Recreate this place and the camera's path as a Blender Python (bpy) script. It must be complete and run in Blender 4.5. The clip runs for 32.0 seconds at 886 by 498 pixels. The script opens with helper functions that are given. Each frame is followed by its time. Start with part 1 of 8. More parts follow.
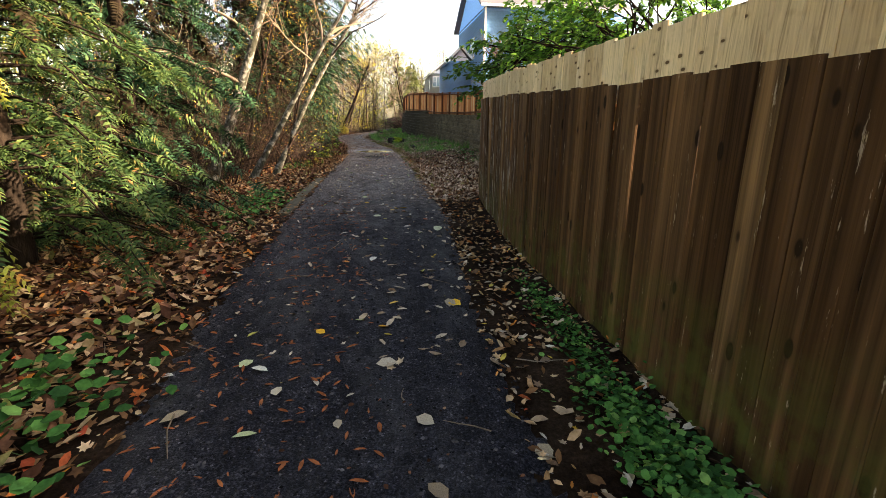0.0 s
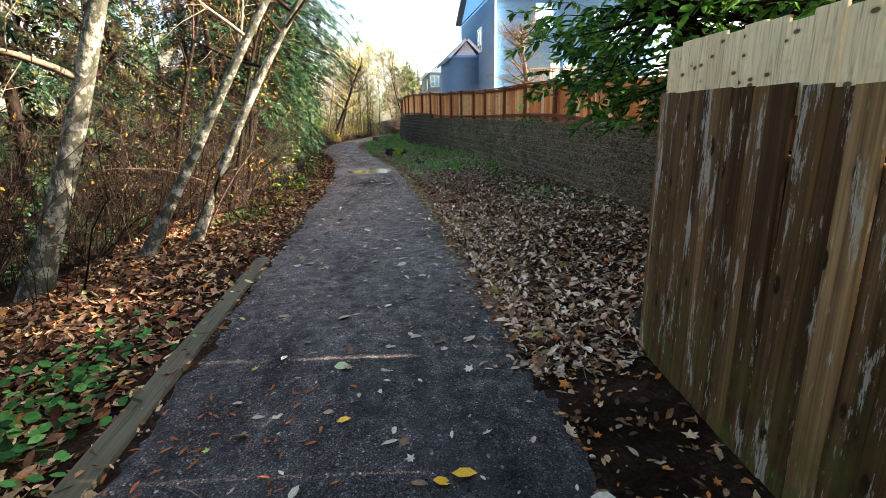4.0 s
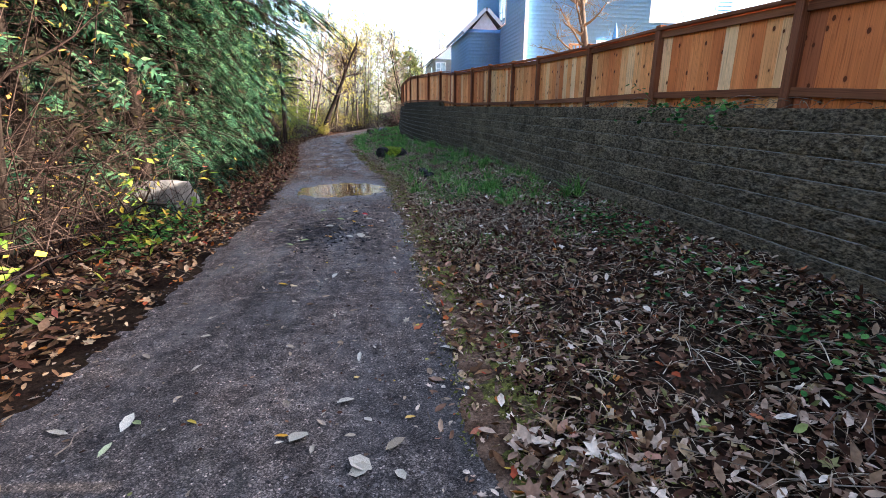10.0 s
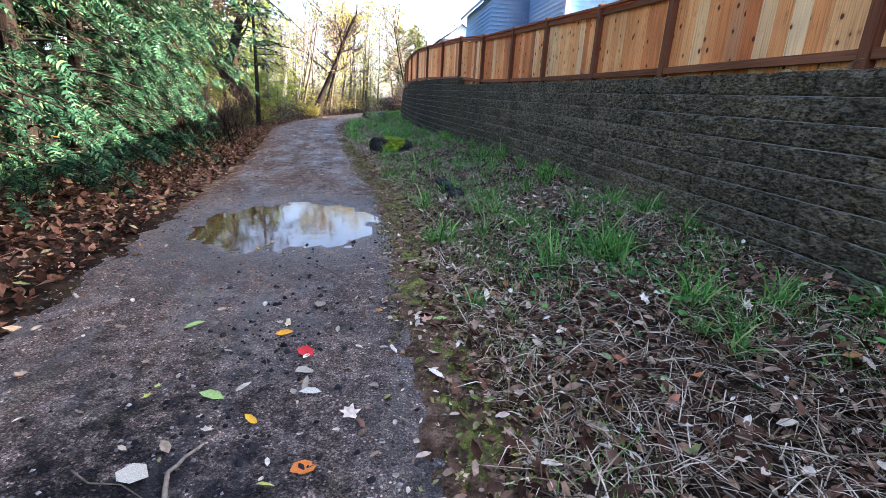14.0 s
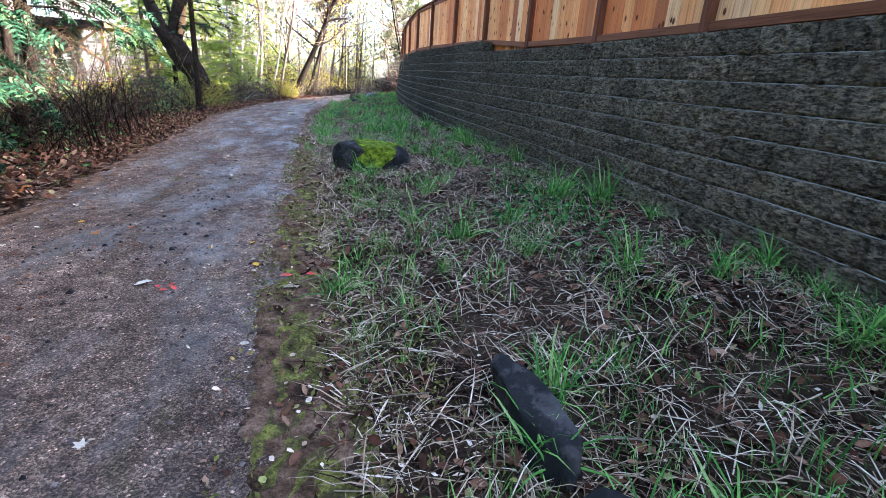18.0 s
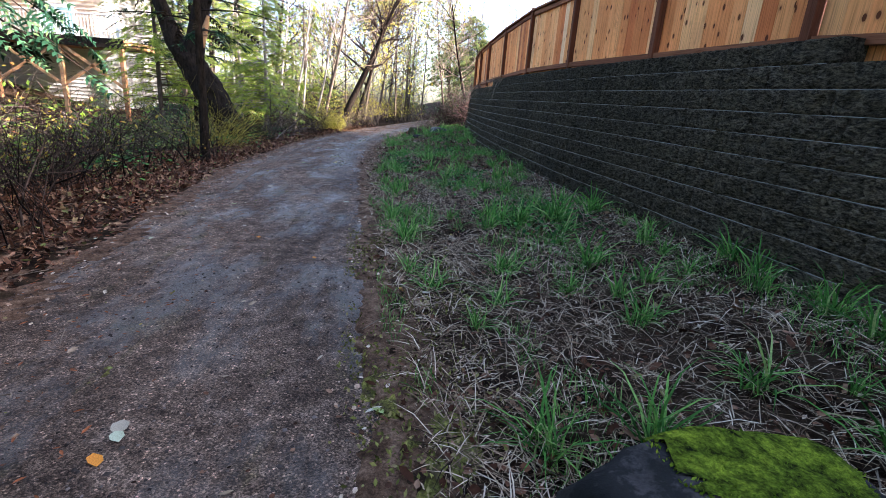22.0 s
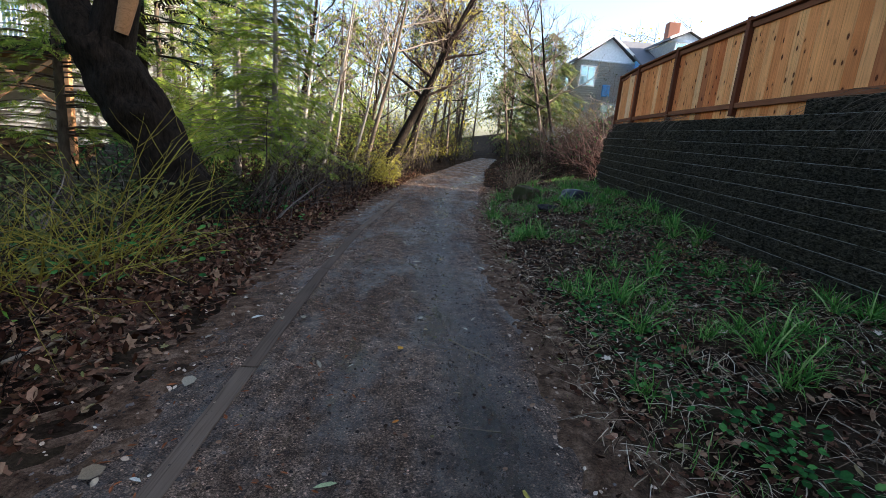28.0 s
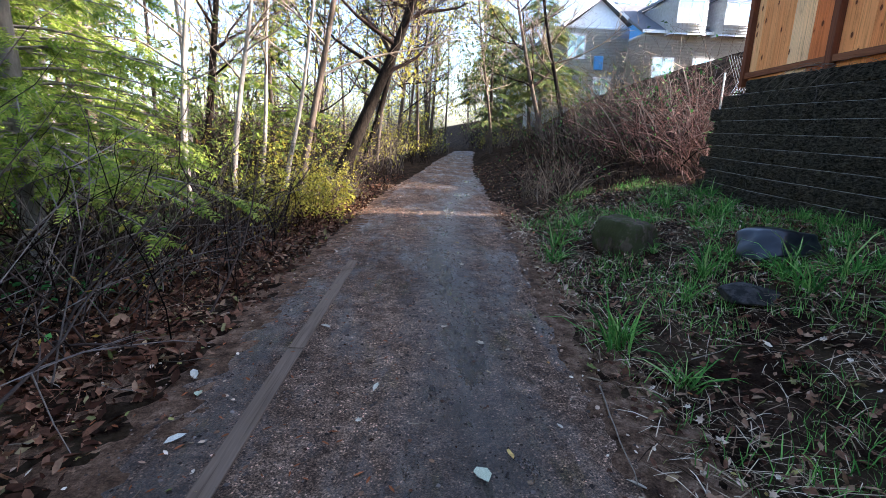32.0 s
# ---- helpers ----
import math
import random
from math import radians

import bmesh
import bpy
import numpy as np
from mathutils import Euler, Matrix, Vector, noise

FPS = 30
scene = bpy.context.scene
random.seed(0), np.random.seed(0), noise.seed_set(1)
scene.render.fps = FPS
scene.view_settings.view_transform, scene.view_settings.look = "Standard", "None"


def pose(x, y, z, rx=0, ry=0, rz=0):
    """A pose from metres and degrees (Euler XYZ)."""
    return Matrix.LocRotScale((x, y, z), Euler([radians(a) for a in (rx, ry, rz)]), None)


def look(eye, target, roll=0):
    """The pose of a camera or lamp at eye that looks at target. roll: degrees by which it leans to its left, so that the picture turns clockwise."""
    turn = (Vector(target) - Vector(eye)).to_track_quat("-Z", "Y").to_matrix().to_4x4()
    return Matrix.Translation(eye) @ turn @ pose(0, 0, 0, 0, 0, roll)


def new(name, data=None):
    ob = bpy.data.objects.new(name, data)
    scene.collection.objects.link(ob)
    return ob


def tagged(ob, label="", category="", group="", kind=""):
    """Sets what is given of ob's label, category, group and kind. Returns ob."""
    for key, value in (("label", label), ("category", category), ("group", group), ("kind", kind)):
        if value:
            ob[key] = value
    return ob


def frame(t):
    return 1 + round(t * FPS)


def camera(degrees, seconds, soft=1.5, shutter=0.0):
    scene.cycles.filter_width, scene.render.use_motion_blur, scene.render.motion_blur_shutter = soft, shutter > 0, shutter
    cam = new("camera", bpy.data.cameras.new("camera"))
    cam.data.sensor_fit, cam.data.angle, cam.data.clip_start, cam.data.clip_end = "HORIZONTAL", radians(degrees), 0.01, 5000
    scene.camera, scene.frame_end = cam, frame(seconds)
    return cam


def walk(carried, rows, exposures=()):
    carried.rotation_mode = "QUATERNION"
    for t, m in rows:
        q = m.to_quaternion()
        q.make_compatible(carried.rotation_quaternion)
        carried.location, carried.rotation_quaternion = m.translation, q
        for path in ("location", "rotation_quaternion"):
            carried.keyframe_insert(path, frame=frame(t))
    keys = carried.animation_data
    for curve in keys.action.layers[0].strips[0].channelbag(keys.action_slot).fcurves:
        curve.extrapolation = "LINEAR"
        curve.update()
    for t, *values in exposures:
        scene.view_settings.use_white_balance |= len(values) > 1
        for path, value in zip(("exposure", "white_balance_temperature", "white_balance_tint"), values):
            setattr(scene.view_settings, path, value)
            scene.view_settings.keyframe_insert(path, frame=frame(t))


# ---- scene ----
cam = camera(86.0, 32.0, 0.75)
PATH = [
    (0, (0.000, 0.000, 1.433), (0.561, 3.825, 0.404), 0.70),
    (0.5, (0.110, 0.855, 1.474), (0.660, 4.683, 0.450), 0.61),
    (1, (0.193, 1.656, 1.494), (0.733, 5.485, 0.468), 0.25),
    (1.5, (0.262, 2.460, 1.545), (0.795, 6.293, 0.532), 0.37),
    (2, (0.277, 3.278, 1.608), (0.804, 7.113, 0.598), 0.11),
    (2.5, (0.197, 3.995, 1.652), (0.717, 7.832, 0.646), -0.12),
    (3, (0.150, 4.813, 1.663), (0.692, 8.643, 0.644), 0.29),
    (3.5, (0.078, 5.512, 1.682), (0.618, 9.344, 0.667), -0.97),
    (5.5, (0.329, 7.443, 1.756), (0.924, 11.250, 0.682), -1.16),
    (6, (0.390, 8.185, 1.745), (0.992, 11.990, 0.669), -1.12),
    (6.5, (0.489, 8.970, 1.678), (1.099, 12.774, 0.604), -0.87),
    (7, (0.476, 9.699, 1.670), (1.087, 13.505, 0.602), -0.83),
    (7.5, (0.515, 10.391, 1.673), (1.112, 14.201, 0.610), -1.17),
    (8, (0.540, 11.137, 1.680), (1.140, 14.943, 0.603), -0.82),
    (8.5, (0.626, 11.835, 1.675), (1.206, 15.643, 0.596), -0.73),
    (9, (0.734, 12.529, 1.649), (1.315, 16.339, 0.577), -0.49),
    (9.5, (0.741, 13.134, 1.631), (1.313, 16.946, 0.565), -0.37),
    (10, (0.744, 13.769, 1.582), (1.322, 17.579, 0.510), 0.44),
    (10.5, (0.698, 14.379, 1.543), (1.283, 18.184, 0.454), 1.20),
    (11, (0.768, 15.082, 1.572), (1.336, 18.884, 0.467), 0.66),
    (11.5, (0.846, 15.781, 1.569), (1.431, 19.577, 0.452), 1.23),
    (12, (0.885, 16.466, 1.542), (1.479, 20.258, 0.414), 1.71),
    (12.5, (0.980, 17.198, 1.461), (1.584, 20.988, 0.334), 1.90),
    (13, (0.936, 17.881, 1.454), (1.537, 21.669, 0.316), 2.07),
    (13.5, (0.963, 18.523, 1.398), (1.582, 22.306, 0.256), 2.68),
    (14, (0.961, 19.182, 1.367), (1.581, 22.960, 0.207), 3.12),
    (14.5, (1.020, 19.723, 1.317), (1.600, 23.501, 0.138), 1.65),
    (16.5, (1.241, 22.731, 1.353), (1.976, 26.439, 0.046), 3.71),
    (17, (1.372, 23.552, 1.301), (2.151, 27.252, -0.005), 3.90),
    (17.5, (1.411, 24.344, 1.344), (2.200, 28.042, 0.038), 4.51),
    (18, (1.485, 25.106, 1.323), (2.131, 28.835, 0.029), 3.97),
    (18.5, (1.422, 25.885, 1.268), (1.937, 29.648, 0.014), 3.65),
    (19, (1.142, 26.642, 1.312), (1.614, 30.419, 0.082), 3.61),
    (19.5, (1.014, 27.386, 1.389), (1.460, 31.172, 0.178), 3.43),
    (20, (0.900, 28.247, 1.445), (1.330, 32.037, 0.241), 3.29),
    (20.5, (0.813, 29.069, 1.470), (1.215, 32.868, 0.284), 3.12),
    (21, (0.786, 29.943, 1.496), (1.159, 33.748, 0.321), 3.31),
    (21.5, (0.601, 30.761, 1.502), (0.943, 34.576, 0.349), 3.56),
    (22, (0.436, 31.485, 1.462), (0.789, 35.307, 0.335), 4.34),
    (22.5, (0.390, 32.412, 1.518), (0.691, 36.247, 0.422), 3.05),
    (23, (0.218, 33.236, 1.572), (0.517, 37.078, 0.499), 2.73),
    (23.5, (0.095, 34.118, 1.533), (0.419, 37.966, 0.491), 2.91),
    (24, (-0.037, 34.967, 1.524), (0.266, 38.827, 0.520), 2.54),
    (24.5, (-0.169, 35.788, 1.568), (0.065, 39.662, 0.601), 2.46),
    (25, (-0.321, 36.645, 1.627), (-0.217, 40.539, 0.717), 2.85),
    (25.5, (-0.532, 37.405, 1.652), (-0.504, 41.308, 0.778), 3.21),
    (27.5, (-1.459, 40.314, 1.525), (-1.367, 44.217, 0.654), 5.04),
    (28, (-1.570, 41.160, 1.549), (-1.452, 45.059, 0.662), 5.14),
    (28.5, (-1.645, 42.061, 1.540), (-1.480, 45.955, 0.641), 5.02),
    (29, (-1.667, 42.974, 1.599), (-1.448, 46.869, 0.717), 4.54),
    (29.5, (-1.690, 43.886, 1.636), (-1.434, 47.785, 0.782), 4.37),
    (30, (-1.608, 44.791, 1.627), (-1.326, 48.690, 0.778), 4.24),
    (30.5, (-1.606, 45.631, 1.614), (-1.328, 49.527, 0.748), 4.12),
    (31, (-1.647, 46.454, 1.585), (-1.386, 50.341, 0.680), 3.78),
    (31.5, (-1.694, 47.242, 1.498), (-1.401, 51.121, 0.566), 2.25),
    (32, (-1.824, 48.032, 1.502), (-1.482, 51.907, 0.570), 1.41),
]
EXPOSURES = [(0.0, 2.75, 8100, 18), (3.5, 2.95, 6900, 12), (6.0, 3.4, 6700, 14), (7.0, 3.45, 6700, 14), (9.0, 3.05, 6100, 18), (13.0, 3.5, 6000, 22), (17.0, 3.9, 5650, 20), (19.0, 4.0, 5650, 20), (21.0, 3.4, 5800, 20), (23.0, 3.2, 5800, 18), (25.0, 2.7, 6150, 16), (28.0, 2.37, 6000, 12), (30.0, 2.72, 5800, 15), (32.0, 2.84, 5650, 17)]
walk(cam, [(t, look(eye, target, roll)) for t, eye, target, roll in PATH], EXPOSURES)

# ---------------------------------------------------------------- light
world = bpy.data.worlds.new("sky")
scene.world = world
world.use_nodes = True
wt = world.node_tree
sky = wt.nodes.new("ShaderNodeTexSky")
sky.sky_type, sky.sun_disc = "NISHITA", False
SUN_EL, SUN_AZ = radians(18), radians(97)      # azimuth clockwise from +y
sky.sun_elevation, sky.sun_rotation = SUN_EL, SUN_AZ
sky.air_density, sky.dust_density, sky.ozone_density = 1.0, 2.5, 1.0
wt.links.new(sky.outputs[0], wt.nodes["Background"].inputs[0])
wt.nodes["Background"].inputs[1].default_value = 0.105
sun_data = bpy.data.lights.new("sun", "SUN")
sun_data.energy, sun_data.angle, sun_data.color = 5.0, radians(0.6), (1.0, 0.87, 0.7)
sun = new("sun", sun_data)
sun_dir = Vector((math.sin(SUN_AZ) * math.cos(SUN_EL), math.cos(SUN_AZ) * math.cos(SUN_EL), math.sin(SUN_EL)))
sun.matrix_world = look(sun_dir * 60, (0, 0, 0))
scene.view_settings.exposure = 0.0

# ---------------------------------------------------------------- materials
def nodes_of(name, rough=0.85, spec=0.3):
    m = bpy.data.materials.new(name)
    m.use_nodes = True
    nt = m.node_tree
    b = nt.nodes["Principled BSDF"]
    b.inputs["Roughness"].default_value = rough
    b.inputs["Specular IOR Level"].default_value = spec
    return m, nt, b


def add(nt, kind, **values):
    n = nt.nodes.new(kind)
    for k, v in values.items():
        if k in n.inputs:
            n.inputs[k].default_value = v
    return n


def noise_of(nt, scale, detail=4.0, rough=0.6, space="Object", stretch=None):
    if space == "World":
        out = nt.nodes.new("ShaderNodeNewGeometry").outputs["Position"]
    else:
        out = nt.nodes.new("ShaderNodeTexCoord").outputs[space]
    if stretch:
        mp = nt.nodes.new("ShaderNodeMapping")
        mp.inputs["Scale"].default_value = stretch
        nt.links.new(out, mp.inputs[0])
        out = mp.outputs[0]
    n = nt.nodes.new("ShaderNodeTexNoise")
    n.inputs["Scale"].default_value, n.inputs["Detail"].default_value, n.inputs["Roughness"].default_value = scale, detail, rough
    nt.links.new(out, n.inputs["Vector"])
    return n.outputs["Fac"]


def world_pos(nt):
    return nt.nodes.new("ShaderNodeNewGeometry").outputs["Position"]


def ramp(nt, fac, stops):
    r = nt.nodes.new("ShaderNodeValToRGB")
    e = r.color_ramp.elements
    e[0].position, e[0].color = stops[0][0], (*stops[0][1], 1)
    e[1].position, e[1].color = stops[-1][0], (*stops[-1][1], 1)
    for p, c in stops[1:-1]:
        x = e.new(p)
        x.color = (*c, 1)
    nt.links.new(fac, r.inputs[0])
    return r.outputs[0]


def mixed(nt, fac, a, b, mode="MIX"):
    n = nt.nodes.new("ShaderNodeMix")
    n.data_type, n.blend_type = "RGBA", mode
    for sock, v in ((n.inputs[0], fac), (n.inputs[6], a), (n.inputs[7], b)):
        if isinstance(v, bpy.types.NodeSocket):
            nt.links.new(v, sock)
        elif isinstance(v, (int, float)):
            sock.default_value = v
        else:
            sock.default_value = (*v, 1)
    return n.outputs[2]


def curve_of(nt, fac, a, b, lo=0.0, hi=1.0):
    n = nt.nodes.new("ShaderNodeMapRange")
    n.inputs[1].default_value, n.inputs[2].default_value = a, b
    n.inputs[3].default_value, n.inputs[4].default_value = lo, hi
    nt.links.new(fac, n.inputs[0])
    return n.outputs[0]


def bump_of(nt, b, height, strength=0.4, dist=0.02):
    n = nt.nodes.new("ShaderNodeBump")
    n.inputs["Strength"].default_value, n.inputs["Distance"].default_value = strength, dist
    nt.links.new(height, n.inputs["Height"])
    nt.links.new(n.outputs[0], b.inputs["Normal"])


def island_mat(name, stops, rough=0.7, spec=0.3, through_light=0.0, grain=30.0, per_object=False, bump=0.0):
    """Colour picked per piece, with fine grain over it."""
    m, nt, b = nodes_of(name, rough, spec * 0.25)
    if per_object:
        rnd = nt.nodes.new("ShaderNodeObjectInfo").outputs["Random"]
    else:
        rnd = nt.nodes.new("ShaderNodeNewGeometry").outputs["Random Per Island"]
    col = ramp(nt, rnd, stops)
    g = noise_of(nt, grain, 3.0)
    col = mixed(nt, 0.6, col, ramp(nt, g, [(0.3, (0.3, 0.3, 0.3)), (0.7, (1.35, 1.35, 1.35))]), "MULTIPLY")
    nt.links.new(col, b.inputs["Base Color"])
    if bump:
        bump_of(nt, b, g, bump, 0.01)
    if through_light:
        tr = nt.nodes.new("ShaderNodeBsdfTranslucent")
        nt.links.new(col, tr.inputs["Color"])
        ms = nt.nodes.new("ShaderNodeMixShader")
        ms.inputs[0].default_value = through_light
        nt.links.new(b.outputs[0], ms.inputs[1])
        nt.links.new(tr.outputs[0], ms.inputs[2])
        nt.links.new(ms.outputs[0], nt.nodes["Material Output"].inputs[0])
    return m


def wood_mat(name, stops, rough=0.8, along="z", dark=(0.25, 0.18, 0.12), knots=True, grain=1.0, moss=False, strong=False):
    m, nt, b = nodes_of(name, rough, 0.08)
    rnd = nt.nodes.new("ShaderNodeObjectInfo").outputs["Random"]
    base = ramp(nt, rnd, stops)
    stretch = {"z": (34, 34, 0.9), "y": (34, 0.9, 34), "x": (0.9, 34, 34)}[along]
    tc = nt.nodes.new("ShaderNodeTexCoord").outputs["Object"]
    off = nt.nodes.new("ShaderNodeVectorMath")
    off.operation = "ADD"
    sc = nt.nodes.new("ShaderNodeVectorMath")
    sc.operation = "SCALE"
    sc.inputs[0].default_value = (37.0, 19.0, 53.0)
    nt.links.new(rnd, sc.inputs["Scale"])
    nt.links.new(tc, off.inputs[0])
    nt.links.new(sc.outputs[0], off.inputs[1])
    mp = nt.nodes.new("ShaderNodeMapping")
    mp.inputs["Scale"].default_value = stretch
    nt.links.new(off.outputs[0], mp.inputs[0])
    n = nt.nodes.new("ShaderNodeTexNoise")
    n.inputs["Scale"].default_value, n.inputs["Detail"].default_value, n.inputs["Distortion"].default_value = 1.6 * grain, 6.0, 1.2
    nt.links.new(mp.outputs[0], n.inputs["Vector"])
    g = n.outputs["Fac"]
    col = mixed(nt, 0.75, base, ramp(nt, g, [(0.28, (0.4, 0.34, 0.3)), (0.46, (0.92, 0.89, 0.86)), (0.72, (1.25, 1.22, 1.18))]), "MULTIPLY")
    if strong:
        mp3 = nt.nodes.new("ShaderNodeMapping")
        mp3.inputs["Scale"].default_value = (11, 11, 0.5)
        nt.links.new(off.outputs[0], mp3.inputs[0])
        n3 = nt.nodes.new("ShaderNodeTexNoise")
        n3.inputs["Scale"].default_value, n3.inputs["Detail"].default_value, n3.inputs["Distortion"].default_value = 1.3, 8.0, 0.6
        nt.links.new(mp3.outputs[0], n3.inputs["Vector"])
        col = mixed(nt, 0.9, col, ramp(nt, n3.outputs["Fac"], [(0.3, (0.3, 0.27, 0.25)), (0.5, (0.95, 0.93, 0.9)), (0.7, (1.8, 1.75, 1.68))]), "MULTIPLY")
    if knots:
        mp2 = nt.nodes.new("ShaderNodeMapping")
        mp2.inputs["Scale"].default_value = {"z": (1, 1, 0.75), "y": (1, 0.75, 1), "x": (0.75, 1, 1)}[along]
        nt.links.new(off.outputs[0], mp2.inputs[0])
        v = nt.nodes.new("ShaderNodeTexVoronoi")
        v.inputs["Scale"].default_value = 8.0
        nt.links.new(mp2.outputs[0], v.inputs["Vector"])
        halo = curve_of(nt, v.outputs["Distance"], 0.1, 0.3, 0.4, 0.0)
        col = mixed(nt, halo, col, [2.2 * c for c in dark])
        k = curve_of(nt, v.outputs["Distance"], 0.13, 0.17, 0.95, 0.0)
        col = mixed(nt, k, col, dark)
    big = noise_of(nt, 1.1, 3.0, space="World")
    col = mixed(nt, 0.5, col, ramp(nt, big, [(0.3, (0.6, 0.57, 0.55)), (0.65, (1.1, 1.1, 1.1))]), "MULTIPLY")
    if moss:
        z = nt.nodes.new("ShaderNodeSeparateXYZ")
        nt.links.new(tc, z.inputs[0])
        pat = noise_of(nt, 6.0, 5.0, space="World")
        mul = nt.nodes.new("ShaderNodeMath")
        mul.operation = "MULTIPLY"
        nt.links.new(curve_of(nt, z.outputs[2], 0.04, 0.5, 0.85, 0.0), mul.inputs[0])
        nt.links.new(curve_of(nt, pat, 0.42, 0.62), mul.inputs[1])
        col = mixed(nt, mul.outputs[0], col, (0.075, 0.085, 0.02))
        pale = noise_of(nt, 1.0, 5.0, 0.75, space="World", stretch=(26, 26, 3.4))
        col = mixed(nt, curve_of(nt, pale, 0.64, 0.69, 0.0, 0.75), col, (0.42, 0.33, 0.24))
        # flaking pale coat on the boards of the far end, green-black stain at the foot
        fl = noise_of(nt, 1.0, 7.0, 0.78, space="World", stretch=(11, 11, 1.7))
        wy = nt.nodes.new("ShaderNodeSeparateXYZ")
        nt.links.new(world_pos(nt), wy.inputs[0])
        far = nt.nodes.new("ShaderNodeMath")
        far.operation = "MULTIPLY"
        nt.links.new(curve_of(nt, fl, 0.56, 0.6, 0.0, 0.75), far.inputs[0])
        nt.links.new(curve_of(nt, wy.outputs[1], 4.6, 6.0), far.inputs[1])
        col = mixed(nt, far.outputs[0], col, (0.4, 0.36, 0.31))
    nt.links.new(col, b.inputs["Base Color"])
    bump_of(nt, b, g, 0.35, 0.006)
    return m


M = {}
M["cedar"] = wood_mat("new_cedar", [(0.0, (0.6, 0.17, 0.05)), (0.3, (0.74, 0.27, 0.085)), (0.62, (0.84, 0.36, 0.125)), (0.84, (0.86, 0.44, 0.18)), (0.93, (0.88, 0.57, 0.3)), (0.95, (0.5, 0.17, 0.06)), (1.0, (0.34, 0.1, 0.04))], dark=(0.1, 0.028, 0.01))
M["cedar_dark"] = wood_mat("stained_cedar", [(0.0, (0.13, 0.045, 0.022)), (1.0, (0.2, 0.075, 0.035))], knots=False)
M["cedar_rail"] = wood_mat("stained_cedar_rail", [(0.0, (0.15, 0.055, 0.025)), (1.0, (0.24, 0.095, 0.045))], along="y", knots=False)
M["oldwood"] = wood_mat("weathered_fence", [(0.0, (0.06, 0.031, 0.014)), (0.5, (0.105, 0.058, 0.028)), (0.9, (0.14, 0.08, 0.04)), (1.0, (0.2, 0.125, 0.064))], dark=(0.018, 0.01, 0.005), moss=True, strong=True)
M["oldtop"] = wood_mat("weathered_pale_board", [(0.0, (0.62, 0.47, 0.28)), (1.0, (0.86, 0.71, 0.47))], dark=(0.12, 0.07, 0.035))
M["edging"] = wood_mat("edging_timber", [(0.0, (0.085, 0.078, 0.052)), (1.0, (0.11, 0.1, 0.07))], along="y", knots=False)
M["edging_mud"] = wood_mat("muddy_edging_timber", [(0.0, (0.09, 0.062, 0.043)), (1.0, (0.165, 0.12, 0.086))], along="y", knots=False)
M["deckwood"] = wood_mat("deck_wood", [(0.0, (0.3, 0.15, 0.07)), (1.0, (0.42, 0.24, 0.12))], along="x", knots=False)


def block_material():
    m, nt, b = nodes_of("split_face_concrete", 0.95, 0.03)
    rnd = nt.nodes.new("ShaderNodeObjectInfo").outputs["Random"]
    base = ramp(nt, rnd, [(0.0, (0.17, 0.137, 0.092)), (0.5, (0.21, 0.168, 0.112)), (1.0, (0.255, 0.203, 0.135))])
    g = noise_of(nt, 17.0, 9.0, 0.8, space="World", stretch=(1, 0.6, 1.6))
    # Base darkens along y: the far wall's shade and algae put in one colour.
    shaded = nt.nodes.new("ShaderNodeSeparateXYZ")
    nt.links.new(world_pos(nt), shaded.inputs[0])
    base = mixed(nt, curve_of(nt, shaded.outputs[1], 29.0, 39.0, 0.0, 0.74), base, (0.014, 0.016, 0.013))
    chip = noise_of(nt, 40.0, 5.0, 0.7, space="World", stretch=(1, 0.55, 1.5))
    both = nt.nodes.new("ShaderNodeMath")
    both.operation = "ADD"
    nt.links.new(g, both.inputs[0])
    nt.links.new(chip, both.inputs[1])
    # Pit shade put into the colour too: low spots dark, chipped high spots pale.
    col = mixed(nt, 0.85, base, ramp(nt, curve_of(nt, both.outputs[0], 0.7, 1.3), [(0.25, (0.12, 0.12, 0.12)), (0.5, (0.85, 0.85, 0.84)), (0.75, (2.0, 1.96, 1.88))]), "MULTIPLY")
    big = noise_of(nt, 0.9, 5.0, 0.6, space="World")
    col = mixed(nt, 0.6, col, ramp(nt, big, [(0.32, (0.6, 0.62, 0.66)), (0.66, (1.15, 1.1, 1.02))]), "MULTIPLY")
    nt.links.new(col, b.inputs["Base Color"])
    bump_of(nt, b, both.outputs[0], 1.0, 0.06)
    return m


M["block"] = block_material()


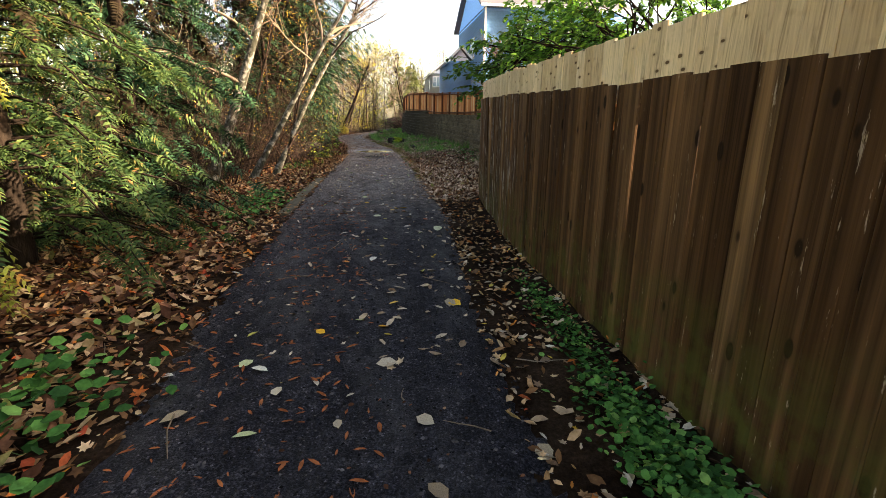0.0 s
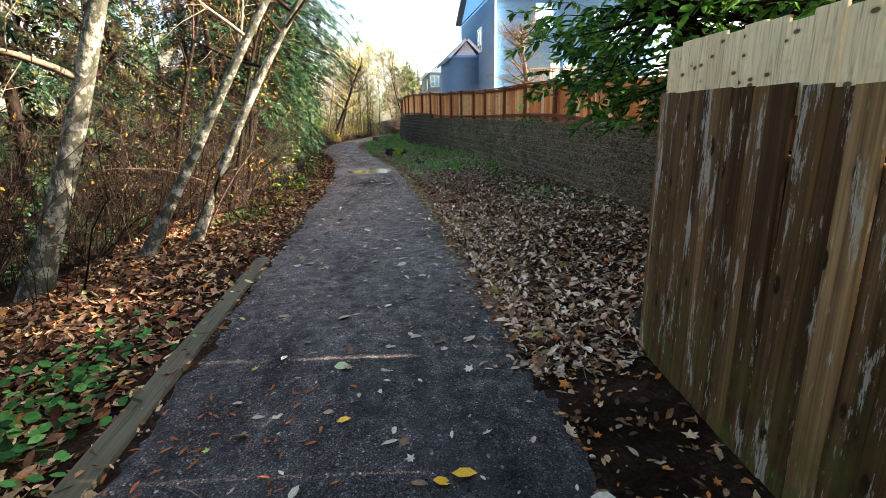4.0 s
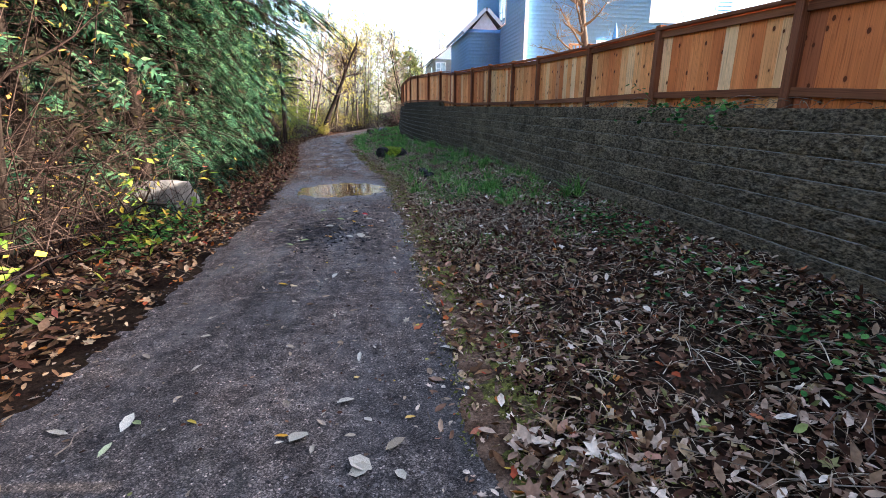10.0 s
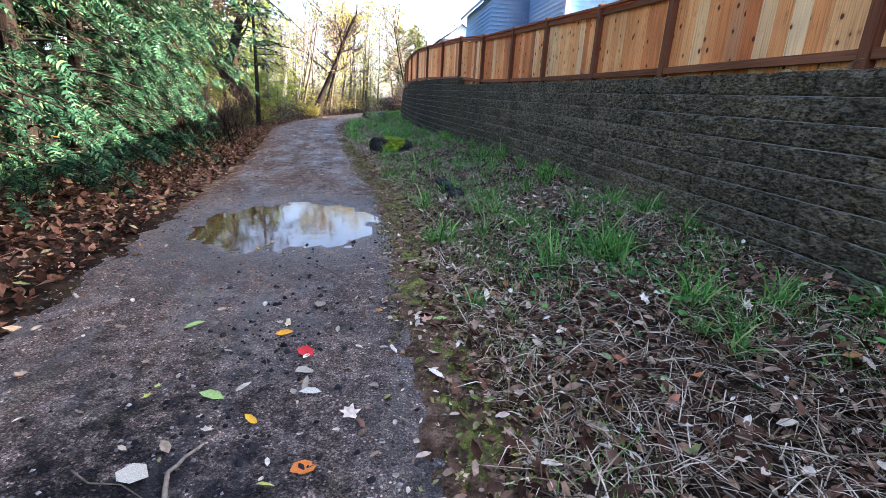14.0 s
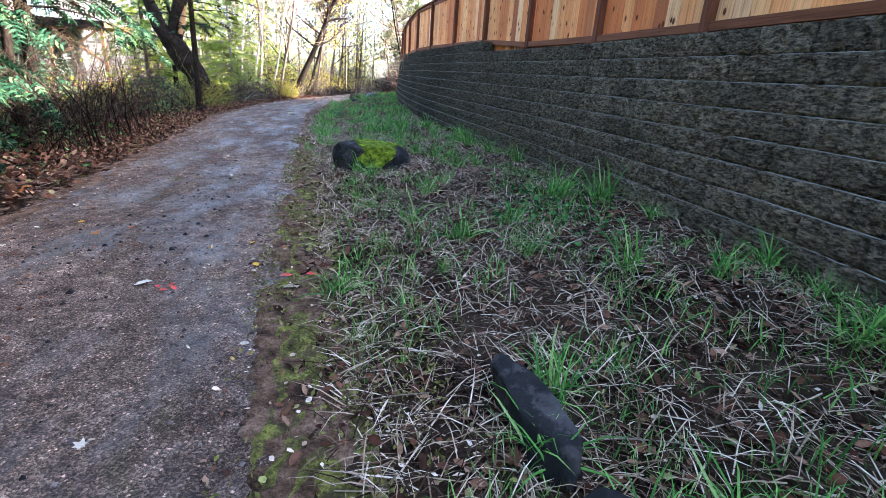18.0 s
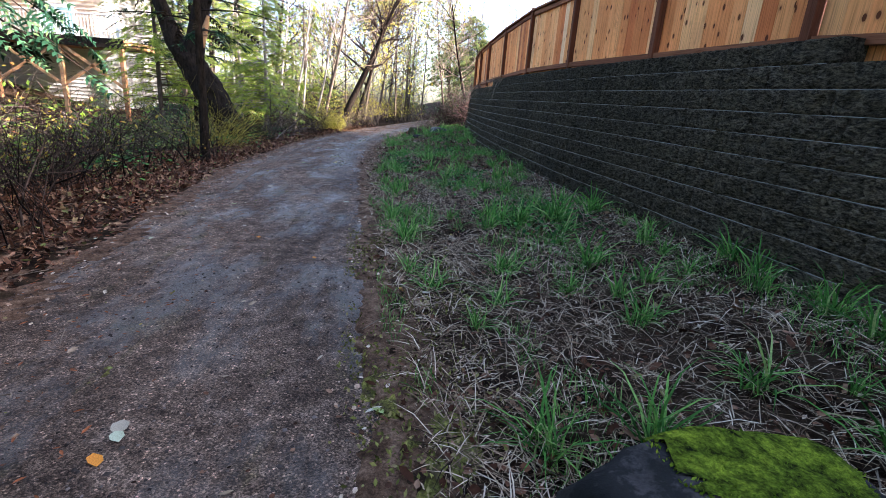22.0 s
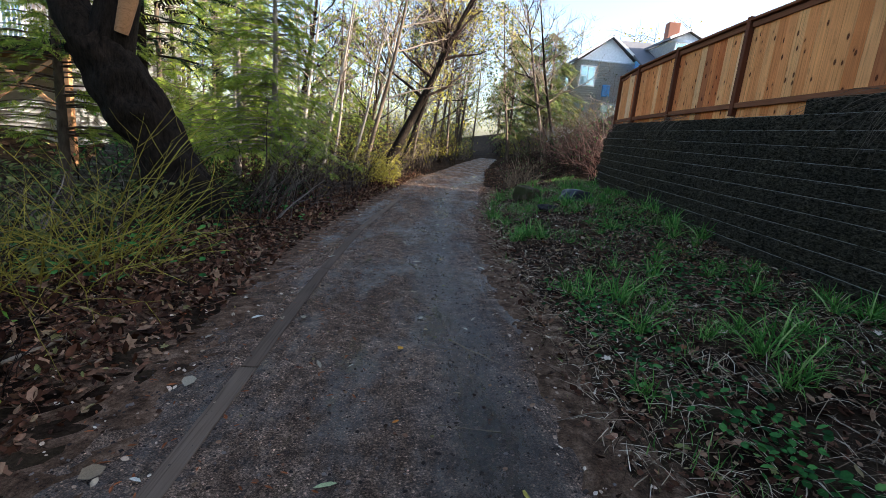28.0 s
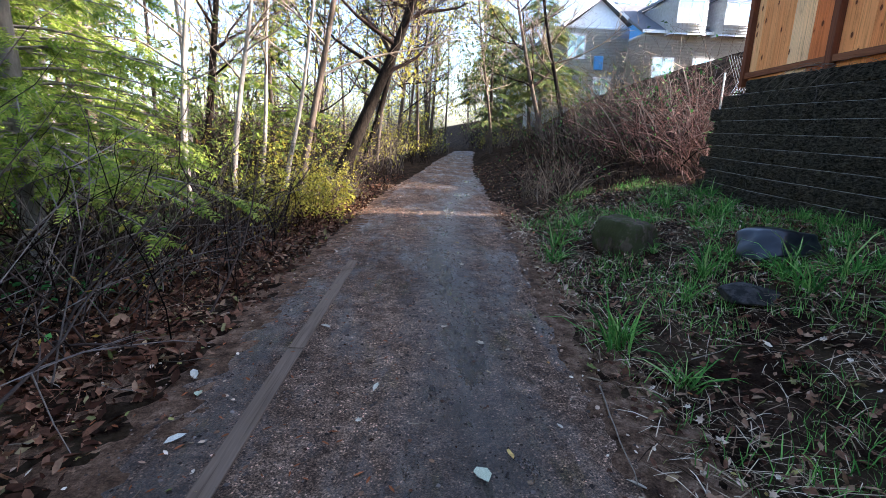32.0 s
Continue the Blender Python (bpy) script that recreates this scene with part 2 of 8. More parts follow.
def ground_material():
    m, nt, b = nodes_of("forest_soil", 0.95, 0.01)
    a = noise_of(nt, 1.3, 6.0, 0.65, space="World")
    c = noise_of(nt, 34.0, 7.0, 0.78, space="World")
    col = ramp(nt, a, [(0.3, (0.006, 0.004, 0.003)), (0.5, (0.022, 0.013, 0.009)), (0.7, (0.066, 0.043, 0.028))])
    col = mixed(nt, 0.7, col, ramp(nt, c, [(0.32, (0.1, 0.1, 0.1)), (0.5, (0.8, 0.78, 0.76)), (0.68, (2.0, 1.9, 1.8))]), "MULTIPLY")
    gr = noise_of(nt, 2.4, 5.0, 0.7, space="World")
    far = nt.nodes.new("ShaderNodeSeparateXYZ")
    nt.links.new(world_pos(nt), far.inputs[0])
    gy = curve_of(nt, far.outputs[1], 14.0, 26.0, 0.15, 0.55)
    mul = nt.nodes.new("ShaderNodeMath")
    mul.operation = "MULTIPLY"
    nt.links.new(curve_of(nt, gr, 0.46, 0.6), mul.inputs[0])
    nt.links.new(gy, mul.inputs[1])
    col = mixed(nt, mul.outputs[0], col, mixed(nt, c, (0.02, 0.014, 0.008), (0.13, 0.09, 0.05)))
    nt.links.new(col, b.inputs["Base Color"])
    bump_of(nt, b, c, 0.9, 0.03)
    return m


WET_X, WET_Y, WET_BEND = -1.45, 49.5, 0.009


def maths(nt, op, a, b=0.0, c=None):
    n = nt.nodes.new("ShaderNodeMath")
    n.operation = op
    for sock, v in zip(n.inputs, (a, b) if c is None else (a, b, c)):
        if isinstance(v, bpy.types.NodeSocket):
            nt.links.new(v, sock)
        else:
            sock.default_value = v
    return n.outputs[0]


def stones_of(nt, scale, seed=0.0):
    """Random value and distance from the middle of each trodden-in stone."""
    mp = nt.nodes.new("ShaderNodeMapping")
    mp.inputs["Location"].default_value = (seed, 2 * seed, 0)
    nt.links.new(world_pos(nt), mp.inputs[0])
    v = nt.nodes.new("ShaderNodeTexVoronoi")
    v.inputs["Scale"].default_value = scale
    nt.links.new(mp.outputs[0], v.inputs["Vector"])
    sep = nt.nodes.new("ShaderNodeSeparateColor")
    nt.links.new(v.outputs["Color"], sep.inputs[0])
    return sep.outputs[0], v.outputs["Distance"]


def path_material():
    m, nt, b = nodes_of("gravel_path", 0.8, 0.1)
    pos = world_pos(nt)
    sep = nt.nodes.new("ShaderNodeSeparateXYZ")
    nt.links.new(pos, sep.inputs[0])
    wx, wy = sep.outputs[0], sep.outputs[1]
    fine = noise_of(nt, 90.0, 5.0, 0.8, space="World")
    mid = noise_of(nt, 7.0, 9.0, 0.78, space="World")
    patch = noise_of(nt, 0.8, 6.0, 0.68, space="World", stretch=(1.5, 0.6, 1))
    track = noise_of(nt, 1.0, 6.0, 0.7, space="World", stretch=(1.9, 0.7, 1))
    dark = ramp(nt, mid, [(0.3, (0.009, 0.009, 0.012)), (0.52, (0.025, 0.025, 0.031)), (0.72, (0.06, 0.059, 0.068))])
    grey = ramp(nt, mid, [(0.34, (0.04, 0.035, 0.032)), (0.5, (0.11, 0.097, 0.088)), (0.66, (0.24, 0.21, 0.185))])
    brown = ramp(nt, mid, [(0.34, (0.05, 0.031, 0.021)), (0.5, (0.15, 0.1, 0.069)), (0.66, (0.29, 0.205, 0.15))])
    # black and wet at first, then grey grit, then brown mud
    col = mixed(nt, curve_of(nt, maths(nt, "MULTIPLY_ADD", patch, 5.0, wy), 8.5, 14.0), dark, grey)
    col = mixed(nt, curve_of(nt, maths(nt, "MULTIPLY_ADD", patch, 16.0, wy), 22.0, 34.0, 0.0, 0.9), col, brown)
    # darker trodden tracks that hold the wet
    wet = maths(nt, "MULTIPLY", curve_of(nt, track, 0.47, 0.66), curve_of(nt, wy, 13.0, 30.0, 0.35, 1.0))
    col = mixed(nt, wet, col, mixed(nt, 0.55, col, (0.014, 0.013, 0.014)))
    # soaked rim round the puddle
    ring = nt.nodes.new("ShaderNodeMapping")
    ring.inputs["Location"].default_value = (0.1, -14.5, 0)
    ring.inputs["Scale"].default_value = (0.62, 0.59, 0.0)
    nt.links.new(pos, ring.inputs[0])
    far = nt.nodes.new("ShaderNodeVectorMath")
    far.operation = "LENGTH"
    nt.links.new(ring.outputs[0], far.inputs[0])
    rim = curve_of(nt, maths(nt, "MULTIPLY_ADD", mid, 1.6, far.outputs["Value"]), 1.4, 2.1, 0.85, 0.0)
    col = mixed(nt, rim, col, mixed(nt, 0.6, col, (0.03, 0.018, 0.012)))
    wet = maths(nt, "MAXIMUM", wet, rim)
    alg = noise_of(nt, 2.0, 7.0, 0.72, space="World", stretch=(1.6, 0.5, 1))
    col = mixed(nt, maths(nt, "MULTIPLY", curve_of(nt, alg, 0.57, 0.68, 0.0, 0.5), curve_of(nt, wy, 14.0, 24.0)), col, (0.085, 0.08, 0.022))
    # trodden black mud before the puddle
    off = nt.nodes.new("ShaderNodeMapping")
    off.inputs["Location"].default_value = (-0.12, -11.2, 0)
    off.inputs["Scale"].default_value = (1.0, 0.55, 0.0)
    nt.links.new(pos, off.inputs[0])
    ln = nt.nodes.new("ShaderNodeVectorMath")
    ln.operation = "LENGTH"
    nt.links.new(off.outputs[0], ln.inputs[0])
    mud = curve_of(nt, maths(nt, "MULTIPLY_ADD", mid, 2.6, ln.outputs["Value"]), 1.5, 2.05, 0.9, 0.0)
    col = mixed(nt, mud, col, (0.012, 0.011, 0.012))
    col = mixed(nt, curve_of(nt, wy, 38.0, 45.0), col, mixed(nt, 1.0, col, (1.06, 1.0, 0.94), "MULTIPLY"))
    # wet trickle down the last stretch
    dy = maths(nt, "SUBTRACT", wy, WET_Y)
    cx = maths(nt, "MULTIPLY_ADD", maths(nt, "MULTIPLY", dy, dy), -WET_BEND, -WET_X)
    ab = maths(nt, "ABSOLUTE", maths(nt, "ADD", wx, cx))
    blot = noise_of(nt, 2.2, 8.0, 0.78, space="World", stretch=(1.3, 0.6, 1))
    tr = maths(nt, "MULTIPLY", curve_of(nt, maths(nt, "MULTIPLY_ADD", blot, -1.2, ab), -0.66, -0.12, 0.95, 0.0), curve_of(nt, wy, 40.0, 44.0))
    col = mixed(nt, tr, col, mixed(nt, 0.7, col, (0.014, 0.014, 0.017)))
    # grit and small stones
    r1, d1 = stones_of(nt, 62.0)
    r2, d2 = stones_of(nt, 150.0, 3.0)
    col = mixed(nt, 1.0, col, ramp(nt, r2, [(0.1, (0.45, 0.45, 0.45)), (0.55, (0.9, 0.9, 0.9)), (0.9, (1.9, 1.87, 1.84))]), "MULTIPLY")
    lone = curve_of(nt, maths(nt, "MULTIPLY_ADD", patch, 0.35, r1), 0.98, 1.0)
    lone = maths(nt, "MULTIPLY", lone, curve_of(nt, d1, 0.36, 0.44, 1.0, 0.0))
    col = mixed(nt, maths(nt, "MULTIPLY", lone, 0.8), col, mixed(nt, 1.0, col, (3.4, 3.3, 3.2), "MULTIPLY"))
    col = mixed(nt, 0.7, col, ramp(nt, fine, [(0.3, (0.1, 0.1, 0.1)), (0.5, (0.95, 0.95, 0.95)), (0.7, (1.9, 1.9, 1.9))]), "MULTIPLY")
    col = mixed(nt, 0.85, col, ramp(nt, patch, [(0.34, (0.55, 0.53, 0.52)), (0.5, (0.97, 0.96, 0.95)), (0.66, (1.35, 1.32, 1.28))]), "MULTIPLY")
    nt.links.new(col, b.inputs["Base Color"])
    rough = maths(nt, "MULTIPLY_ADD", wet, -0.48, 0.78)
    rough = maths(nt, "MULTIPLY_ADD", tr, -0.42, rough)
    rough = maths(nt, "MAXIMUM", maths(nt, "MULTIPLY_ADD", fine, 0.2, maths(nt, "SUBTRACT", rough, 0.1)), 0.22)
    nt.links.new(rough, b.inputs["Roughness"])
    nt.links.new(maths(nt, "MULTIPLY_ADD", maths(nt, "MAXIMUM", wet, tr), 0.75, 0.06), b.inputs["Specular IOR Level"])
    grit = maths(nt, "MULTIPLY_ADD", curve_of(nt, d2, 0.0, 0.6, 1.0, 0.0), 0.35, maths(nt, "MULTIPLY", fine, 0.6))
    grit = maths(nt, "MULTIPLY_ADD", lone, 0.5, grit)
    grit = maths(nt, "MULTIPLY_ADD", mid, 1.2, grit)
    bump_of(nt, b, grit, 1.0, 0.018)
    return m


M["ground"], M["path"] = ground_material(), path_material()
M["leaf_tan"] = island_mat("fallen_leaf_tan", [(0.0, (0.07, 0.035, 0.018)), (0.3, (0.22, 0.11, 0.05)), (0.55, (0.4, 0.24, 0.12)), (0.78, (0.6, 0.42, 0.24)), (0.9, (0.52, 0.2, 0.04)), (1.0, (0.36, 0.06, 0.03))], 0.65, 0.1)
M["leaf_mauve"] = island_mat("fallen_leaf_dark", [(0.0, (0.02, 0.01, 0.006)), (0.35, (0.075, 0.032, 0.018)), (0.7, (0.17, 0.08, 0.046)), (0.92, (0.36, 0.22, 0.13)), (1.0, (0.16, 0.19, 0.05))], 0.65, 0.1)
M["leaf_verge"] = island_mat("fallen_leaf_brown", [(0.0, (0.025, 0.013, 0.009)), (0.16, (0.11, 0.056, 0.034)), (0.4, (0.33, 0.2, 0.125)), (0.68, (0.64, 0.47, 0.33)), (0.9, (0.8, 0.66, 0.5)), (0.94, (0.44, 0.12, 0.05)), (1.0, (0.32, 0.36, 0.11))], 0.65, 0.12)
M["leaf_russet"] = island_mat("matted_russet_leaf", [(0.0, (0.025, 0.01, 0.006)), (0.5, (0.1, 0.04, 0.022)), (0.85, (0.22, 0.1, 0.055)), (1.0, (0.4, 0.22, 0.13))], 0.7, 0.1)
M["leaf_loose"] = island_mat("loose_path_leaf", [(0.0, (0.14, 0.08, 0.045)), (0.3, (0.34, 0.24, 0.15)), (0.6, (0.48, 0.38, 0.26)), (0.85, (0.6, 0.53, 0.41)), (0.92, (0.62, 0.36, 0.04)), (1.0, (0.36, 0.42, 0.12))], 0.6, 0.2)
M["leaf_pale"] = island_mat("fallen_leaf_pale", [(0.0, (0.24, 0.17, 0.1)), (0.4, (0.42, 0.36, 0.26)), (0.7, (0.56, 0.5, 0.38)), (0.85, (0.62, 0.6, 0.5)), (1.0, (0.33, 0.4, 0.13))], 0.6, 0.4, per_object=True)
M["leaf_yellow"] = island_mat("fallen_leaf_yellow", [(0.0, (0.72, 0.42, 0.03)), (0.6, (0.7, 0.3, 0.03)), (1.0, (0.55, 0.12, 0.03))], 0.55, 0.4, per_object=True)
M["leaf_red"] = island_mat("fallen_leaf_red", [(0.0, (0.55, 0.03, 0.03)), (1.0, (0.6, 0.1, 0.06))], 0.5, 0.4, per_object=True)
M["leaf_green"] = island_mat("fallen_leaf_green", [(0.0, (0.3, 0.4, 0.12)), (1.0, (0.42, 0.45, 0.2))], 0.5, 0.4, per_object=True)
M["mud"] = island_mat("black_mud", [(0.0, (0.008, 0.007, 0.007)), (1.0, (0.03, 0.026, 0.025))], 0.7, 0.3)
M["leaf_rust"] = island_mat("cedar_needle_rust", [(0.0, (0.22, 0.07, 0.025)), (1.0, (0.36, 0.12, 0.045))], 0.7, 0.3)
M["pebble"] = island_mat("path_pebble", [(0.0, (0.03, 0.025, 0.022)), (0.6, (0.11, 0.095, 0.085)), (1.0, (0.3, 0.27, 0.24))], 0.8, 0.2)
M["pebble_brown"] = island_mat("brown_path_pebble", [(0.0, (0.03, 0.022, 0.018)), (0.7, (0.09, 0.07, 0.058)), (1.0, (0.23, 0.185, 0.155))], 0.8, 0.2)
M["lime_leaf"] = island_mat("lime_sapling_leaf", [(0.0, (0.12, 0.26, 0.03)), (0.6, (0.3, 0.42, 0.05)), (0.85, (0.5, 0.42, 0.05)), (1.0, (0.5, 0.2, 0.05))], 0.5, 0.3, 0.35)
M["pebble_dark"] = island_mat("dark_path_pebble", [(0.0, (0.006, 0.006, 0.007)), (0.7, (0.03, 0.03, 0.034)), (1.0, (0.13, 0.12, 0.12))], 0.8, 0.2)
M["straw"] = island_mat("dead_grass", [(0.0, (0.014, 0.009, 0.006)), (0.3, (0.07, 0.042, 0.024)), (0.55, (0.25, 0.165, 0.1)), (0.8, (0.54, 0.4, 0.26)), (1.0, (0.74, 0.6, 0.43))], 0.65, 0.1)
M["grass"] = island_mat("green_grass", [(0.0, (0.04, 0.12, 0.026)), (0.5, (0.12, 0.31, 0.06)), (0.85, (0.25, 0.48, 0.1)), (1.0, (0.45, 0.54, 0.2))], 0.65, 0.15, 0.3)
M["moss"] = island_mat("moss_tufts", [(0.0, (0.06, 0.06, 0.016)), (0.5, (0.16, 0.155, 0.04)), (0.8, (0.27, 0.26, 0.07)), (1.0, (0.3, 0.22, 0.12))], 0.95, 0.05)
M["moss_bright"] = island_mat("bright_moss", [(0.0, (0.1, 0.17, 0.015)), (1.0, (0.24, 0.32, 0.03))], 0.95, 0.1)
M["ivy"] = island_mat("ground_cover_leaf", [(0.0, (0.015, 0.055, 0.016)), (0.5, (0.045, 0.15, 0.035)), (0.85, (0.1, 0.27, 0.06)), (1.0, (0.2, 0.36, 0.09))], 0.5, 0.15, 0.2)
# Cedar foliage in three copies: shade, half light and sunlight put into the colour.
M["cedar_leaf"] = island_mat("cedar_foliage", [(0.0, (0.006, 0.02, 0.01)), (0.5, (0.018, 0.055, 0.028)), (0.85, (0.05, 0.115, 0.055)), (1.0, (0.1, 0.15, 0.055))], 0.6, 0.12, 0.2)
M["cedar_half_lit"] = island_mat("cedar_foliage_half_lit", [(0.0, (0.025, 0.06, 0.022)), (0.6, (0.06, 0.11, 0.035)), (0.95, (0.11, 0.15, 0.045)), (1.0, (0.25, 0.1, 0.04))], 0.6, 0.3, 0.35)
M["cedar_sunlit"] = island_mat("sunlit_cedar_foliage", [(0.0, (0.17, 0.23, 0.045)), (0.6, (0.42, 0.46, 0.09)), (0.88, (0.6, 0.53, 0.13)), (1.0, (0.6, 0.24, 0.07))], 0.6, 0.35, 0.5)
# Yellow-green raised until the firs look sunlit: sunlight put into the colour.
M["fir_leaf"] = island_mat("sunlit_fir_foliage", [(0.0, (0.14, 0.22, 0.03)), (0.6, (0.32, 0.42, 0.06)), (1.0, (0.48, 0.5, 0.11))], 0.6, 0.3, 0.5)
M["laurel_leaf"] = island_mat("laurel_leaf", [(0.0, (0.02, 0.065, 0.015)), (0.6, (0.07, 0.2, 0.03)), (1.0, (0.2, 0.38, 0.05))], 0.3, 0.4, 0.4)
M["autumn_leaf"] = island_mat("autumn_leaf", [(0.0, (0.3, 0.18, 0.03)), (0.4, (0.42, 0.33, 0.05)), (0.7, (0.36, 0.16, 0.05)), (0.85, (0.16, 0.22, 0.05)), (1.0, (0.5, 0.12, 0.1))], 0.6, 0.3, 0.4)
M["yellow_bush_leaf"] = island_mat("yellow_bush_leaf", [(0.0, (0.36, 0.3, 0.04)), (0.6, (0.6, 0.52, 0.07)), (1.0, (0.3, 0.32, 0.06))], 0.6, 0.3, 0.35)
M["distant_leaf"] = island_mat("distant_foliage", [(0.0, (0.05, 0.08, 0.03)), (0.5, (0.11, 0.15, 0.045)), (1.0, (0.24, 0.24, 0.08))], 0.8, 0.2, 0.3)
M["twig"] = island_mat("bare_twigs", [(0.0, (0.007, 0.005, 0.004)), (0.6, (0.026, 0.017, 0.013)), (1.0, (0.095, 0.064, 0.05))], 0.85, 0.1)
# Dead twigs added inside crowns, near black to hold the inner shade.
M["inner"] = island_mat("inner_shade_twigs", [(0.0, (0.008, 0.006, 0.004)), (1.0, (0.03, 0.024, 0.014))], 0.9, 0.05)
M["twig_pale"] = island_mat("pale_twigs", [(0.0, (0.12, 0.09, 0.065)), (1.0, (0.32, 0.25, 0.18))], 0.85, 0.2)
M["cane"] = island_mat("grey_cane", [(0.0, (0.05, 0.036, 0.028)), (0.6, (0.14, 0.105, 0.085)), (1.0, (0.28, 0.23, 0.19))], 0.8, 0.2)
M["cane_red"] = island_mat("reddish_cane", [(0.0, (0.08, 0.035, 0.028)), (0.6, (0.2, 0.1, 0.08)), (1.0, (0.36, 0.24, 0.2))], 0.8, 0.2)
M["twig_yellow"] = island_mat("yellow_willow_stems", [(0.0, (0.26, 0.2, 0.03)), (1.0, (0.46, 0.38, 0.06))], 0.6, 0.3)


def bark_material(name, lo, hi, spot=None, scale=9.0, bump=0.8):
    m, nt, b = nodes_of(name, 0.9, 0.05)
    n = noise_of(nt, scale, 6.0, 0.7, space="World", stretch=(1, 1, 0.35))
    col = ramp(nt, n, [(0.32, lo), (0.68, hi)])
    if spot:
        s = noise_of(nt, 6.5, 5.0, 0.7, space="World")
        col = mixed(nt, curve_of(nt, s, 0.44, 0.52, 0.0, 0.85), col, spot)
    nt.links.new(col, b.inputs["Base Color"])
    bump_of(nt, b, n, bump, 0.03)
    return m


M["alder"] = bark_material("alder_bark", (0.07, 0.066, 0.052), (0.3, 0.29, 0.25), (0.022, 0.024, 0.014), 14.0, 0.8)
M["bark_dark"] = bark_material("dark_bark", (0.004, 0.003, 0.002), (0.026, 0.019, 0.014), None, 16.0, 1.0)
M["bark"] = bark_material("brown_bark", (0.05, 0.036, 0.027), (0.13, 0.1, 0.075))
M["bark_pale"] = bark_material("pale_grey_bark", (0.14, 0.12, 0.1), (0.34, 0.3, 0.25))
M["stone"] = bark_material("field_stone", (0.022, 0.02, 0.018), (0.085, 0.075, 0.068), (0.015, 0.015, 0.014), 7.0, 0.6)
M["stone_brown"] = bark_material("brown_mossy_stone", (0.03, 0.022, 0.015), (0.15, 0.11, 0.075), (0.05, 0.055, 0.02), 9.0, 1.0)
M["stone_pale"] = bark_material("pale_boulder", (0.06, 0.06, 0.055), (0.17, 0.165, 0.15), None, 8.0, 0.5)


def plain(name, col, rough=0.6, metal=0.0, var=0.25, scale=6.0, bump=0.0):
    m, nt, b = nodes_of(name, rough, 0.4)
    n = noise_of(nt, scale, 5.0, 0.65, space="World")
    c = mixed(nt, var, col, ramp(nt, n, [(0.3, (0.4, 0.4, 0.4)), (0.7, (1.35, 1.35, 1.35))]), "MULTIPLY")
    nt.links.new(c, b.inputs["Base Color"])
    b.inputs["Metallic"].default_value = metal
    if bump:
        bump_of(nt, b, n, bump, 0.01)
    return m


M["mortar"] = plain("pale_joint", (0.25, 0.23, 0.185), 0.95, var=0.6, scale=14.0)
M["siding_blue"] = plain("blue_siding", (0.2, 0.52, 1.0), 0.7)
M["siding_grey"] = plain("grey_siding", (0.82, 0.88, 0.95), 0.7)
M["siding_tan"] = plain("tan_siding", (0.62, 0.6, 0.57), 0.7)
M["white_trim"] = plain("white_trim", (0.75, 0.75, 0.73), 0.6, var=0.1)
M["roof"] = plain("grey_shingle", (0.14, 0.14, 0.15), 0.9, scale=20.0)
M["brick"] = plain("red_brick", (0.28, 0.12, 0.08), 0.9, scale=25.0)
M["metal"] = plain("galvanised_steel", (0.4, 0.42, 0.43), 0.45, 0.9, 0.2)
M["plastic"] = plain("black_plastic_sheet", (0.015, 0.017, 0.02), 0.3)
M["blue_sheet"] = plain("blue_tarp", (0.06, 0.25, 0.5), 0.5)
g_m, g_nt, g_b = nodes_of("window_glass", 0.05, 0.6)
# Pale cyan base: the sky's reflection is put into the pane colour.
g_b.inputs["Base Color"].default_value = (0.45, 0.62, 0.68, 1)
g_b.inputs["Metallic"].default_value = 0.7
M["glass"] = g_m
w_m, w_nt, w_b = nodes_of("muddy_water", 0.05, 0.35)
w_b.inputs["Base Color"].default_value = (0.07, 0.03, 0.009, 1)
w_b.inputs["IOR"].default_value = 1.33
w_n = noise_of(w_nt, 9.0, 2.0, space="World")
bump_of(w_nt, w_b, w_n, 0.06, 0.01)
M["water"] = w_m


def strip_material(name, lo, mid, hi, rough, scale, spots=None):
    m, nt, b = nodes_of(name, rough, 0.05)
    n = noise_of(nt, scale, 8.0, 0.75, space="World")
    f = noise_of(nt, 70.0, 6.0, 0.8, space="World")
    col = ramp(nt, n, [(0.36, lo), (0.5, mid), (0.64, hi)])
    col = mixed(nt, 0.75, col, ramp(nt, f, [(0.33, (0.2, 0.2, 0.2)), (0.66, (1.8, 1.8, 1.8))]), "MULTIPLY")
    if spots:
        s = noise_of(nt, 7.0, 6.0, 0.75, space="World")
        col = mixed(nt, curve_of(nt, s, 0.5, 0.58, 0.0, 0.8), col, spots)
    nt.links.new(col, b.inputs["Base Color"])
    bump_of(nt, b, f, 1.0, 0.02)
    return m


M["dirt"] = strip_material("trodden_dirt", (0.035, 0.02, 0.012), (0.13, 0.075, 0.044), (0.27, 0.17, 0.11), 0.9, 6.0)
M["moss_mat"] = strip_material("moss_mat", (0.03, 0.024, 0.01), (0.14, 0.135, 0.032), (0.28, 0.27, 0.06), 0.95, 12.0, (0.085, 0.058, 0.036))
M["moss_cap"] = strip_material("boulder_moss", (0.01, 0.014, 0.004), (0.12, 0.17, 0.014), (0.3, 0.38, 0.03), 0.95, 13.0)

# ---------------------------------------------------------------- mesh helpers
rng = np.random.default_rng(7)


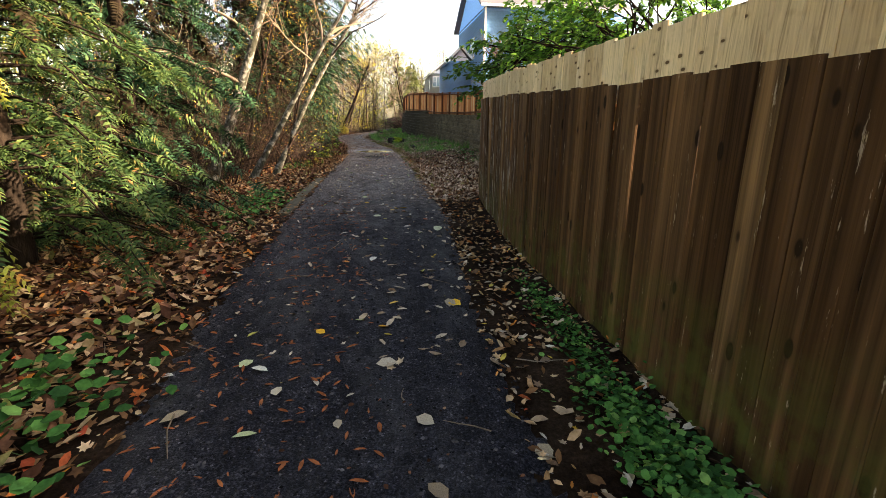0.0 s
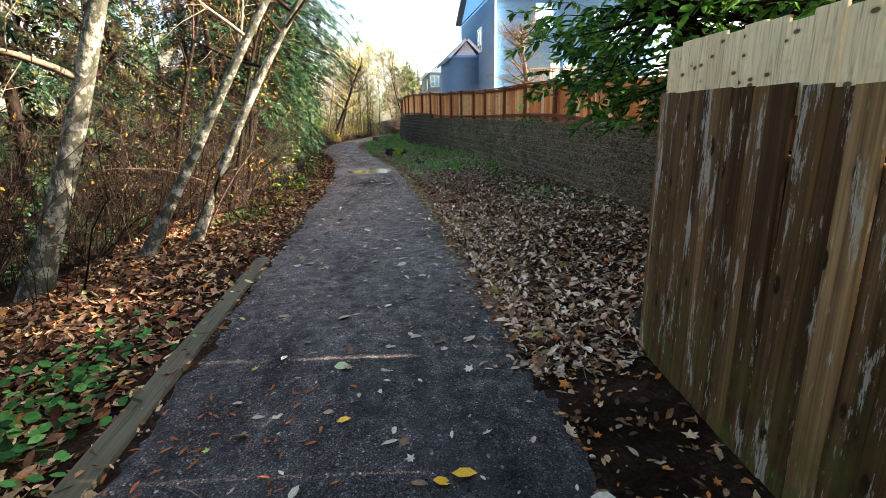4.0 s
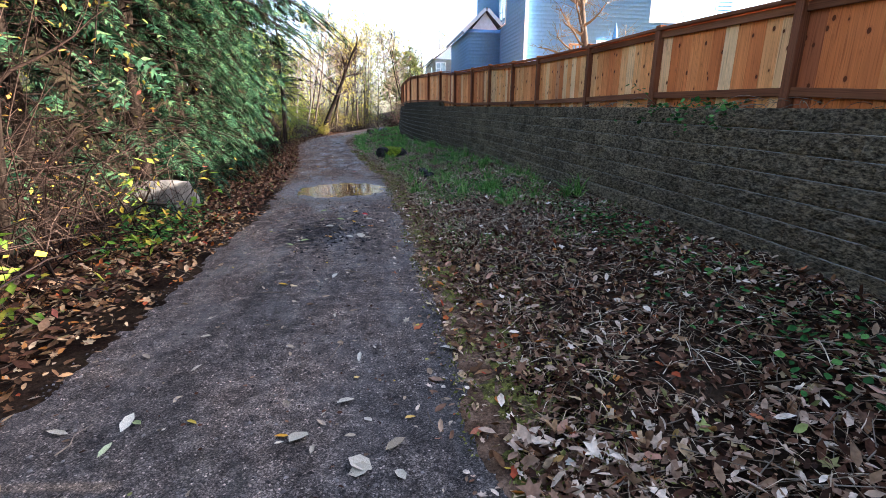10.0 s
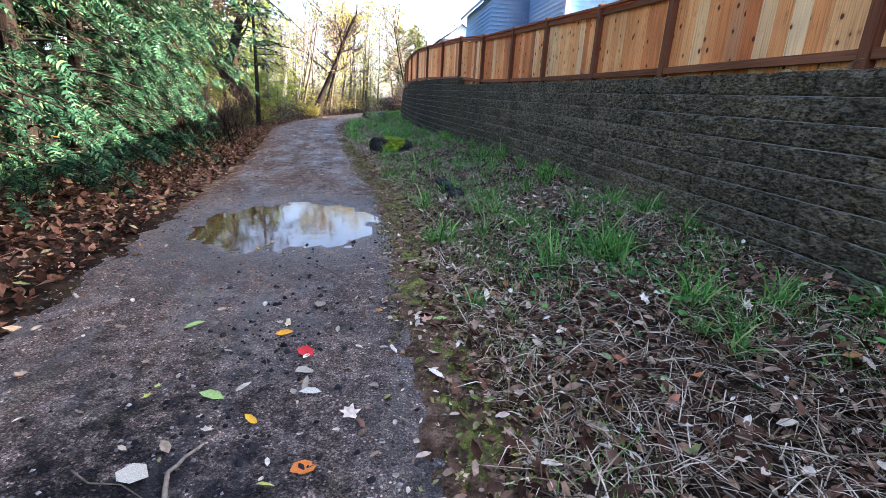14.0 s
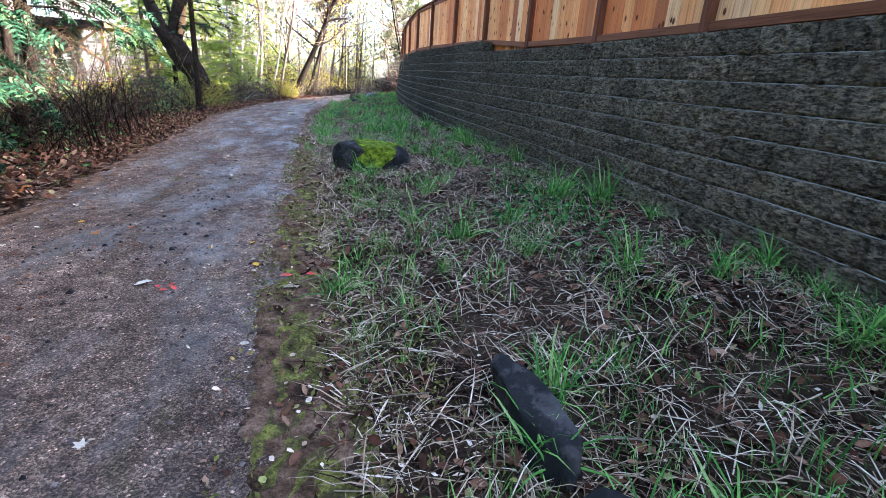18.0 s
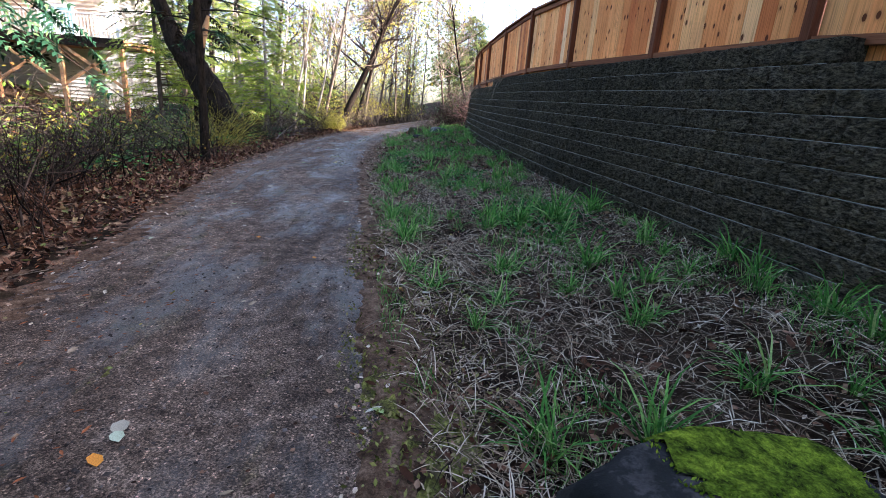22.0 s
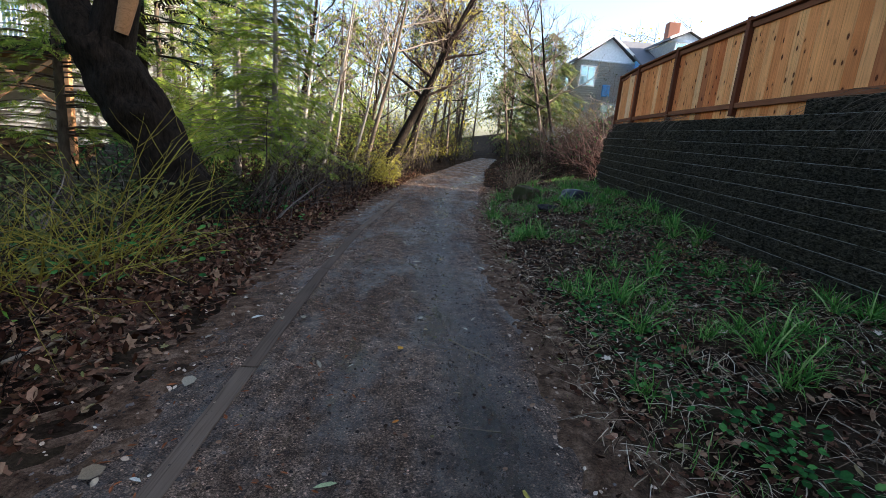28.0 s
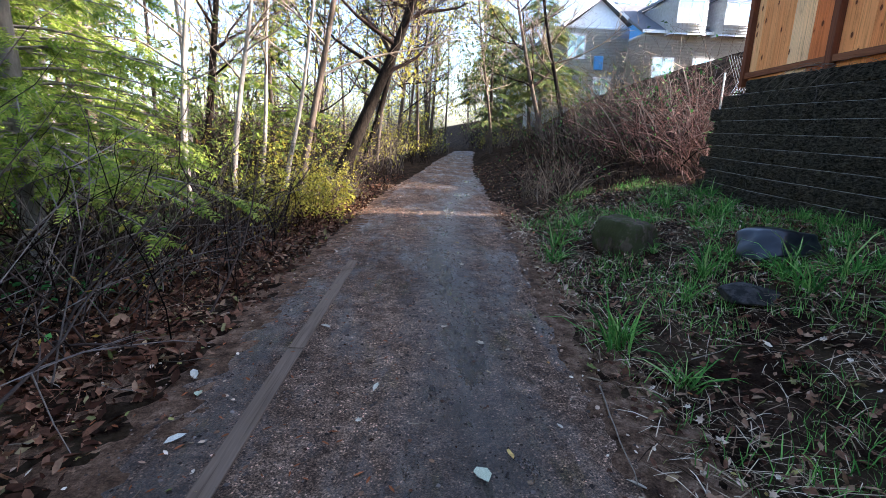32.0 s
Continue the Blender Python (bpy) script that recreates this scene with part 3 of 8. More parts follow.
def mesh_of(name, verts, faces, material, smooth=False):
    """A mesh from an array of points and an array (or list) of equal faces."""
    me = bpy.data.meshes.new(name)
    verts = np.asarray(verts, np.float32)
    faces = np.asarray(faces, np.int32)
    n, k = faces.shape
    me.vertices.add(len(verts))
    me.vertices.foreach_set("co", verts.ravel())
    me.loops.add(n * k)
    me.loops.foreach_set("vertex_index", faces.ravel())
    me.polygons.add(n)
    me.polygons.foreach_set("loop_start", np.arange(0, n * k, k, dtype=np.int32))
    me.polygons.foreach_set("loop_total", np.full(n, k, np.int32))
    if smooth:
        me.polygons.foreach_set("use_smooth", np.ones(n, bool))
    me.update(calc_edges=True)
    me.materials.append(material)
    return me


def link(ob, parent):
    if parent is not None:
        ob.parent = parent
    return ob


def part(name, bm, material, parent=None, label="", smooth=False):
    """Links a bmesh as one mesh object under a thing or under a part."""
    me = bpy.data.meshes.new(name)
    bm.to_mesh(me)
    bm.free()
    me.materials.append(material)
    if smooth:
        me.polygons.foreach_set("use_smooth", np.ones(len(me.polygons), bool))
    ob = link(new(name, me), parent)
    return tagged(ob, label) if label else ob


def part_np(name, verts, faces, material, parent=None, label="", smooth=False):
    ob = link(new(name, mesh_of(name, verts, faces, material, smooth)), parent)
    return tagged(ob, label) if label else ob


def empty(name, x, y, z, label, category, group="", kind=""):
    ob = new(name)
    ob.location = (x, y, z)
    return tagged(ob, label, category, group, kind)


def box_bm(lo, hi, bevel=0.0, bm=None):
    bm = bm or bmesh.new()
    r = bmesh.ops.create_cube(bm, size=1.0)
    lo, hi = Vector(lo), Vector(hi)
    for v in r["verts"]:
        v.co = Vector(((v.co.x + 0.5) * (hi.x - lo.x) + lo.x, (v.co.y + 0.5) * (hi.y - lo.y) + lo.y, (v.co.z + 0.5) * (hi.z - lo.z) + lo.z))
    if bevel:
        bmesh.ops.bevel(bm, geom=list({e for v in r["verts"] for e in v.link_edges}), offset=bevel, segments=1, affect="EDGES")
    return bm


class Pile:
    """Gathers many small pieces into one mesh of triangles."""

    def __init__(self):
        self.v, self.f, self.n = [], [], 0

    def put(self, verts, tris):
        self.v.append(np.asarray(verts, float))
        self.f.append(np.asarray(tris) + self.n)
        self.n += len(verts)

    def scatter(self, verts, tris, places, mats):
        """Copies of a template: mats are N x 3 x 3, places N x 3."""
        verts, tris, places = np.asarray(verts, float), np.asarray(tris), np.asarray(places)
        if not len(places):
            return
        allv = np.einsum("nij,vj->nvi", mats, verts) + places[:, None]
        self.v.append(allv.reshape(-1, 3))
        self.f.append((tris[None] + (np.arange(len(places)) * len(verts))[:, None, None] + self.n).reshape(-1, 3))
        self.n += len(places) * len(verts)

    def tube(self, pts, radii, sides=5):
        pts = np.asarray(pts, float)
        d = np.gradient(pts, axis=0)
        d /= np.linalg.norm(d, axis=1)[:, None] + 1e-9
        ref = np.where(np.abs(d[:, 2:3]) > 0.9, [[1.0, 0, 0]], [[0, 0, 1.0]])
        a = np.cross(d, ref)
        a /= np.linalg.norm(a, axis=1)[:, None] + 1e-9
        b = np.cross(d, a)
        ang = np.arange(sides) * 2 * np.pi / sides
        ring = pts[:, None] + np.asarray(radii)[:, None, None] * (np.cos(ang)[None, :, None] * a[:, None] + np.sin(ang)[None, :, None] * b[:, None])
        k = len(pts)
        i, j = np.meshgrid(np.arange(k - 1), np.arange(sides), indexing="ij")
        p, q = i * sides + j, i * sides + (j + 1) % sides
        f = np.concatenate([np.stack([p, q, p + sides], -1).reshape(-1, 3), np.stack([q, q + sides, p + sides], -1).reshape(-1, 3)])
        self.put(ring.reshape(-1, 3), f)

    def done(self, name, material, parent=None, label="", smooth=False):
        return part_np(name, np.concatenate(self.v), np.concatenate(self.f), material, parent, label, smooth)


def turns(yaw, pitch, roll, size):
    """N matrices: roll about x, pitch about y, then yaw about z, times a size."""
    yaw, pitch, roll, size = np.broadcast_arrays(*(np.asarray(v, float) for v in (yaw, pitch, roll, size)))
    cz, sz, cy, sy, cx, sx = np.cos(yaw), np.sin(yaw), np.cos(pitch), np.sin(pitch), np.cos(roll), np.sin(roll)
    m = np.stack([np.stack([cz * cy, cz * sy * sx - sz * cx, cz * sy * cx + sz * sx], -1),
                  np.stack([sz * cy, sz * sy * sx + cz * cx, sz * sy * cx - cz * sx], -1),
                  np.stack([-sy, cy * sx, cy * cx], -1)], -2)
    return m * size[..., None, None]


# leaf along +x, 1 long, slightly cupped
LEAF_V = [(0, 0, 0), (0.3, 0.2, 0.05), (0.68, 0.19, 0.07), (1, 0, 0.02), (0.68, -0.19, 0.06), (0.3, -0.2, 0.04), (0.5, 0, -0.03)]
LEAF_F = [(0, 6, 1), (1, 6, 2), (2, 6, 3), (3, 6, 4), (4, 6, 5), (5, 6, 0)]
CURL_V = [(0, 0, 0), (0.28, 0.17, 0.16), (0.6, 0.22, 0.2), (0.95, 0.05, 0.12), (0.7, -0.14, 0.13), (0.3, -0.2, 0.02), (0.5, 0.02, -0.04)]
TORN_V = [(0, 0.02, 0), (0.25, 0.19, 0.1), (0.5, 0.15, 0.0), (0.8, 0.17, 0.12), (0.9, -0.05, 0.1), (0.35, -0.2, -0.02), (0.45, 0.02, 0.08)]
# a cheaper leaf for the thick layers
LOBE_V = [(0, 0, 0), (0.2, 0.12, 0.04), (0.12, 0.34, 0.1), (0.42, 0.24, 0.02), (0.62, 0.44, 0.12), (0.66, 0.14, 0.03), (1, 0.02, 0.1), (0.64, -0.15, 0.02), (0.56, -0.42, 0.1), (0.38, -0.22, 0.03), (0.1, -0.33, 0.08), (0.18, -0.11, 0.02), (0.45, 0, -0.04)]
LOBE_F = [(i, 12, (i + 1) % 12) for i in range(12)]
CHIP_V = [(0, 0, 0), (0.42, 0.25, 0.09), (1, 0.03, 0.03), (0.52, -0.24, 0.05), (0.48, 0, -0.03)]
CHIP_F = [(0, 4, 1), (1, 4, 2), (2, 4, 3), (3, 4, 0)]
WIDE_V = [(x, y * 1.7, z * 1.3) for x, y, z in LEAF_V]
SLIM_V = [(x, y * 0.62, z) for x, y, z in LEAF_V]
BLADE_V = [(0, -0.022, 0), (0, 0.022, 0), (0.1, -0.02, 0.45), (0.1, 0.02, 0.45), (0.38, -0.012, 0.82), (0.38, 0.012, 0.82), (0.75, 0, 0.95)]
BLADE_F = [(0, 1, 3), (0, 3, 2), (2, 3, 5), (2, 5, 4), (4, 5, 6)]


def spray_template(n=5, droop=0.35, width=0.34):
    """A flat cedar spray along +x with side leaflets, 1 long."""
    v, f = [], []
    for i in range(n):
        x = 0.06 + 0.88 * i / n
        ln = width * (1 - 0.65 * x) + 0.06
        for s in (-1, 1):
            k = len(v)
            z = -droop * x * x
            v += [(x, 0, z), (x + 0.5 / n, s * 0.01, z), (x + 0.14 + 0.1 * ln, s * ln, z - 0.3 * ln), (x + 0.02, s * ln * 0.5, z - 0.06 * ln)]
            f += [(k, k + 1, k + 3), (k + 1, k + 2, k + 3)]
    k = len(v)
    v += [(0, -0.012, 0), (0, 0.012, 0), (1.0, 0, -droop), (0.55, 0.02, -droop * 0.3), (0.55, -0.02, -droop * 0.3)]
    f += [(k, k + 1, k + 3), (k, k + 3, k + 4), (k + 4, k + 3, k + 2)]
    return v, f


SPRAY_V, SPRAY_F = spray_template(5, 0.5, 0.3)
FIR_V, FIR_F = spray_template(6, 0.2, 0.16)

# ---------------------------------------------------------------- the plan
def along(y, ys, xs):
    return np.interp(y, ys, xs)


def path_left(y):
    return along(y, [-8, 0, 5, 10, 16, 22, 25, 30, 36, 41, 48, 54, 61, 70, 80, 95], [-1.15, -1.2, -1.42, -1.38, -1.3, -1.2, -1.35, -1.7, -2.45, -3.2, -3.4, -3.0, -2.3, -0.9, 0.6, 3.2])


def path_right(y):
    return along(y, [-8, 0, 4, 8, 14, 18, 22, 26, 30, 36, 40, 44, 47, 51, 57, 61, 70, 80, 95], [0.6, 0.65, 0.95, 1.25, 1.47, 1.48, 1.42, 1.32, 0.85, 0.22, -0.18, -0.55, -0.65, -0.5, 0.15, 0.6, 1.5, 2.9, 5.4])


WALL_Y0, WALL_Y1 = 11.8, 56.1


def wall_x(y):
    return along(y, [11.8, 18, 24, 28, 32, 36, 40, 44, 48, 52, 54.6, 56.1], [4.35, 4.4, 4.3, 4.28, 4.02, 3.5, 3.12, 2.92, 2.9, 3.0, 3.15, 3.4])


def wall_top(y):
    return along(y, [11.8, 17, 20, 22.4, 25, 28, 31, 35.2, 35.4, 38, 41, 46, 52.5, 56.1], [1.45, 1.63, 1.74, 1.77, 1.83, 1.88, 1.94, 2.03, 2.15, 2.23, 2.31, 2.36, 2.37, 2.3])


def fence_x(y):
    return wall_x(y) + along(y, [12, 18, 28, 36, 44, 56], [0.55, 0.52, 0.5, 0.42, 0.3, 0.3])


def smooth01(t):
    t = np.clip(t, 0, 1)
    return t * t * (3 - 2 * t)


def waves(x, y):
    return (np.sin(1.9 * x + 0.7 * y) * np.sin(1.3 * y - 0.5 * x) + 0.6 * np.sin(4.3 * x - 1.1 * y + 1) * np.sin(3.7 * y + 0.9 * x) + 0.35 * np.sin(9.1 * x + 4.7 * y) * np.sin(8.3 * y - 3.9 * x)) / 2


def puddle(x, y):
    """How deep within the puddle: 1 in the middle, 0 outside."""
    dx, dy = (x - 0.05) / 1.05, (y - 24.6 - 0.12 * np.sin(3 * x)) / 1.2
    return np.clip(1.15 - (dx * dx + dy * dy) + 0.3 * waves(2 * x, 2 * y) + 0.35 * waves(5 * x + 1, 4.3 * y) + 0.3 * waves(11 * x, 9 * y + 2), 0, 1)


def land(x, y):
    """Height of the ground outside the path."""
    x, y = np.asarray(x, float), np.asarray(y, float)
    lf, rt = path_left(y), path_right(y)
    d = lf - x
    left = -0.03 * smooth01(d) - along(y, [20, 36], [0.9, 0.45]) * smooth01((d - 1.3) / 5.0) + 3.6 * smooth01((d - 9.0) / 22.0) + 0.05 * waves(x, y) * smooth01(d / 0.8)
    e = x - rt
    verge = wall_x(np.clip(y, WALL_Y0, WALL_Y1)) - rt
    right = 0.3 * smooth01(e / np.maximum(verge, 0.5)) + 0.07 * waves(x, y) * smooth01(e / 0.7) + 1.5 * smooth01((x - 4.9) / 0.8) * smooth01((12.4 - y) / 0.3) + 0.3 * smooth01((y - 46) / 7) * smooth01((e - 0.2) / 1.8) + 1.0 * smooth01((y - 55) / 6) * smooth01((e - 1.2) / 4.0) + 3.2 * smooth01((y - 57) / 9) * smooth01((e - 3.0) / 7.0)
    return np.where(d > 0, left, np.where(e > 0, right, 0.0))


def path_height(x, y):
    lf, rt = path_left(y), path_right(y)
    u = np.clip((x - lf) / (rt - lf), 0, 1)
    rut = -0.012 * np.exp(-((u - 0.42) / 0.12) ** 2) - 0.01 * np.exp(-((u - 0.7) / 0.1) ** 2)
    return 0.02 * np.sin(np.pi * u) ** 0.5 + rut * smooth01((y - 14) / 10) + 0.005 * waves(2.3 * x, 2.1 * y) - 0.07 * puddle(x, y)


def grid_axis(fine_lo, fine_hi, step, lo, hi):
    mid = np.arange(fine_lo, fine_hi + 1e-6, step)
    out, s, v = [], step, fine_hi
    while v < hi:
        s *= 1.28
        v += s
        out.append(v)
    low, s, v = [], step, fine_lo
    while v > lo:
        s *= 1.28
        v -= s
        low.append(v)
    return np.array(low[::-1] + list(mid) + out)


def sheet(name, xs, ys, zfun, material, label, category, kind="structure"):
    gx, gy = np.meshgrid(xs, ys)
    v = np.stack([gx, gy, zfun(gx, gy)], -1).reshape(-1, 3)
    nx = len(xs)
    i, j = np.meshgrid(np.arange(nx - 1), np.arange(len(ys) - 1))
    p = (j * nx + i).ravel()
    f = np.stack([p, p + 1, p + nx + 1, p + nx], -1)
    ob = part_np(name, v, f, material, None, "", True)
    return tagged(ob, label, category, kind=kind)


def ground_z(x, y):
    lf, rt = path_left(y), path_right(y)
    inside = smooth01((x - lf - 0.1) / 0.35) * smooth01((rt - x - 0.1) / 0.35)
    z = land(x, y) - 0.13 * inside
    behind = smooth01((x - wall_x(np.clip(y, WALL_Y0, WALL_Y1)) - 0.1) / 0.3) * (y > WALL_Y0 + 0.4) * (y < WALL_Y1 - 0.3)
    return z + behind * 0.2


sheet("ground", grid_axis(-7.0, 5.4, 0.19, -900, 900), grid_axis(-4.0, 64.0, 0.25, -900, 900), ground_z, M["ground"], "dark forest soil with scattered litter beside the path", "ground")

# the path: a strip whose edges run out unevenly under the litter
py = np.concatenate([np.arange(-6, 60, 0.08), np.arange(60, 96, 0.25)])
pu = np.linspace(-0.07, 1.07, 44)
PX = path_left(py)[:, None] + pu[None] * (path_right(py) - path_left(py))[:, None]
PY = np.repeat(py[:, None], len(pu), 1)
ragged = 0.1 * waves(3.1 * PX, 2.7 * PY) + 0.07 * waves(9 * PX, 8 * PY) + rng.uniform(-0.035, 0.035, PX.shape)
edge = np.minimum(pu, 1 - pu)[None] * 2.4
PZ = path_height(PX, PY) - 0.055 * smooth01((0.2 + ragged * 1.8 - edge) / 0.3)
pidx = np.arange(PX.size).reshape(PX.shape)
pf = np.stack([pidx[:-1, :-1], pidx[:-1, 1:], pidx[1:, 1:], pidx[1:, :-1]], -1).reshape(-1, 4)
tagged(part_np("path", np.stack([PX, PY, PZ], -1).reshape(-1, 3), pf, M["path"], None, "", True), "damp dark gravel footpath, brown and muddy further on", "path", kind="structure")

# puddle water
wx, wy = np.meshgrid(np.linspace(-1.3, 1.4, 80), np.linspace(22.8, 26.6, 100))
widx = np.arange(wx.size).reshape(wx.shape)
wf = np.stack([widx[:-1, :-1], widx[:-1, 1:], widx[1:, 1:], widx[1:, :-1]], -1).reshape(-1, 4)
keep = (puddle(wx, wy).ravel()[wf] > 0.02).any(1)
tagged(part_np("water", np.stack([wx, wy, np.full_like(wx, -0.012)], -1).reshape(-1, 3), wf[keep], M["water"]), "shallow muddy brown puddle across the path", "puddle", kind="structure")


def strip(name, y0, y1, left, right, lift, rough, seed, material, label, category):
    """A ragged band of dirt or moss whose rim sinks below its surroundings."""
    r = np.random.default_rng(seed)
    ys, us = np.arange(y0, y1, 0.07), np.linspace(0, 1, 20)
    gy = np.repeat(ys[:, None], 20, 1)
    lo, hi = left(gy), right(gy)
    gx = lo + us[None] * (hi - lo)
    inside = (gx > path_left(gy) + 0.02) & (gx < path_right(gy) - 0.02)
    base = np.where(inside, path_height(gx, gy), land(gx, gy))
    rim = np.minimum(us, 1 - us)[None] * (hi - lo)
    end = np.minimum(gy - y0, y1 - gy)
    gz = base + lift + rough * (waves(5 * gx + seed, 4 * gy) + r.uniform(-0.6, 0.6, gx.shape)) - 0.06 * smooth01(1 - (rim + 0.1 * waves(4 * gx, 3 * gy + seed)) / 0.22) - 0.06 * smooth01(1 - end / 1.5)
    idx = np.arange(gx.size).reshape(gx.shape)
    f = np.stack([idx[:-1, :-1], idx[:-1, 1:], idx[1:, 1:], idx[1:, :-1]], -1).reshape(-1, 4)
    return tagged(part_np(name, np.stack([gx, gy, gz], -1).reshape(-1, 3), f, material, None, "", True), label, category, kind="structure")


strip("dirt_shoulder", 24.0, 64.0, lambda y: path_left(y) - along(y, [24, 34, 64], [0.5, 1.3, 1.0]), lambda y: path_left(y) + along(y, [24, 34, 64], [0.3, 0.55, 0.5]), -0.001, 0.01, 3, M["dirt"], "trodden brown dirt shoulder beside the path", "dirt shoulder")
strip("dirt_shoulder", 8.5, 32.0, lambda y: path_right(y) - 0.4, lambda y: path_right(y) + 0.4, 0.004, 0.012, 4, M["dirt"], "muddy brown path edge", "dirt shoulder")
strip("dirt_shoulder", 30.0, 60.0, lambda y: path_right(y) - 0.35, lambda y: path_right(y) + 0.45, 0.006, 0.012, 5, M["dirt"], "muddy brown path edge", "dirt shoulder")
strip("moss_strip", 12.5, 35.0, lambda y: path_right(y) - 0.32, lambda y: path_right(y) + 0.45, 0.002, 0.02, 6, M["moss_mat"], "yellow-green moss strip along the path edge", "moss")
strip("moss_strip", 27.0, 41.0, lambda y: path_left(y) + 0.62 * (path_right(y) - path_left(y)) - 0.75, lambda y: path_left(y) + 0.62 * (path_right(y) - path_left(y)) - 0.4, -0.004, 0.012, 7, M["moss_mat"], "thin algae film on the muddy path", "moss")

# terrace behind the wall, level with its top
ty = np.concatenate([np.arange(WALL_Y0 + 0.15, WALL_Y1 - 0.1, 0.4), [WALL_Y1 - 0.1]])
tv, tf = [], []
for k, y in enumerate(ty):
    for x in (wall_x(y) + 0.3, wall_x(y) + 0.45, wall_x(y) + 1.2, 14.0, 40.0):
        tv.append((x, y, wall_top(y) - 0.03 + 0.03 * math.sin(5 * y + 3 * x) * (x < 8)))
    if k:
        a = (k - 1) * 5
        tf += [(a + i, a + i + 1, a + i + 6, a + i + 5) for i in range(4)]
tagged(part_np("terrace", tv, tf, M["ground"]), "raised bare garden soil behind the retaining wall", "garden terrace", kind="structure")

# ---------------------------------------------------------------- fences
def board_mesh(name, w, t, h, material, c=0.006):
    """A board standing on its origin, face towards -x, with eased edges."""
    out = [(-t / 2, -w / 2 + c), (-t / 2, w / 2 - c), (-t / 2 + c, w / 2), (t / 2, w / 2), (t / 2, -w / 2), (-t / 2 + c, -w / 2)]
    n = len(out)
    v = [(x, y, 0) for x, y in out] + [(x, y, h) for x, y in out]
    bm = bmesh.new()
    vs = [bm.verts.new(p) for p in v]
    bm.faces.new(vs[:n][::-1])
    bm.faces.new(vs[n:])
    for i in range(n):
        bm.faces.new((vs[i], vs[(i + 1) % n], vs[n + (i + 1) % n], vs[n + i]))
    bmesh.ops.recalc_face_normals(bm, faces=bm.faces)
    me = bpy.data.meshes.new(name)
    bm.to_mesh(me)
    bm.free()
    me.materials.append(material)
    return me


def put(name, me, parent, loc, rot=(0, 0, 0), scale=(1, 1, 1), label=""):
    ob = new(name, me)
    if parent is not None:
        ob.parent = parent
        loc = Vector(loc) - parent.location
    ob.location, ob.rotation_euler, ob.scale = loc, rot, scale
    return tagged(ob, label) if label else ob


def sloped_bar(name, a, b, w, h, material, parent, label=""):
    """A rail from a to b (its underside's middle), w wide and h high."""
    a, b = Vector(a), Vector(b)
    d = b - a
    bm = box_bm((-w / 2, 0, 0), (w / 2, d.length, h), 0.004)
    ob = part(name, bm, material, parent, label)
    q = d.to_track_quat("Y", "Z")
    ob.rotation_mode = "QUATERNION"
    ob.rotation_quaternion = q
    ob.location = a - (parent.location if parent is not None else Vector())
    return ob


def near_fence_x(y):
    return along(y, [-4, 0, 4, 6, 9], [1.5, 1.52, 1.56, 1.66, 2.02])


def build_near_fence():
    f = empty("board_fence", near_fence_x(4), 4.0, 0.0, "old dark weathered board fence with paler boards added on top", "fence")
    wide, top = board_mesh("board", 0.142, 0.024, 1.0, M["oldwood"], 0.009), board_mesh("top_board", 0.142, 0.02, 1.0, M["oldtop"])
    y, k, r = 8.95, 0, random.Random(3)
    while y > -3.2:
        x = near_fence_x(y)
        yaw = math.atan2(near_fence_x(y - 0.1) - near_fence_x(y + 0.1), 0.2)
        h = along(y, [0, 3, 9], [1.66, 1.68, 1.86])
        put("board", wide, f, (x + r.uniform(-0.006, 0.006), y, -0.06), (r.uniform(-0.006, 0.006), r.uniform(-0.01, 0.01), yaw), (1, r.uniform(1.04, 1.06), h + 0.06 + r.uniform(-0.012, 0.012)))
        put("top_board", top, f, (x + 0.027 + r.uniform(-0.004, 0.004), y + r.uniform(-0.006, 0.006), h - 0.12), (r.uniform(-0.008, 0.008), 0.0, yaw), (1, 1.07, 0.4 + r.uniform(-0.02, 0.02)))
        y -= 0.147
        k += 1
    for yp in (8.85, 6.5, 4.1, 1.7, -0.7, -3.0):
        part("post", box_bm((0.04, -0.05, -0.1), (0.14, 0.05, 1.8), 0.006), M["oldwood"], f).location = Vector((near_fence_x(yp), yp, 0)) - f.location
    ys = [-3.1, 0, 3, 6, 8.9]
    for z in (0.3, 1.45):
        for a, b in zip(ys, ys[1:]):
            sloped_bar("rail", (near_fence_x(a) + 0.034, a, z), (near_fence_x(b) + 0.034, b, z), 0.04, 0.09, M["oldwood"], f)
    # the end board that faces along the path
    put("end_board", board_mesh("end_board", 0.1, 0.02, 1.0, M["cedar"]), f, (2.08, 9.03, 0.0), (0, 0, math.radians(-78)), (1, 1, 1.84), "reddish end board")


build_near_fence()


def fence_bottom(y):
    return along(y, [11.8, 16, 18, 20.5, 25, 28, 31, 35.2, 35.4, 38, 41, 44, 46, 50, 56.1], [1.48, 1.63, 1.78, 1.84, 1.87, 1.92, 1.97, 2.07, 2.19, 2.27, 2.37, 2.44, 2.44, 2.45, 2.46])


def fence_height(y):
    """From the bottom rail to the top of the cap."""
    return along(y, [12, 16.1, 18.2, 20.5, 22.6, 25.4, 28, 30.5, 41, 44, 50, 56], [0.86, 0.96, 0.93, 0.97, 1.0, 1.08, 1.17, 1.27, 1.35, 1.4, 1.38, 1.32])


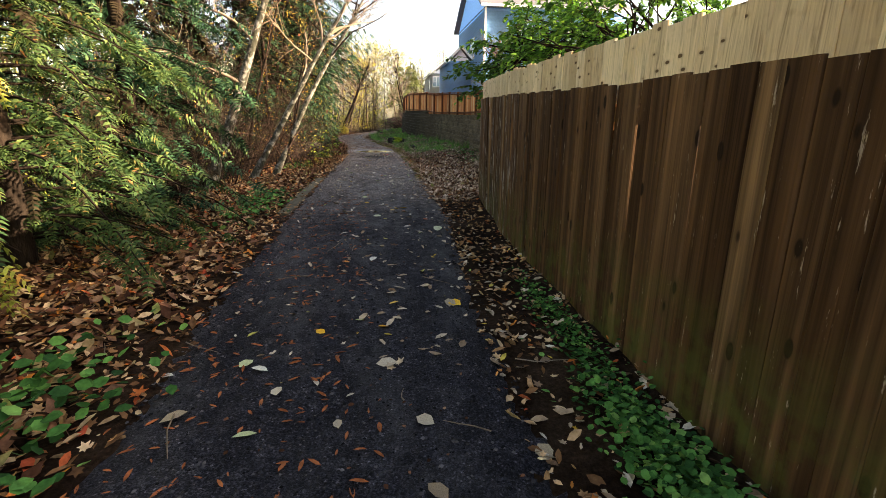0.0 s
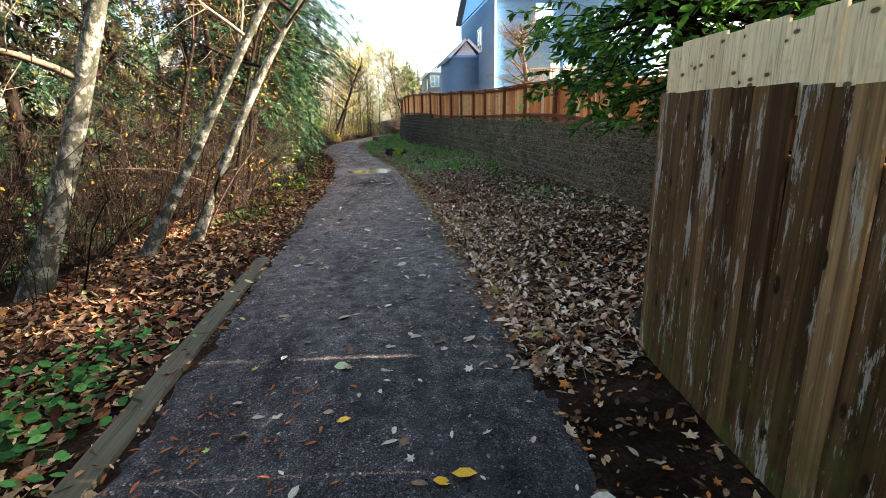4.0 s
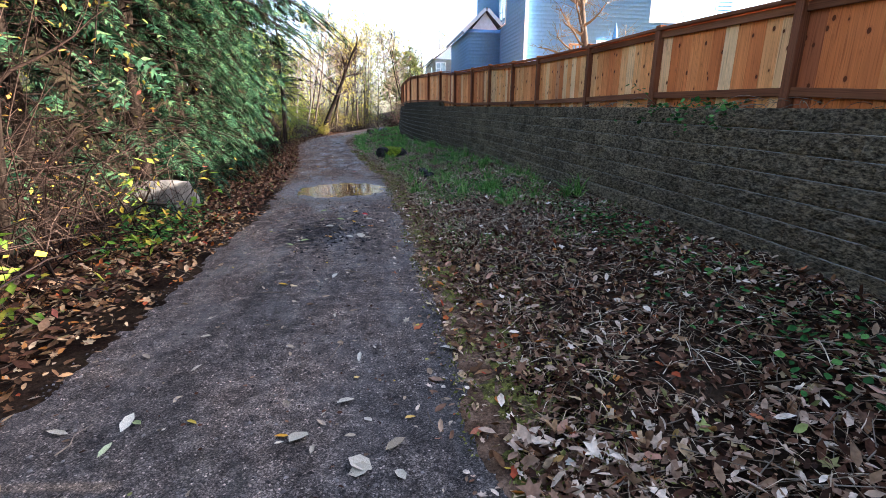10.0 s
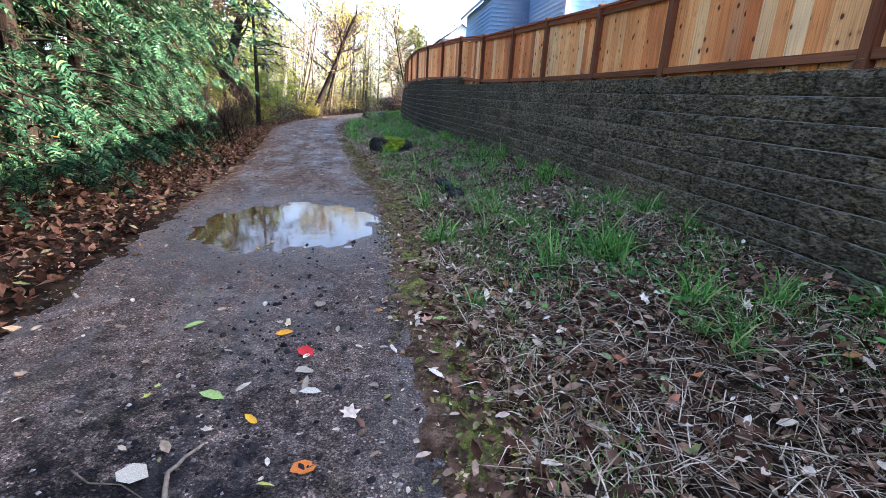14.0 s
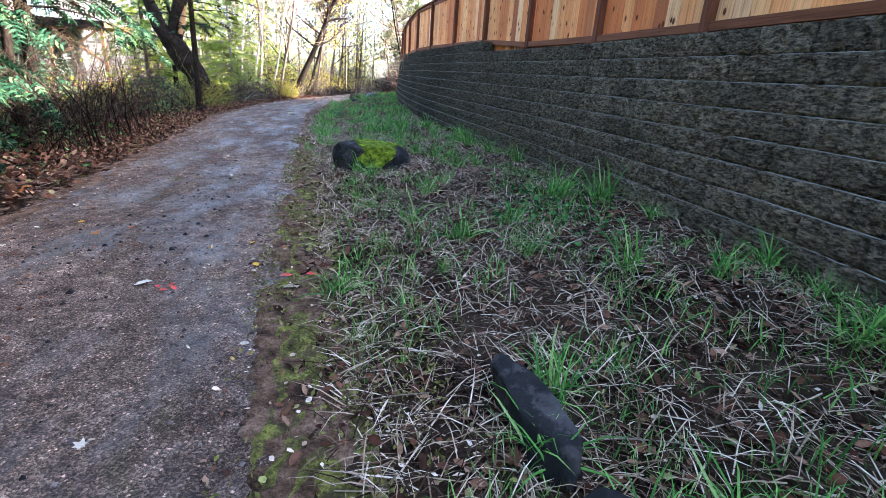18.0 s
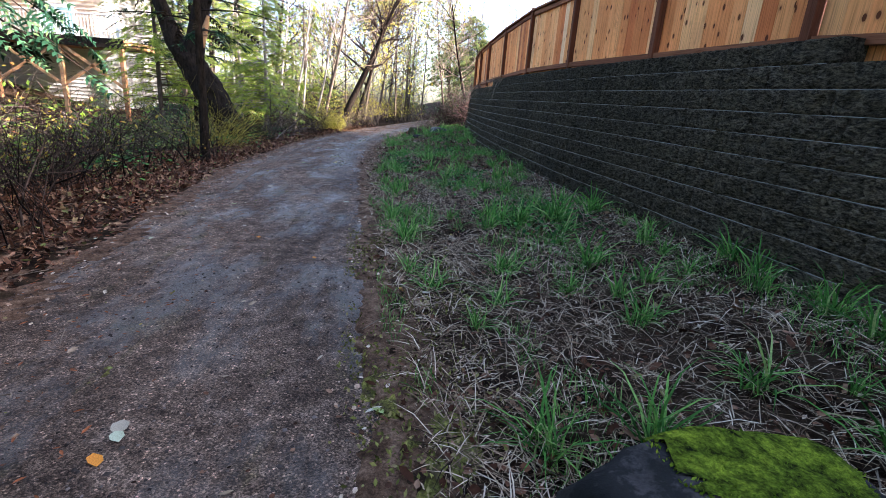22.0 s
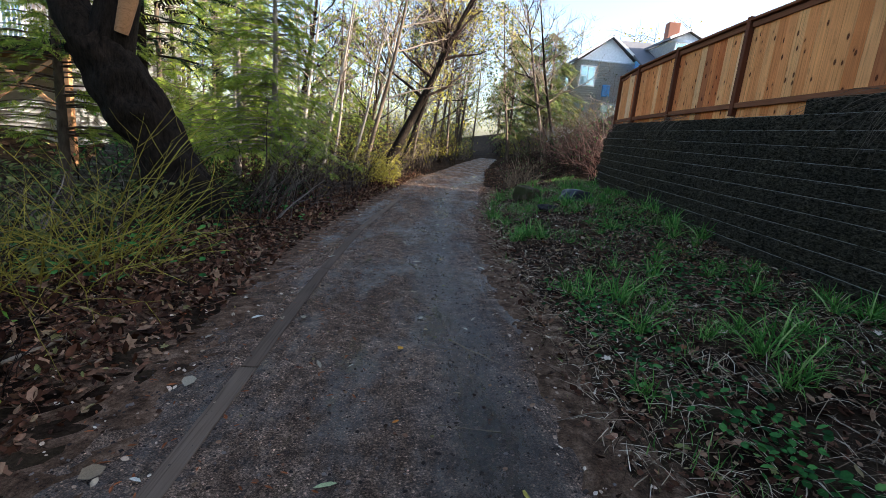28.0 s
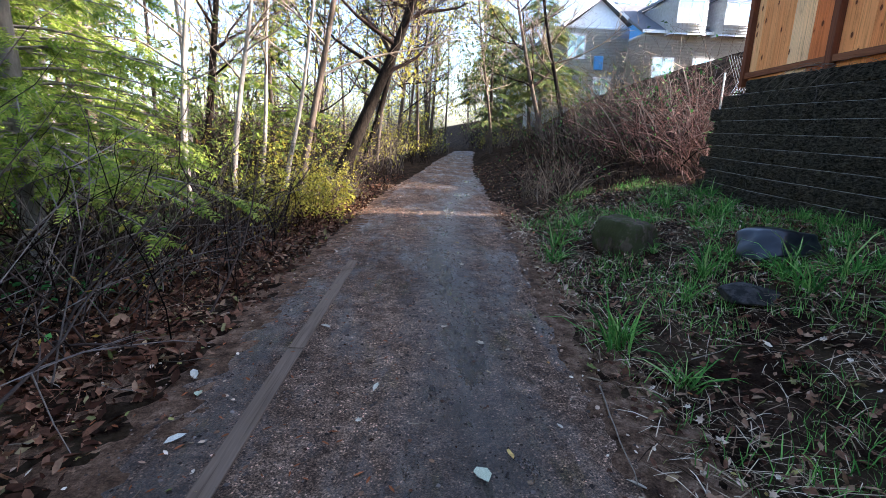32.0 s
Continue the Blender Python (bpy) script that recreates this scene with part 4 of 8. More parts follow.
def build_cedar_fence():
    posts = [16.12, 18.2, 20.5, 22.65, 25.35, 27.4, 29.6, 31.6, 33.7, 35.8, 38.1, 40.8, 43.4, 46.3, 49.2, 51.6, 53.8, 55.6]
    board = board_mesh("board", 0.2, 0.02, 1.0, M["cedar"])
    r = random.Random(11)
    f = empty("cedar_fence", float(fence_x(36)), 36.0, float(fence_bottom(36)), "new orange cedar board fence with dark stained posts and cap rail", "fence")

    def p(y, z, dx=0.0):
        return Vector((float(fence_x(y)) + dx, y, float(fence_bottom(y)) + z))
    for a in posts:
        yaw = math.atan2(float(fence_x(a - 0.1) - fence_x(a + 0.1)), 0.2)
        po = part("post", box_bm((-0.05, -0.05, -0.1), (0.05, 0.05, float(fence_height(a)) + 0.03), 0.005), M["cedar_dark"], f, "dark stained post")
        po.location, po.rotation_euler = p(a, 0, -0.03) - f.location, (0, 0, yaw)
    for a, b in zip(posts, posts[1:]):
        ha, hb = float(fence_height(a)), float(fence_height(b))
        sloped_bar("cap_rail", p(a, ha - 0.04, -0.02), p(b, hb - 0.04, -0.02), 0.13, 0.04, M["cedar_rail"], f, "dark cap rail")
        sloped_bar("top_rail", p(a + 0.05, ha - 0.14, -0.02), p(b - 0.05, hb - 0.14, -0.02), 0.035, 0.085, M["cedar_rail"], f)
        sloped_bar("bottom_rail", p(a + 0.05, 0.02, -0.035), p(b - 0.05, 0.02, -0.035), 0.05, 0.085, M["cedar_rail"], f)
        n = max(6, round((b - a - 0.1) / 0.2))
        w = (b - a - 0.1) / n
        for i in range(n):
            y = a + 0.05 + (i + 0.5) * w
            yaw = math.atan2(float(fence_x(y - 0.1) - fence_x(y + 0.1)), 0.2)
            low = min(-0.05, float(wall_top(y)) - 0.06 - float(fence_bottom(y)))
            put("board", board, f, p(y, low, 0.012 + r.uniform(0, 0.006)), (0, 0, yaw), (1, (w + 0.006) / 0.2, float(fence_height(y)) - 0.07 - low))
    return f


build_cedar_fence()


def build_gate_fence():
    f = empty("side_fence", 5.0, 12.0, 1.5, "orange cedar board fence running on beside the gate", "fence")
    board = board_mesh("board", 0.2, 0.02, 1.0, M["cedar"])

    def p(y, z, dx=0.0):
        return Vector((float(fence_x(16.12)) + dx, y, float(fence_bottom(y)) + z))
    r = random.Random(5)
    y = 8.9
    while y < 14.9:
        put("board", board, f, p(y, -0.16, 0.012 + r.uniform(0, 0.006)), (0, 0, 0), (1, 1.03, float(fence_height(y)) + 0.09))
        y += 0.2
    for a in (8.8, 10.9, 12.9, 14.97):
        part("post", box_bm((-0.05, -0.05, -0.15), (0.05, 0.05, float(fence_height(a)) + 0.03), 0.005), M["cedar_dark"], f, "dark stained post").location = p(a, 0, -0.03) - f.location
    for a, b in ((8.8, 10.9), (10.9, 12.9), (12.9, 14.97)):
        sloped_bar("cap_rail", p(a, float(fence_height(a)) - 0.04, -0.02), p(b, float(fence_height(b)) - 0.04, -0.02), 0.13, 0.04, M["cedar_rail"], f, "dark cap rail")
        sloped_bar("bottom_rail", p(a + 0.05, 0.02, -0.035), p(b - 0.05, 0.02, -0.035), 0.05, 0.085, M["cedar_rail"], f)
    g = empty("gate", p(15.5, 0).x, 15.5, p(15.5, 0).z, "closed cedar gate in a galvanised steel frame", "gate")
    for k in range(5):
        y = 15.14 + 0.18 * k
        put("board", board, g, p(y, -0.1, 0.01 + r.uniform(0, 0.006)), (0, 0, 0), (1, 0.93, 0.75))
    # Added board that narrows the slit where sun crossed onto the path.
    put("stop_board", board, g, p(16.025, -0.1, 0.03), (0, 0, 0), (1, 0.32, 1.0))
    for k in range(3):
        y = 15.2 + 0.3 * k
        put("top_board", board, g, p(y, 0.62, 0.01 + r.uniform(0, 0.006)), (0, 0, 0), (1, 1.55, 0.25))
    for a in (15.06, 15.97):
        part("frame_post", box_bm((-0.02, -0.02, -0.1), (0.02, 0.02, 0.7), 0.004), M["metal"], g, "galvanised steel upright").location = p(a, 0, -0.03) - g.location
    for z in (0.0, 0.62):
        sloped_bar("frame_rail", p(15.08, z, -0.03), p(15.95, z, -0.03), 0.035, 0.045, M["metal"], g, "galvanised steel rail")
    sloped_bar("bottom_board", p(15.08, 0.045, -0.02), p(15.95, 0.045, -0.02), 0.02, 0.09, M["cedar_rail"], g, "stained bottom board")
    part("latch", box_bm((-0.045, -0.03, 0.3), (-0.02, 0.03, 0.42), 0.006), M["metal"], g, "steel latch").location = p(15.06, 0, -0.01) - g.location


build_gate_fence()

# ---------------------------------------------------------------- retaining wall
BLOCK_H, BLOCK_L = 0.2, 0.455


def block_verts(seed, nl=13, nh=7):
    """Split-face block: origin at lower front middle, length along y, face towards -x."""
    r = np.random.default_rng(seed)
    ys, zs = np.linspace(-0.5, 0.5, nl), np.linspace(0, 1, nh)
    gy, gz = np.meshgrid(ys, zs)
    rim = np.minimum(np.minimum(gy + 0.5, 0.5 - gy) * 14 + 0.35, np.minimum(gz * 12 + 0.45, (1 - gz) * 0 + 1.0))
    big = 0.014 * np.sin(5.1 * gy + 2.9 * seed) * np.sin(3.3 * gz + 1.7 * seed + 2 * gy) + 0.008 * np.sin(13 * gy + seed) * np.cos(7 * gz + 2 * seed)
    x = -0.014 - 0.014 * np.clip(rim, 0, 1) - (0.8 * big + r.uniform(-0.017, 0.017, gy.shape)) * np.clip(rim, 0, 1)
    front = np.stack([x, gy * (BLOCK_L - 0.006), gz * (BLOCK_H - 0.005)], -1).reshape(-1, 3)
    idx = np.arange(nl * nh).reshape(nh, nl)
    f = [(idx[a, b], idx[a + 1, b], idx[a + 1, b + 1], idx[a, b + 1]) for a in range(nh - 1) for b in range(nl - 1)]
    k = len(front)
    back = front[[0, nl - 1, nl * nh - 1, nl * (nh - 1)]].copy()
    back[:, 0] = 0.22
    v = np.concatenate([front, back])
    tris = [(a, b, c) for a, b, c, d in f] + [(a, c, d) for a, b, c, d in f]
    rows = {"bottom": (idx[0], k, k + 1), "top": (idx[-1][::-1], k + 2, k + 3), "l": (idx[::-1, 0], k + 3, k), "r": (idx[:, -1], k + 1, k + 2)}
    for line, s, e in rows.values():
        for a, b in zip(line, line[1:]):
            tris.append((a, b, e))
        tris.append((line[0], e, s))
    return v, np.array(tris)


def build_wall():
    w = empty("retaining_wall", float(wall_x(33)), 33.0, 0.0, "dark grey split-face concrete block retaining wall", "retaining wall", kind="structure")
    kinds = [block_verts(s) for s in range(9)]
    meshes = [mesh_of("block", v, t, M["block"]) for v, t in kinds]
    caps = []
    rest = Pile()
    r = random.Random(2)
    # arc length table along the wall
    yy = np.linspace(WALL_Y0, WALL_Y1, 900)
    s = np.concatenate([[0], np.cumsum(np.hypot(np.diff(wall_x(yy)), np.diff(yy)))])
    course0 = 1.78 + 0.02 * (yy - 18)
    for c in range(-1, 12):
        t = (0.5 if c % 2 else 0.0) * BLOCK_L + r.uniform(-0.05, 0.05)
        while t < s[-1]:
            y = float(np.interp(t, s, yy))
            z = 1.89 + 0.02 * (y - 18) - (c + 1) * BLOCK_H
            t += BLOCK_L
            if z + BLOCK_H > wall_top(y) + 0.12 or z + BLOCK_H < land(wall_x(y) - 0.05, y) - 0.12:
                continue
            x = float(wall_x(y)) + 0.11 * (z / 1.0) * 0.9
            yaw = math.atan2(float(wall_x(y - 0.15) - wall_x(y + 0.15)), 0.3)
            k = r.randrange(9)
            jx = r.uniform(-0.006, 0.006)
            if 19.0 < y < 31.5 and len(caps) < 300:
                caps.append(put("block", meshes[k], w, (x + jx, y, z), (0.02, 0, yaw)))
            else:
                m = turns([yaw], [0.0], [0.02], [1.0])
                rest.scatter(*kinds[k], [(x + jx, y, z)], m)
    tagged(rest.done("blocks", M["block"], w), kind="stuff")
    # core behind the blocks
    v, f = [], []
    ys = np.linspace(WALL_Y0 + 0.05, WALL_Y1 - 0.05, 90)
    for i, y in enumerate(ys):
        a, t = float(wall_x(y)), float(wall_top(y))
        v += [(a - 0.01, y, -0.3), (a - 0.01 + 0.1 * t, y, t - 0.16), (a + 0.4, y, t - 0.16), (a + 0.4, y, -0.3)]
        if i:
            p, q = 4 * (i - 1), 4 * i
            f += [(p + j, p + (j + 1) % 4, q + (j + 1) % 4, q + j) for j in range(4)]
    f += [(0, 3, 2, 1), (4 * 89, 4 * 89 + 1, 4 * 89 + 2, 4 * 89 + 3)]
    core = part_np("core", v, f, M["mortar"], w, "pale joints between the blocks")
    core.location = -w.location
    # pale bar along every course: dust, and light on the ledge put into it
    for c in range(-1, 11):
        line = Pile()
        ys = np.arange(WALL_Y0 + 0.1, WALL_Y1 - 0.1, 0.11)
        z = 1.89 + 0.02 * (ys - 18) - (c + 1) * BLOCK_H
        ok = (z < wall_top(ys) - 0.05) & (z > land(wall_x(ys) - 0.05, ys) - 0.05)
        ys, z = ys[ok], z[ok]
        if len(ys) < 8:
            continue
        x = wall_x(ys) + 0.099 * z - 0.026 + 0.011 * np.sin(9 * ys + 5 * c) * np.sin(4.1 * ys + c) + np.array([r.uniform(-0.007, 0.007) for _ in ys])
        line.tube(np.stack([x, ys, z - 0.003], -1), np.full(len(ys), 0.005), 4)
        line.done("joint", M["mortar"], w).location = -w.location
    # return at both ends, running back into the bank
    for y, sgn in ((WALL_Y0, 1), (WALL_Y1, -1)):
        x0, top = float(wall_x(y)), float(wall_top(y)) - 0.1
        for c in range(9):
            z = top - (c + 1) * BLOCK_H + 0.02
            if z < -0.15:
                break
            t = 0.26 + (0.22 if c % 2 else 0.0)
            while t < 3.2:
                put("return_block", meshes[(c * 3 + int(t * 7)) % 9], w, (x0 + 0.1 * max(z, 0) + t, y - 0.04 * sgn + 0.06 * max(z, 0) * sgn, z), (0, 0, math.radians(90 * sgn)))
                t += BLOCK_L
    rest_ob = [o for o in w.children if o.name.startswith("blocks")]
    for o in rest_ob:
        o.location = -w.location
    return w


build_wall()

# ---------------------------------------------------------------- path edging
def build_edging():
    r = random.Random(8)
    y = 7.6
    while y < 12.0:
        ln = 2.4
        a = Vector((float(path_left(y)) - 0.02, y, -0.048))
        b = Vector((float(path_left(y + ln)) - 0.02, y + ln - 0.015, -0.048))
        ob = sloped_bar("edging_timber", a, b, 0.17, 0.085, M["edging"], None)
        tagged(ob, "worn grey-green timber edging along the path", "timber edging", "path edging")
        y += ln
    for y in (39.2, 41.6, 44.0, 46.4, 48.8, 51.2):
        a = Vector((float(path_left(y)) + 0.62, y, -0.062))
        b = Vector((float(path_left(y + 2.38)) + 0.62, y + 2.38, -0.06))
        tagged(sloped_bar("edging_timber", a, b, 0.11, 0.085, M["edging_mud"], None), "half-buried muddy timber edging in the path", "timber edging", "path edging")
    for y in (53.0, 55.6):
        a = Vector((float(path_right(y)) - 0.12, y, -0.066))
        b = Vector((float(path_right(y + 2.4)) - 0.12, y + 2.4, -0.066))
        tagged(sloped_bar("edging_timber", a, b, 0.1, 0.075, M["edging_mud"], None), "half-buried timber edging beside the verge", "timber edging", "path edging")


build_edging()

# ---------------------------------------------------------------- rocks
def rock(name, x, y, size, material, label, seed, sink=0.25, yaw=0.0, category="rock", blocky=False):
    """A stone: a ball cut by random planes, then roughened."""
    r = random.Random(seed)
    bm = bmesh.new()
    bmesh.ops.create_icosphere(bm, subdivisions=4, radius=1.0)
    cuts = []
    for _ in range(13):
        n = Vector((r.gauss(0, 1), r.gauss(0, 1), r.gauss(0, 0.8))).normalized()
        cuts.append((n, r.uniform(0.55, 0.85)))
    if blocky:
        cuts = [(Vector(n).normalized(), d) for n, d in (((-1, -0.15, 0.05), 0.72), ((1, 0.1, 0.25), 0.78), ((0, -1, 0.12), 0.62), ((0, 1, 0.1), 0.7), ((0.05, -0.1, 1), 0.6), ((-0.7, -0.6, 0.6), 0.86), ((0.6, -0.5, 0.7), 0.84))]
    for v in bm.verts:
        c = v.co.copy()
        for n, d in cuts:
            over = c.dot(n) - d
            if over > 0:
                c -= n * over * 0.92
        c *= 1 + 0.1 * noise.noise(c * 2.6 + Vector((seed, 0, 0))) + 0.04 * noise.noise(c * 8 + Vector((0, seed, 0)))
        v.co = Vector((c.x * size[0], c.y * size[1], c.z * size[2])) * 1.25
    ob = part(name, bm, material, None, "", True)
    ob.location, ob.rotation_euler = (x, y, float(land(x, y)) + size[2] * (0.75 - sink)), (0, 0, yaw)
    return tagged(ob, label, category)


def mossy(ob, n, seed):
    """Moss tufts over the upper faces of a rock."""
    r = np.random.default_rng(seed)
    ups = [f for f in ob.data.polygons if f.normal.z > 0.1 - 0.5 * (f.center.y < 0)]
    w = np.array([f.area for f in ups])
    P = []
    for i in r.choice(len(ups), n, p=w / w.sum()):
        a, b, c = (np.array(ob.data.vertices[k].co) for k in ups[i].vertices)
        u, v = sorted(r.uniform(0, 1, 2))
        q = a * u + b * (v - u) + c * (1 - v)
        if -0.3 + 0.1 * math.sin(11 * q[2]) < q[0] < 0.42 + 0.1 * math.sin(9 * q[1]) and q[2] > -0.02 + 0.12 * math.sin(7 * q[0] + 5 * q[1]):
            P.append(q)
    n = len(P)
    p = Pile()
    p.scatter(CHIP_V, CHIP_F, P, turns(r.uniform(0, 6.3, n), -r.uniform(0.2, 1.4, n), r.uniform(0, 6, n), r.uniform(0.01, 0.024, n)))
    p.done("moss", M["moss_bright"], ob, "bright yellow-green moss")
    # the cushion under the tufts
    cap = Pile()
    for f in ups:
        c = f.center
        if -0.26 + 0.1 * math.sin(11 * c.z) < c.x < 0.38 + 0.1 * math.sin(9 * c.y) and c.z > 0.0 + 0.12 * math.sin(7 * c.x + 5 * c.y):
            q = [ob.data.vertices[k].co + ob.data.vertices[k].normal * (0.012 + 0.01 * noise.noise(ob.data.vertices[k].co * 14)) for k in f.vertices]
            cap.put([tuple(v) for v in q], [(0, 1, 2)])
    return cap.done("moss_cushion", M["moss_cap"], ob, "bright yellow-green moss")


mr = rock("boulder", 1.56, 32.55, (0.55, 0.34, 0.27), M["stone"], "dark stone boulder capped with bright green moss", 23, 0.14, 0.15, "boulder", True)
mossy(mr, 7000, 4)
rock("rock", 2.15, 26.62, (0.1, 0.3, 0.14), M["stone"], "low broken dark stone in the verge", 5, 0.3, 0.12)
rock("rock", 2.24, 26.05, (0.13, 0.14, 0.1), M["stone"], "small dark stone in the verge", 6, 0.25, 0.5)
rock("rock", 2.27, 9.3, (0.15, 0.12, 0.12), M["stone"], "brown angular rock lying on dry leaves", 7, 0.2, 0.2)
rock("boulder", -2.85, 22.5, (0.62, 0.42, 0.42), M["stone_pale"], "pale grey boulder at the edge of the thicket", 9, 0.2, 0.1)
rock("rock", 0.85, 53.4, (0.26, 0.36, 0.27), M["stone_brown"], "mossy brown stone beside the path", 11, 0.2, 0.5, "rock", True)
rock("rock", 0.95, 51.4, (0.3, 0.2, 0.07), M["stone"], "flat dark stone in the verge", 12, 0.3)
rock("rock", 1.75, 52.2, (0.42, 0.26, 0.15), M["plastic"], "dark slab wrapped in black plastic sheet", 13, 0.3, 0.3, "slab")

# ---------------------------------------------------------------- trees
def over_path(pts, at):
    """True where a twig would hang low over the path."""
    w = pts + np.asarray(at)
    return bool(((w[:, 0] > path_left(w[:, 1]) + 0.05) & (w[:, 0] < path_right(w[:, 1]) - 0.1) & (w[:, 2] < 2.9)).any())


def limb(pile, start, direction, length, radius, bend, n=6, sides=5, tip=0.25, r=None, at=None):
    r = r or rng
    pts, d = [np.asarray(start, float)], np.asarray(direction, float) / np.linalg.norm(direction)
    for i in range(n):
        d = d + np.asarray(bend) / n + r.normal(0, 0.15, 3)
        d /= np.linalg.norm(d)
        pts.append(pts[-1] + d * length / n)
    rad = radius * np.linspace(1, tip, n + 1)
    if at is not None and over_path(np.array(pts), at):
        return None, None
    pile.tube(pts, rad, sides)
    return np.array(pts), rad


def twigs_on(pile, pts, r, count, length, radius, up=0.3, depth=1, leaves=None, spread=1.0, at=None):
    for _ in range(count):
        k = r.uniform(0.25, 1.0) * (len(pts) - 1)
        i = min(int(k), len(pts) - 2)
        base = pts[i] + (pts[i + 1] - pts[i]) * (k - i)
        d = (pts[i + 1] - pts[i]) / np.linalg.norm(pts[i + 1] - pts[i]) * 0.6 + r.normal(0, 0.6 * spread, 3) + (0, 0, up)
        ln = length * r.uniform(0.5, 1.2)
        tp, _ = limb(pile, base, d, ln, radius, (0, 0, up * 0.5), 3, 3, 0.3, r, at)
        if tp is None:
            continue
        if leaves is not None:
            leaves.extend(tp[2:])
        if depth > 1:
            twigs_on(pile, tp, r, 3, length * 0.55, radius * 0.6, up, depth - 1, leaves, spread, at)


def bare_tree(name, x, y, top, height, radius, material, label, seed, limbs=7, twigs=9, tw=0.008, fork=None, twig_mat=None, leafy=None, leaf_n=0, z=None, first=0.35, sides=9, leaf_size=(0.05, 0.1)):
    """top: sideways shift (dx, dy) of the trunk's tip."""
    r = np.random.default_rng(seed)
    z = float(land(x, y)) - 0.08 if z is None else z
    t = empty(name, x, y, z, label, "tree")
    trunk, crown, tips = Pile(), Pile(), []
    n = 9
    u = np.linspace(0, 1, n + 1)
    pts = np.stack([top[0] * (u ** 1.05) + 0.05 * np.sin(7 * u + seed), top[1] * u + 0.05 * np.cos(6 * u + seed), height * u], -1)
    rad = radius * (1 - 0.72 * u)
    rad[0] *= 1.35
    trunk.tube(pts, rad, sides)
    for i in range(limbs):
        k = r.uniform(first, 0.97)
        b = np.array([np.interp(k, u, pts[:, j]) for j in range(3)])
        az = r.uniform(0, 6.28)
        d = (np.cos(az), np.sin(az), r.uniform(0.2, 1.0))
        lp, _ = limb(crown, b, d, height * r.uniform(0.22, 0.42) * (1.25 - k * 0.6), radius * 0.33, (0, 0, 0.3), 6, 4, 0.25, r, (x, y, z))
        if lp is not None:
            twigs_on(crown, lp, r, twigs, height * 0.13, tw, 0.25, 2, tips, 1.0, (x, y, z))
    twigs_on(crown, pts[5:], r, twigs, height * 0.14, tw, 0.35, 2, tips, 1.0, (x, y, z))
    trunk.done("trunk", material, t, "", True)
    tagged(crown.done("branching", twig_mat or material, t), kind="stuff")
    if leafy and leaf_n:
        tips = np.array(tips)
        pk = tips[r.integers(0, len(tips), leaf_n)] + r.normal(0, 0.05, (leaf_n, 3))
        lv = Pile()
        lv.scatter(LEAF_V, LEAF_F, pk, turns(r.uniform(0, 6.3, leaf_n), r.uniform(-0.4, 1.3, leaf_n), r.uniform(-0.8, 0.8, leaf_n), r.uniform(*leaf_size, leaf_n)))
        lv.done("foliage", leafy, t)
    return t


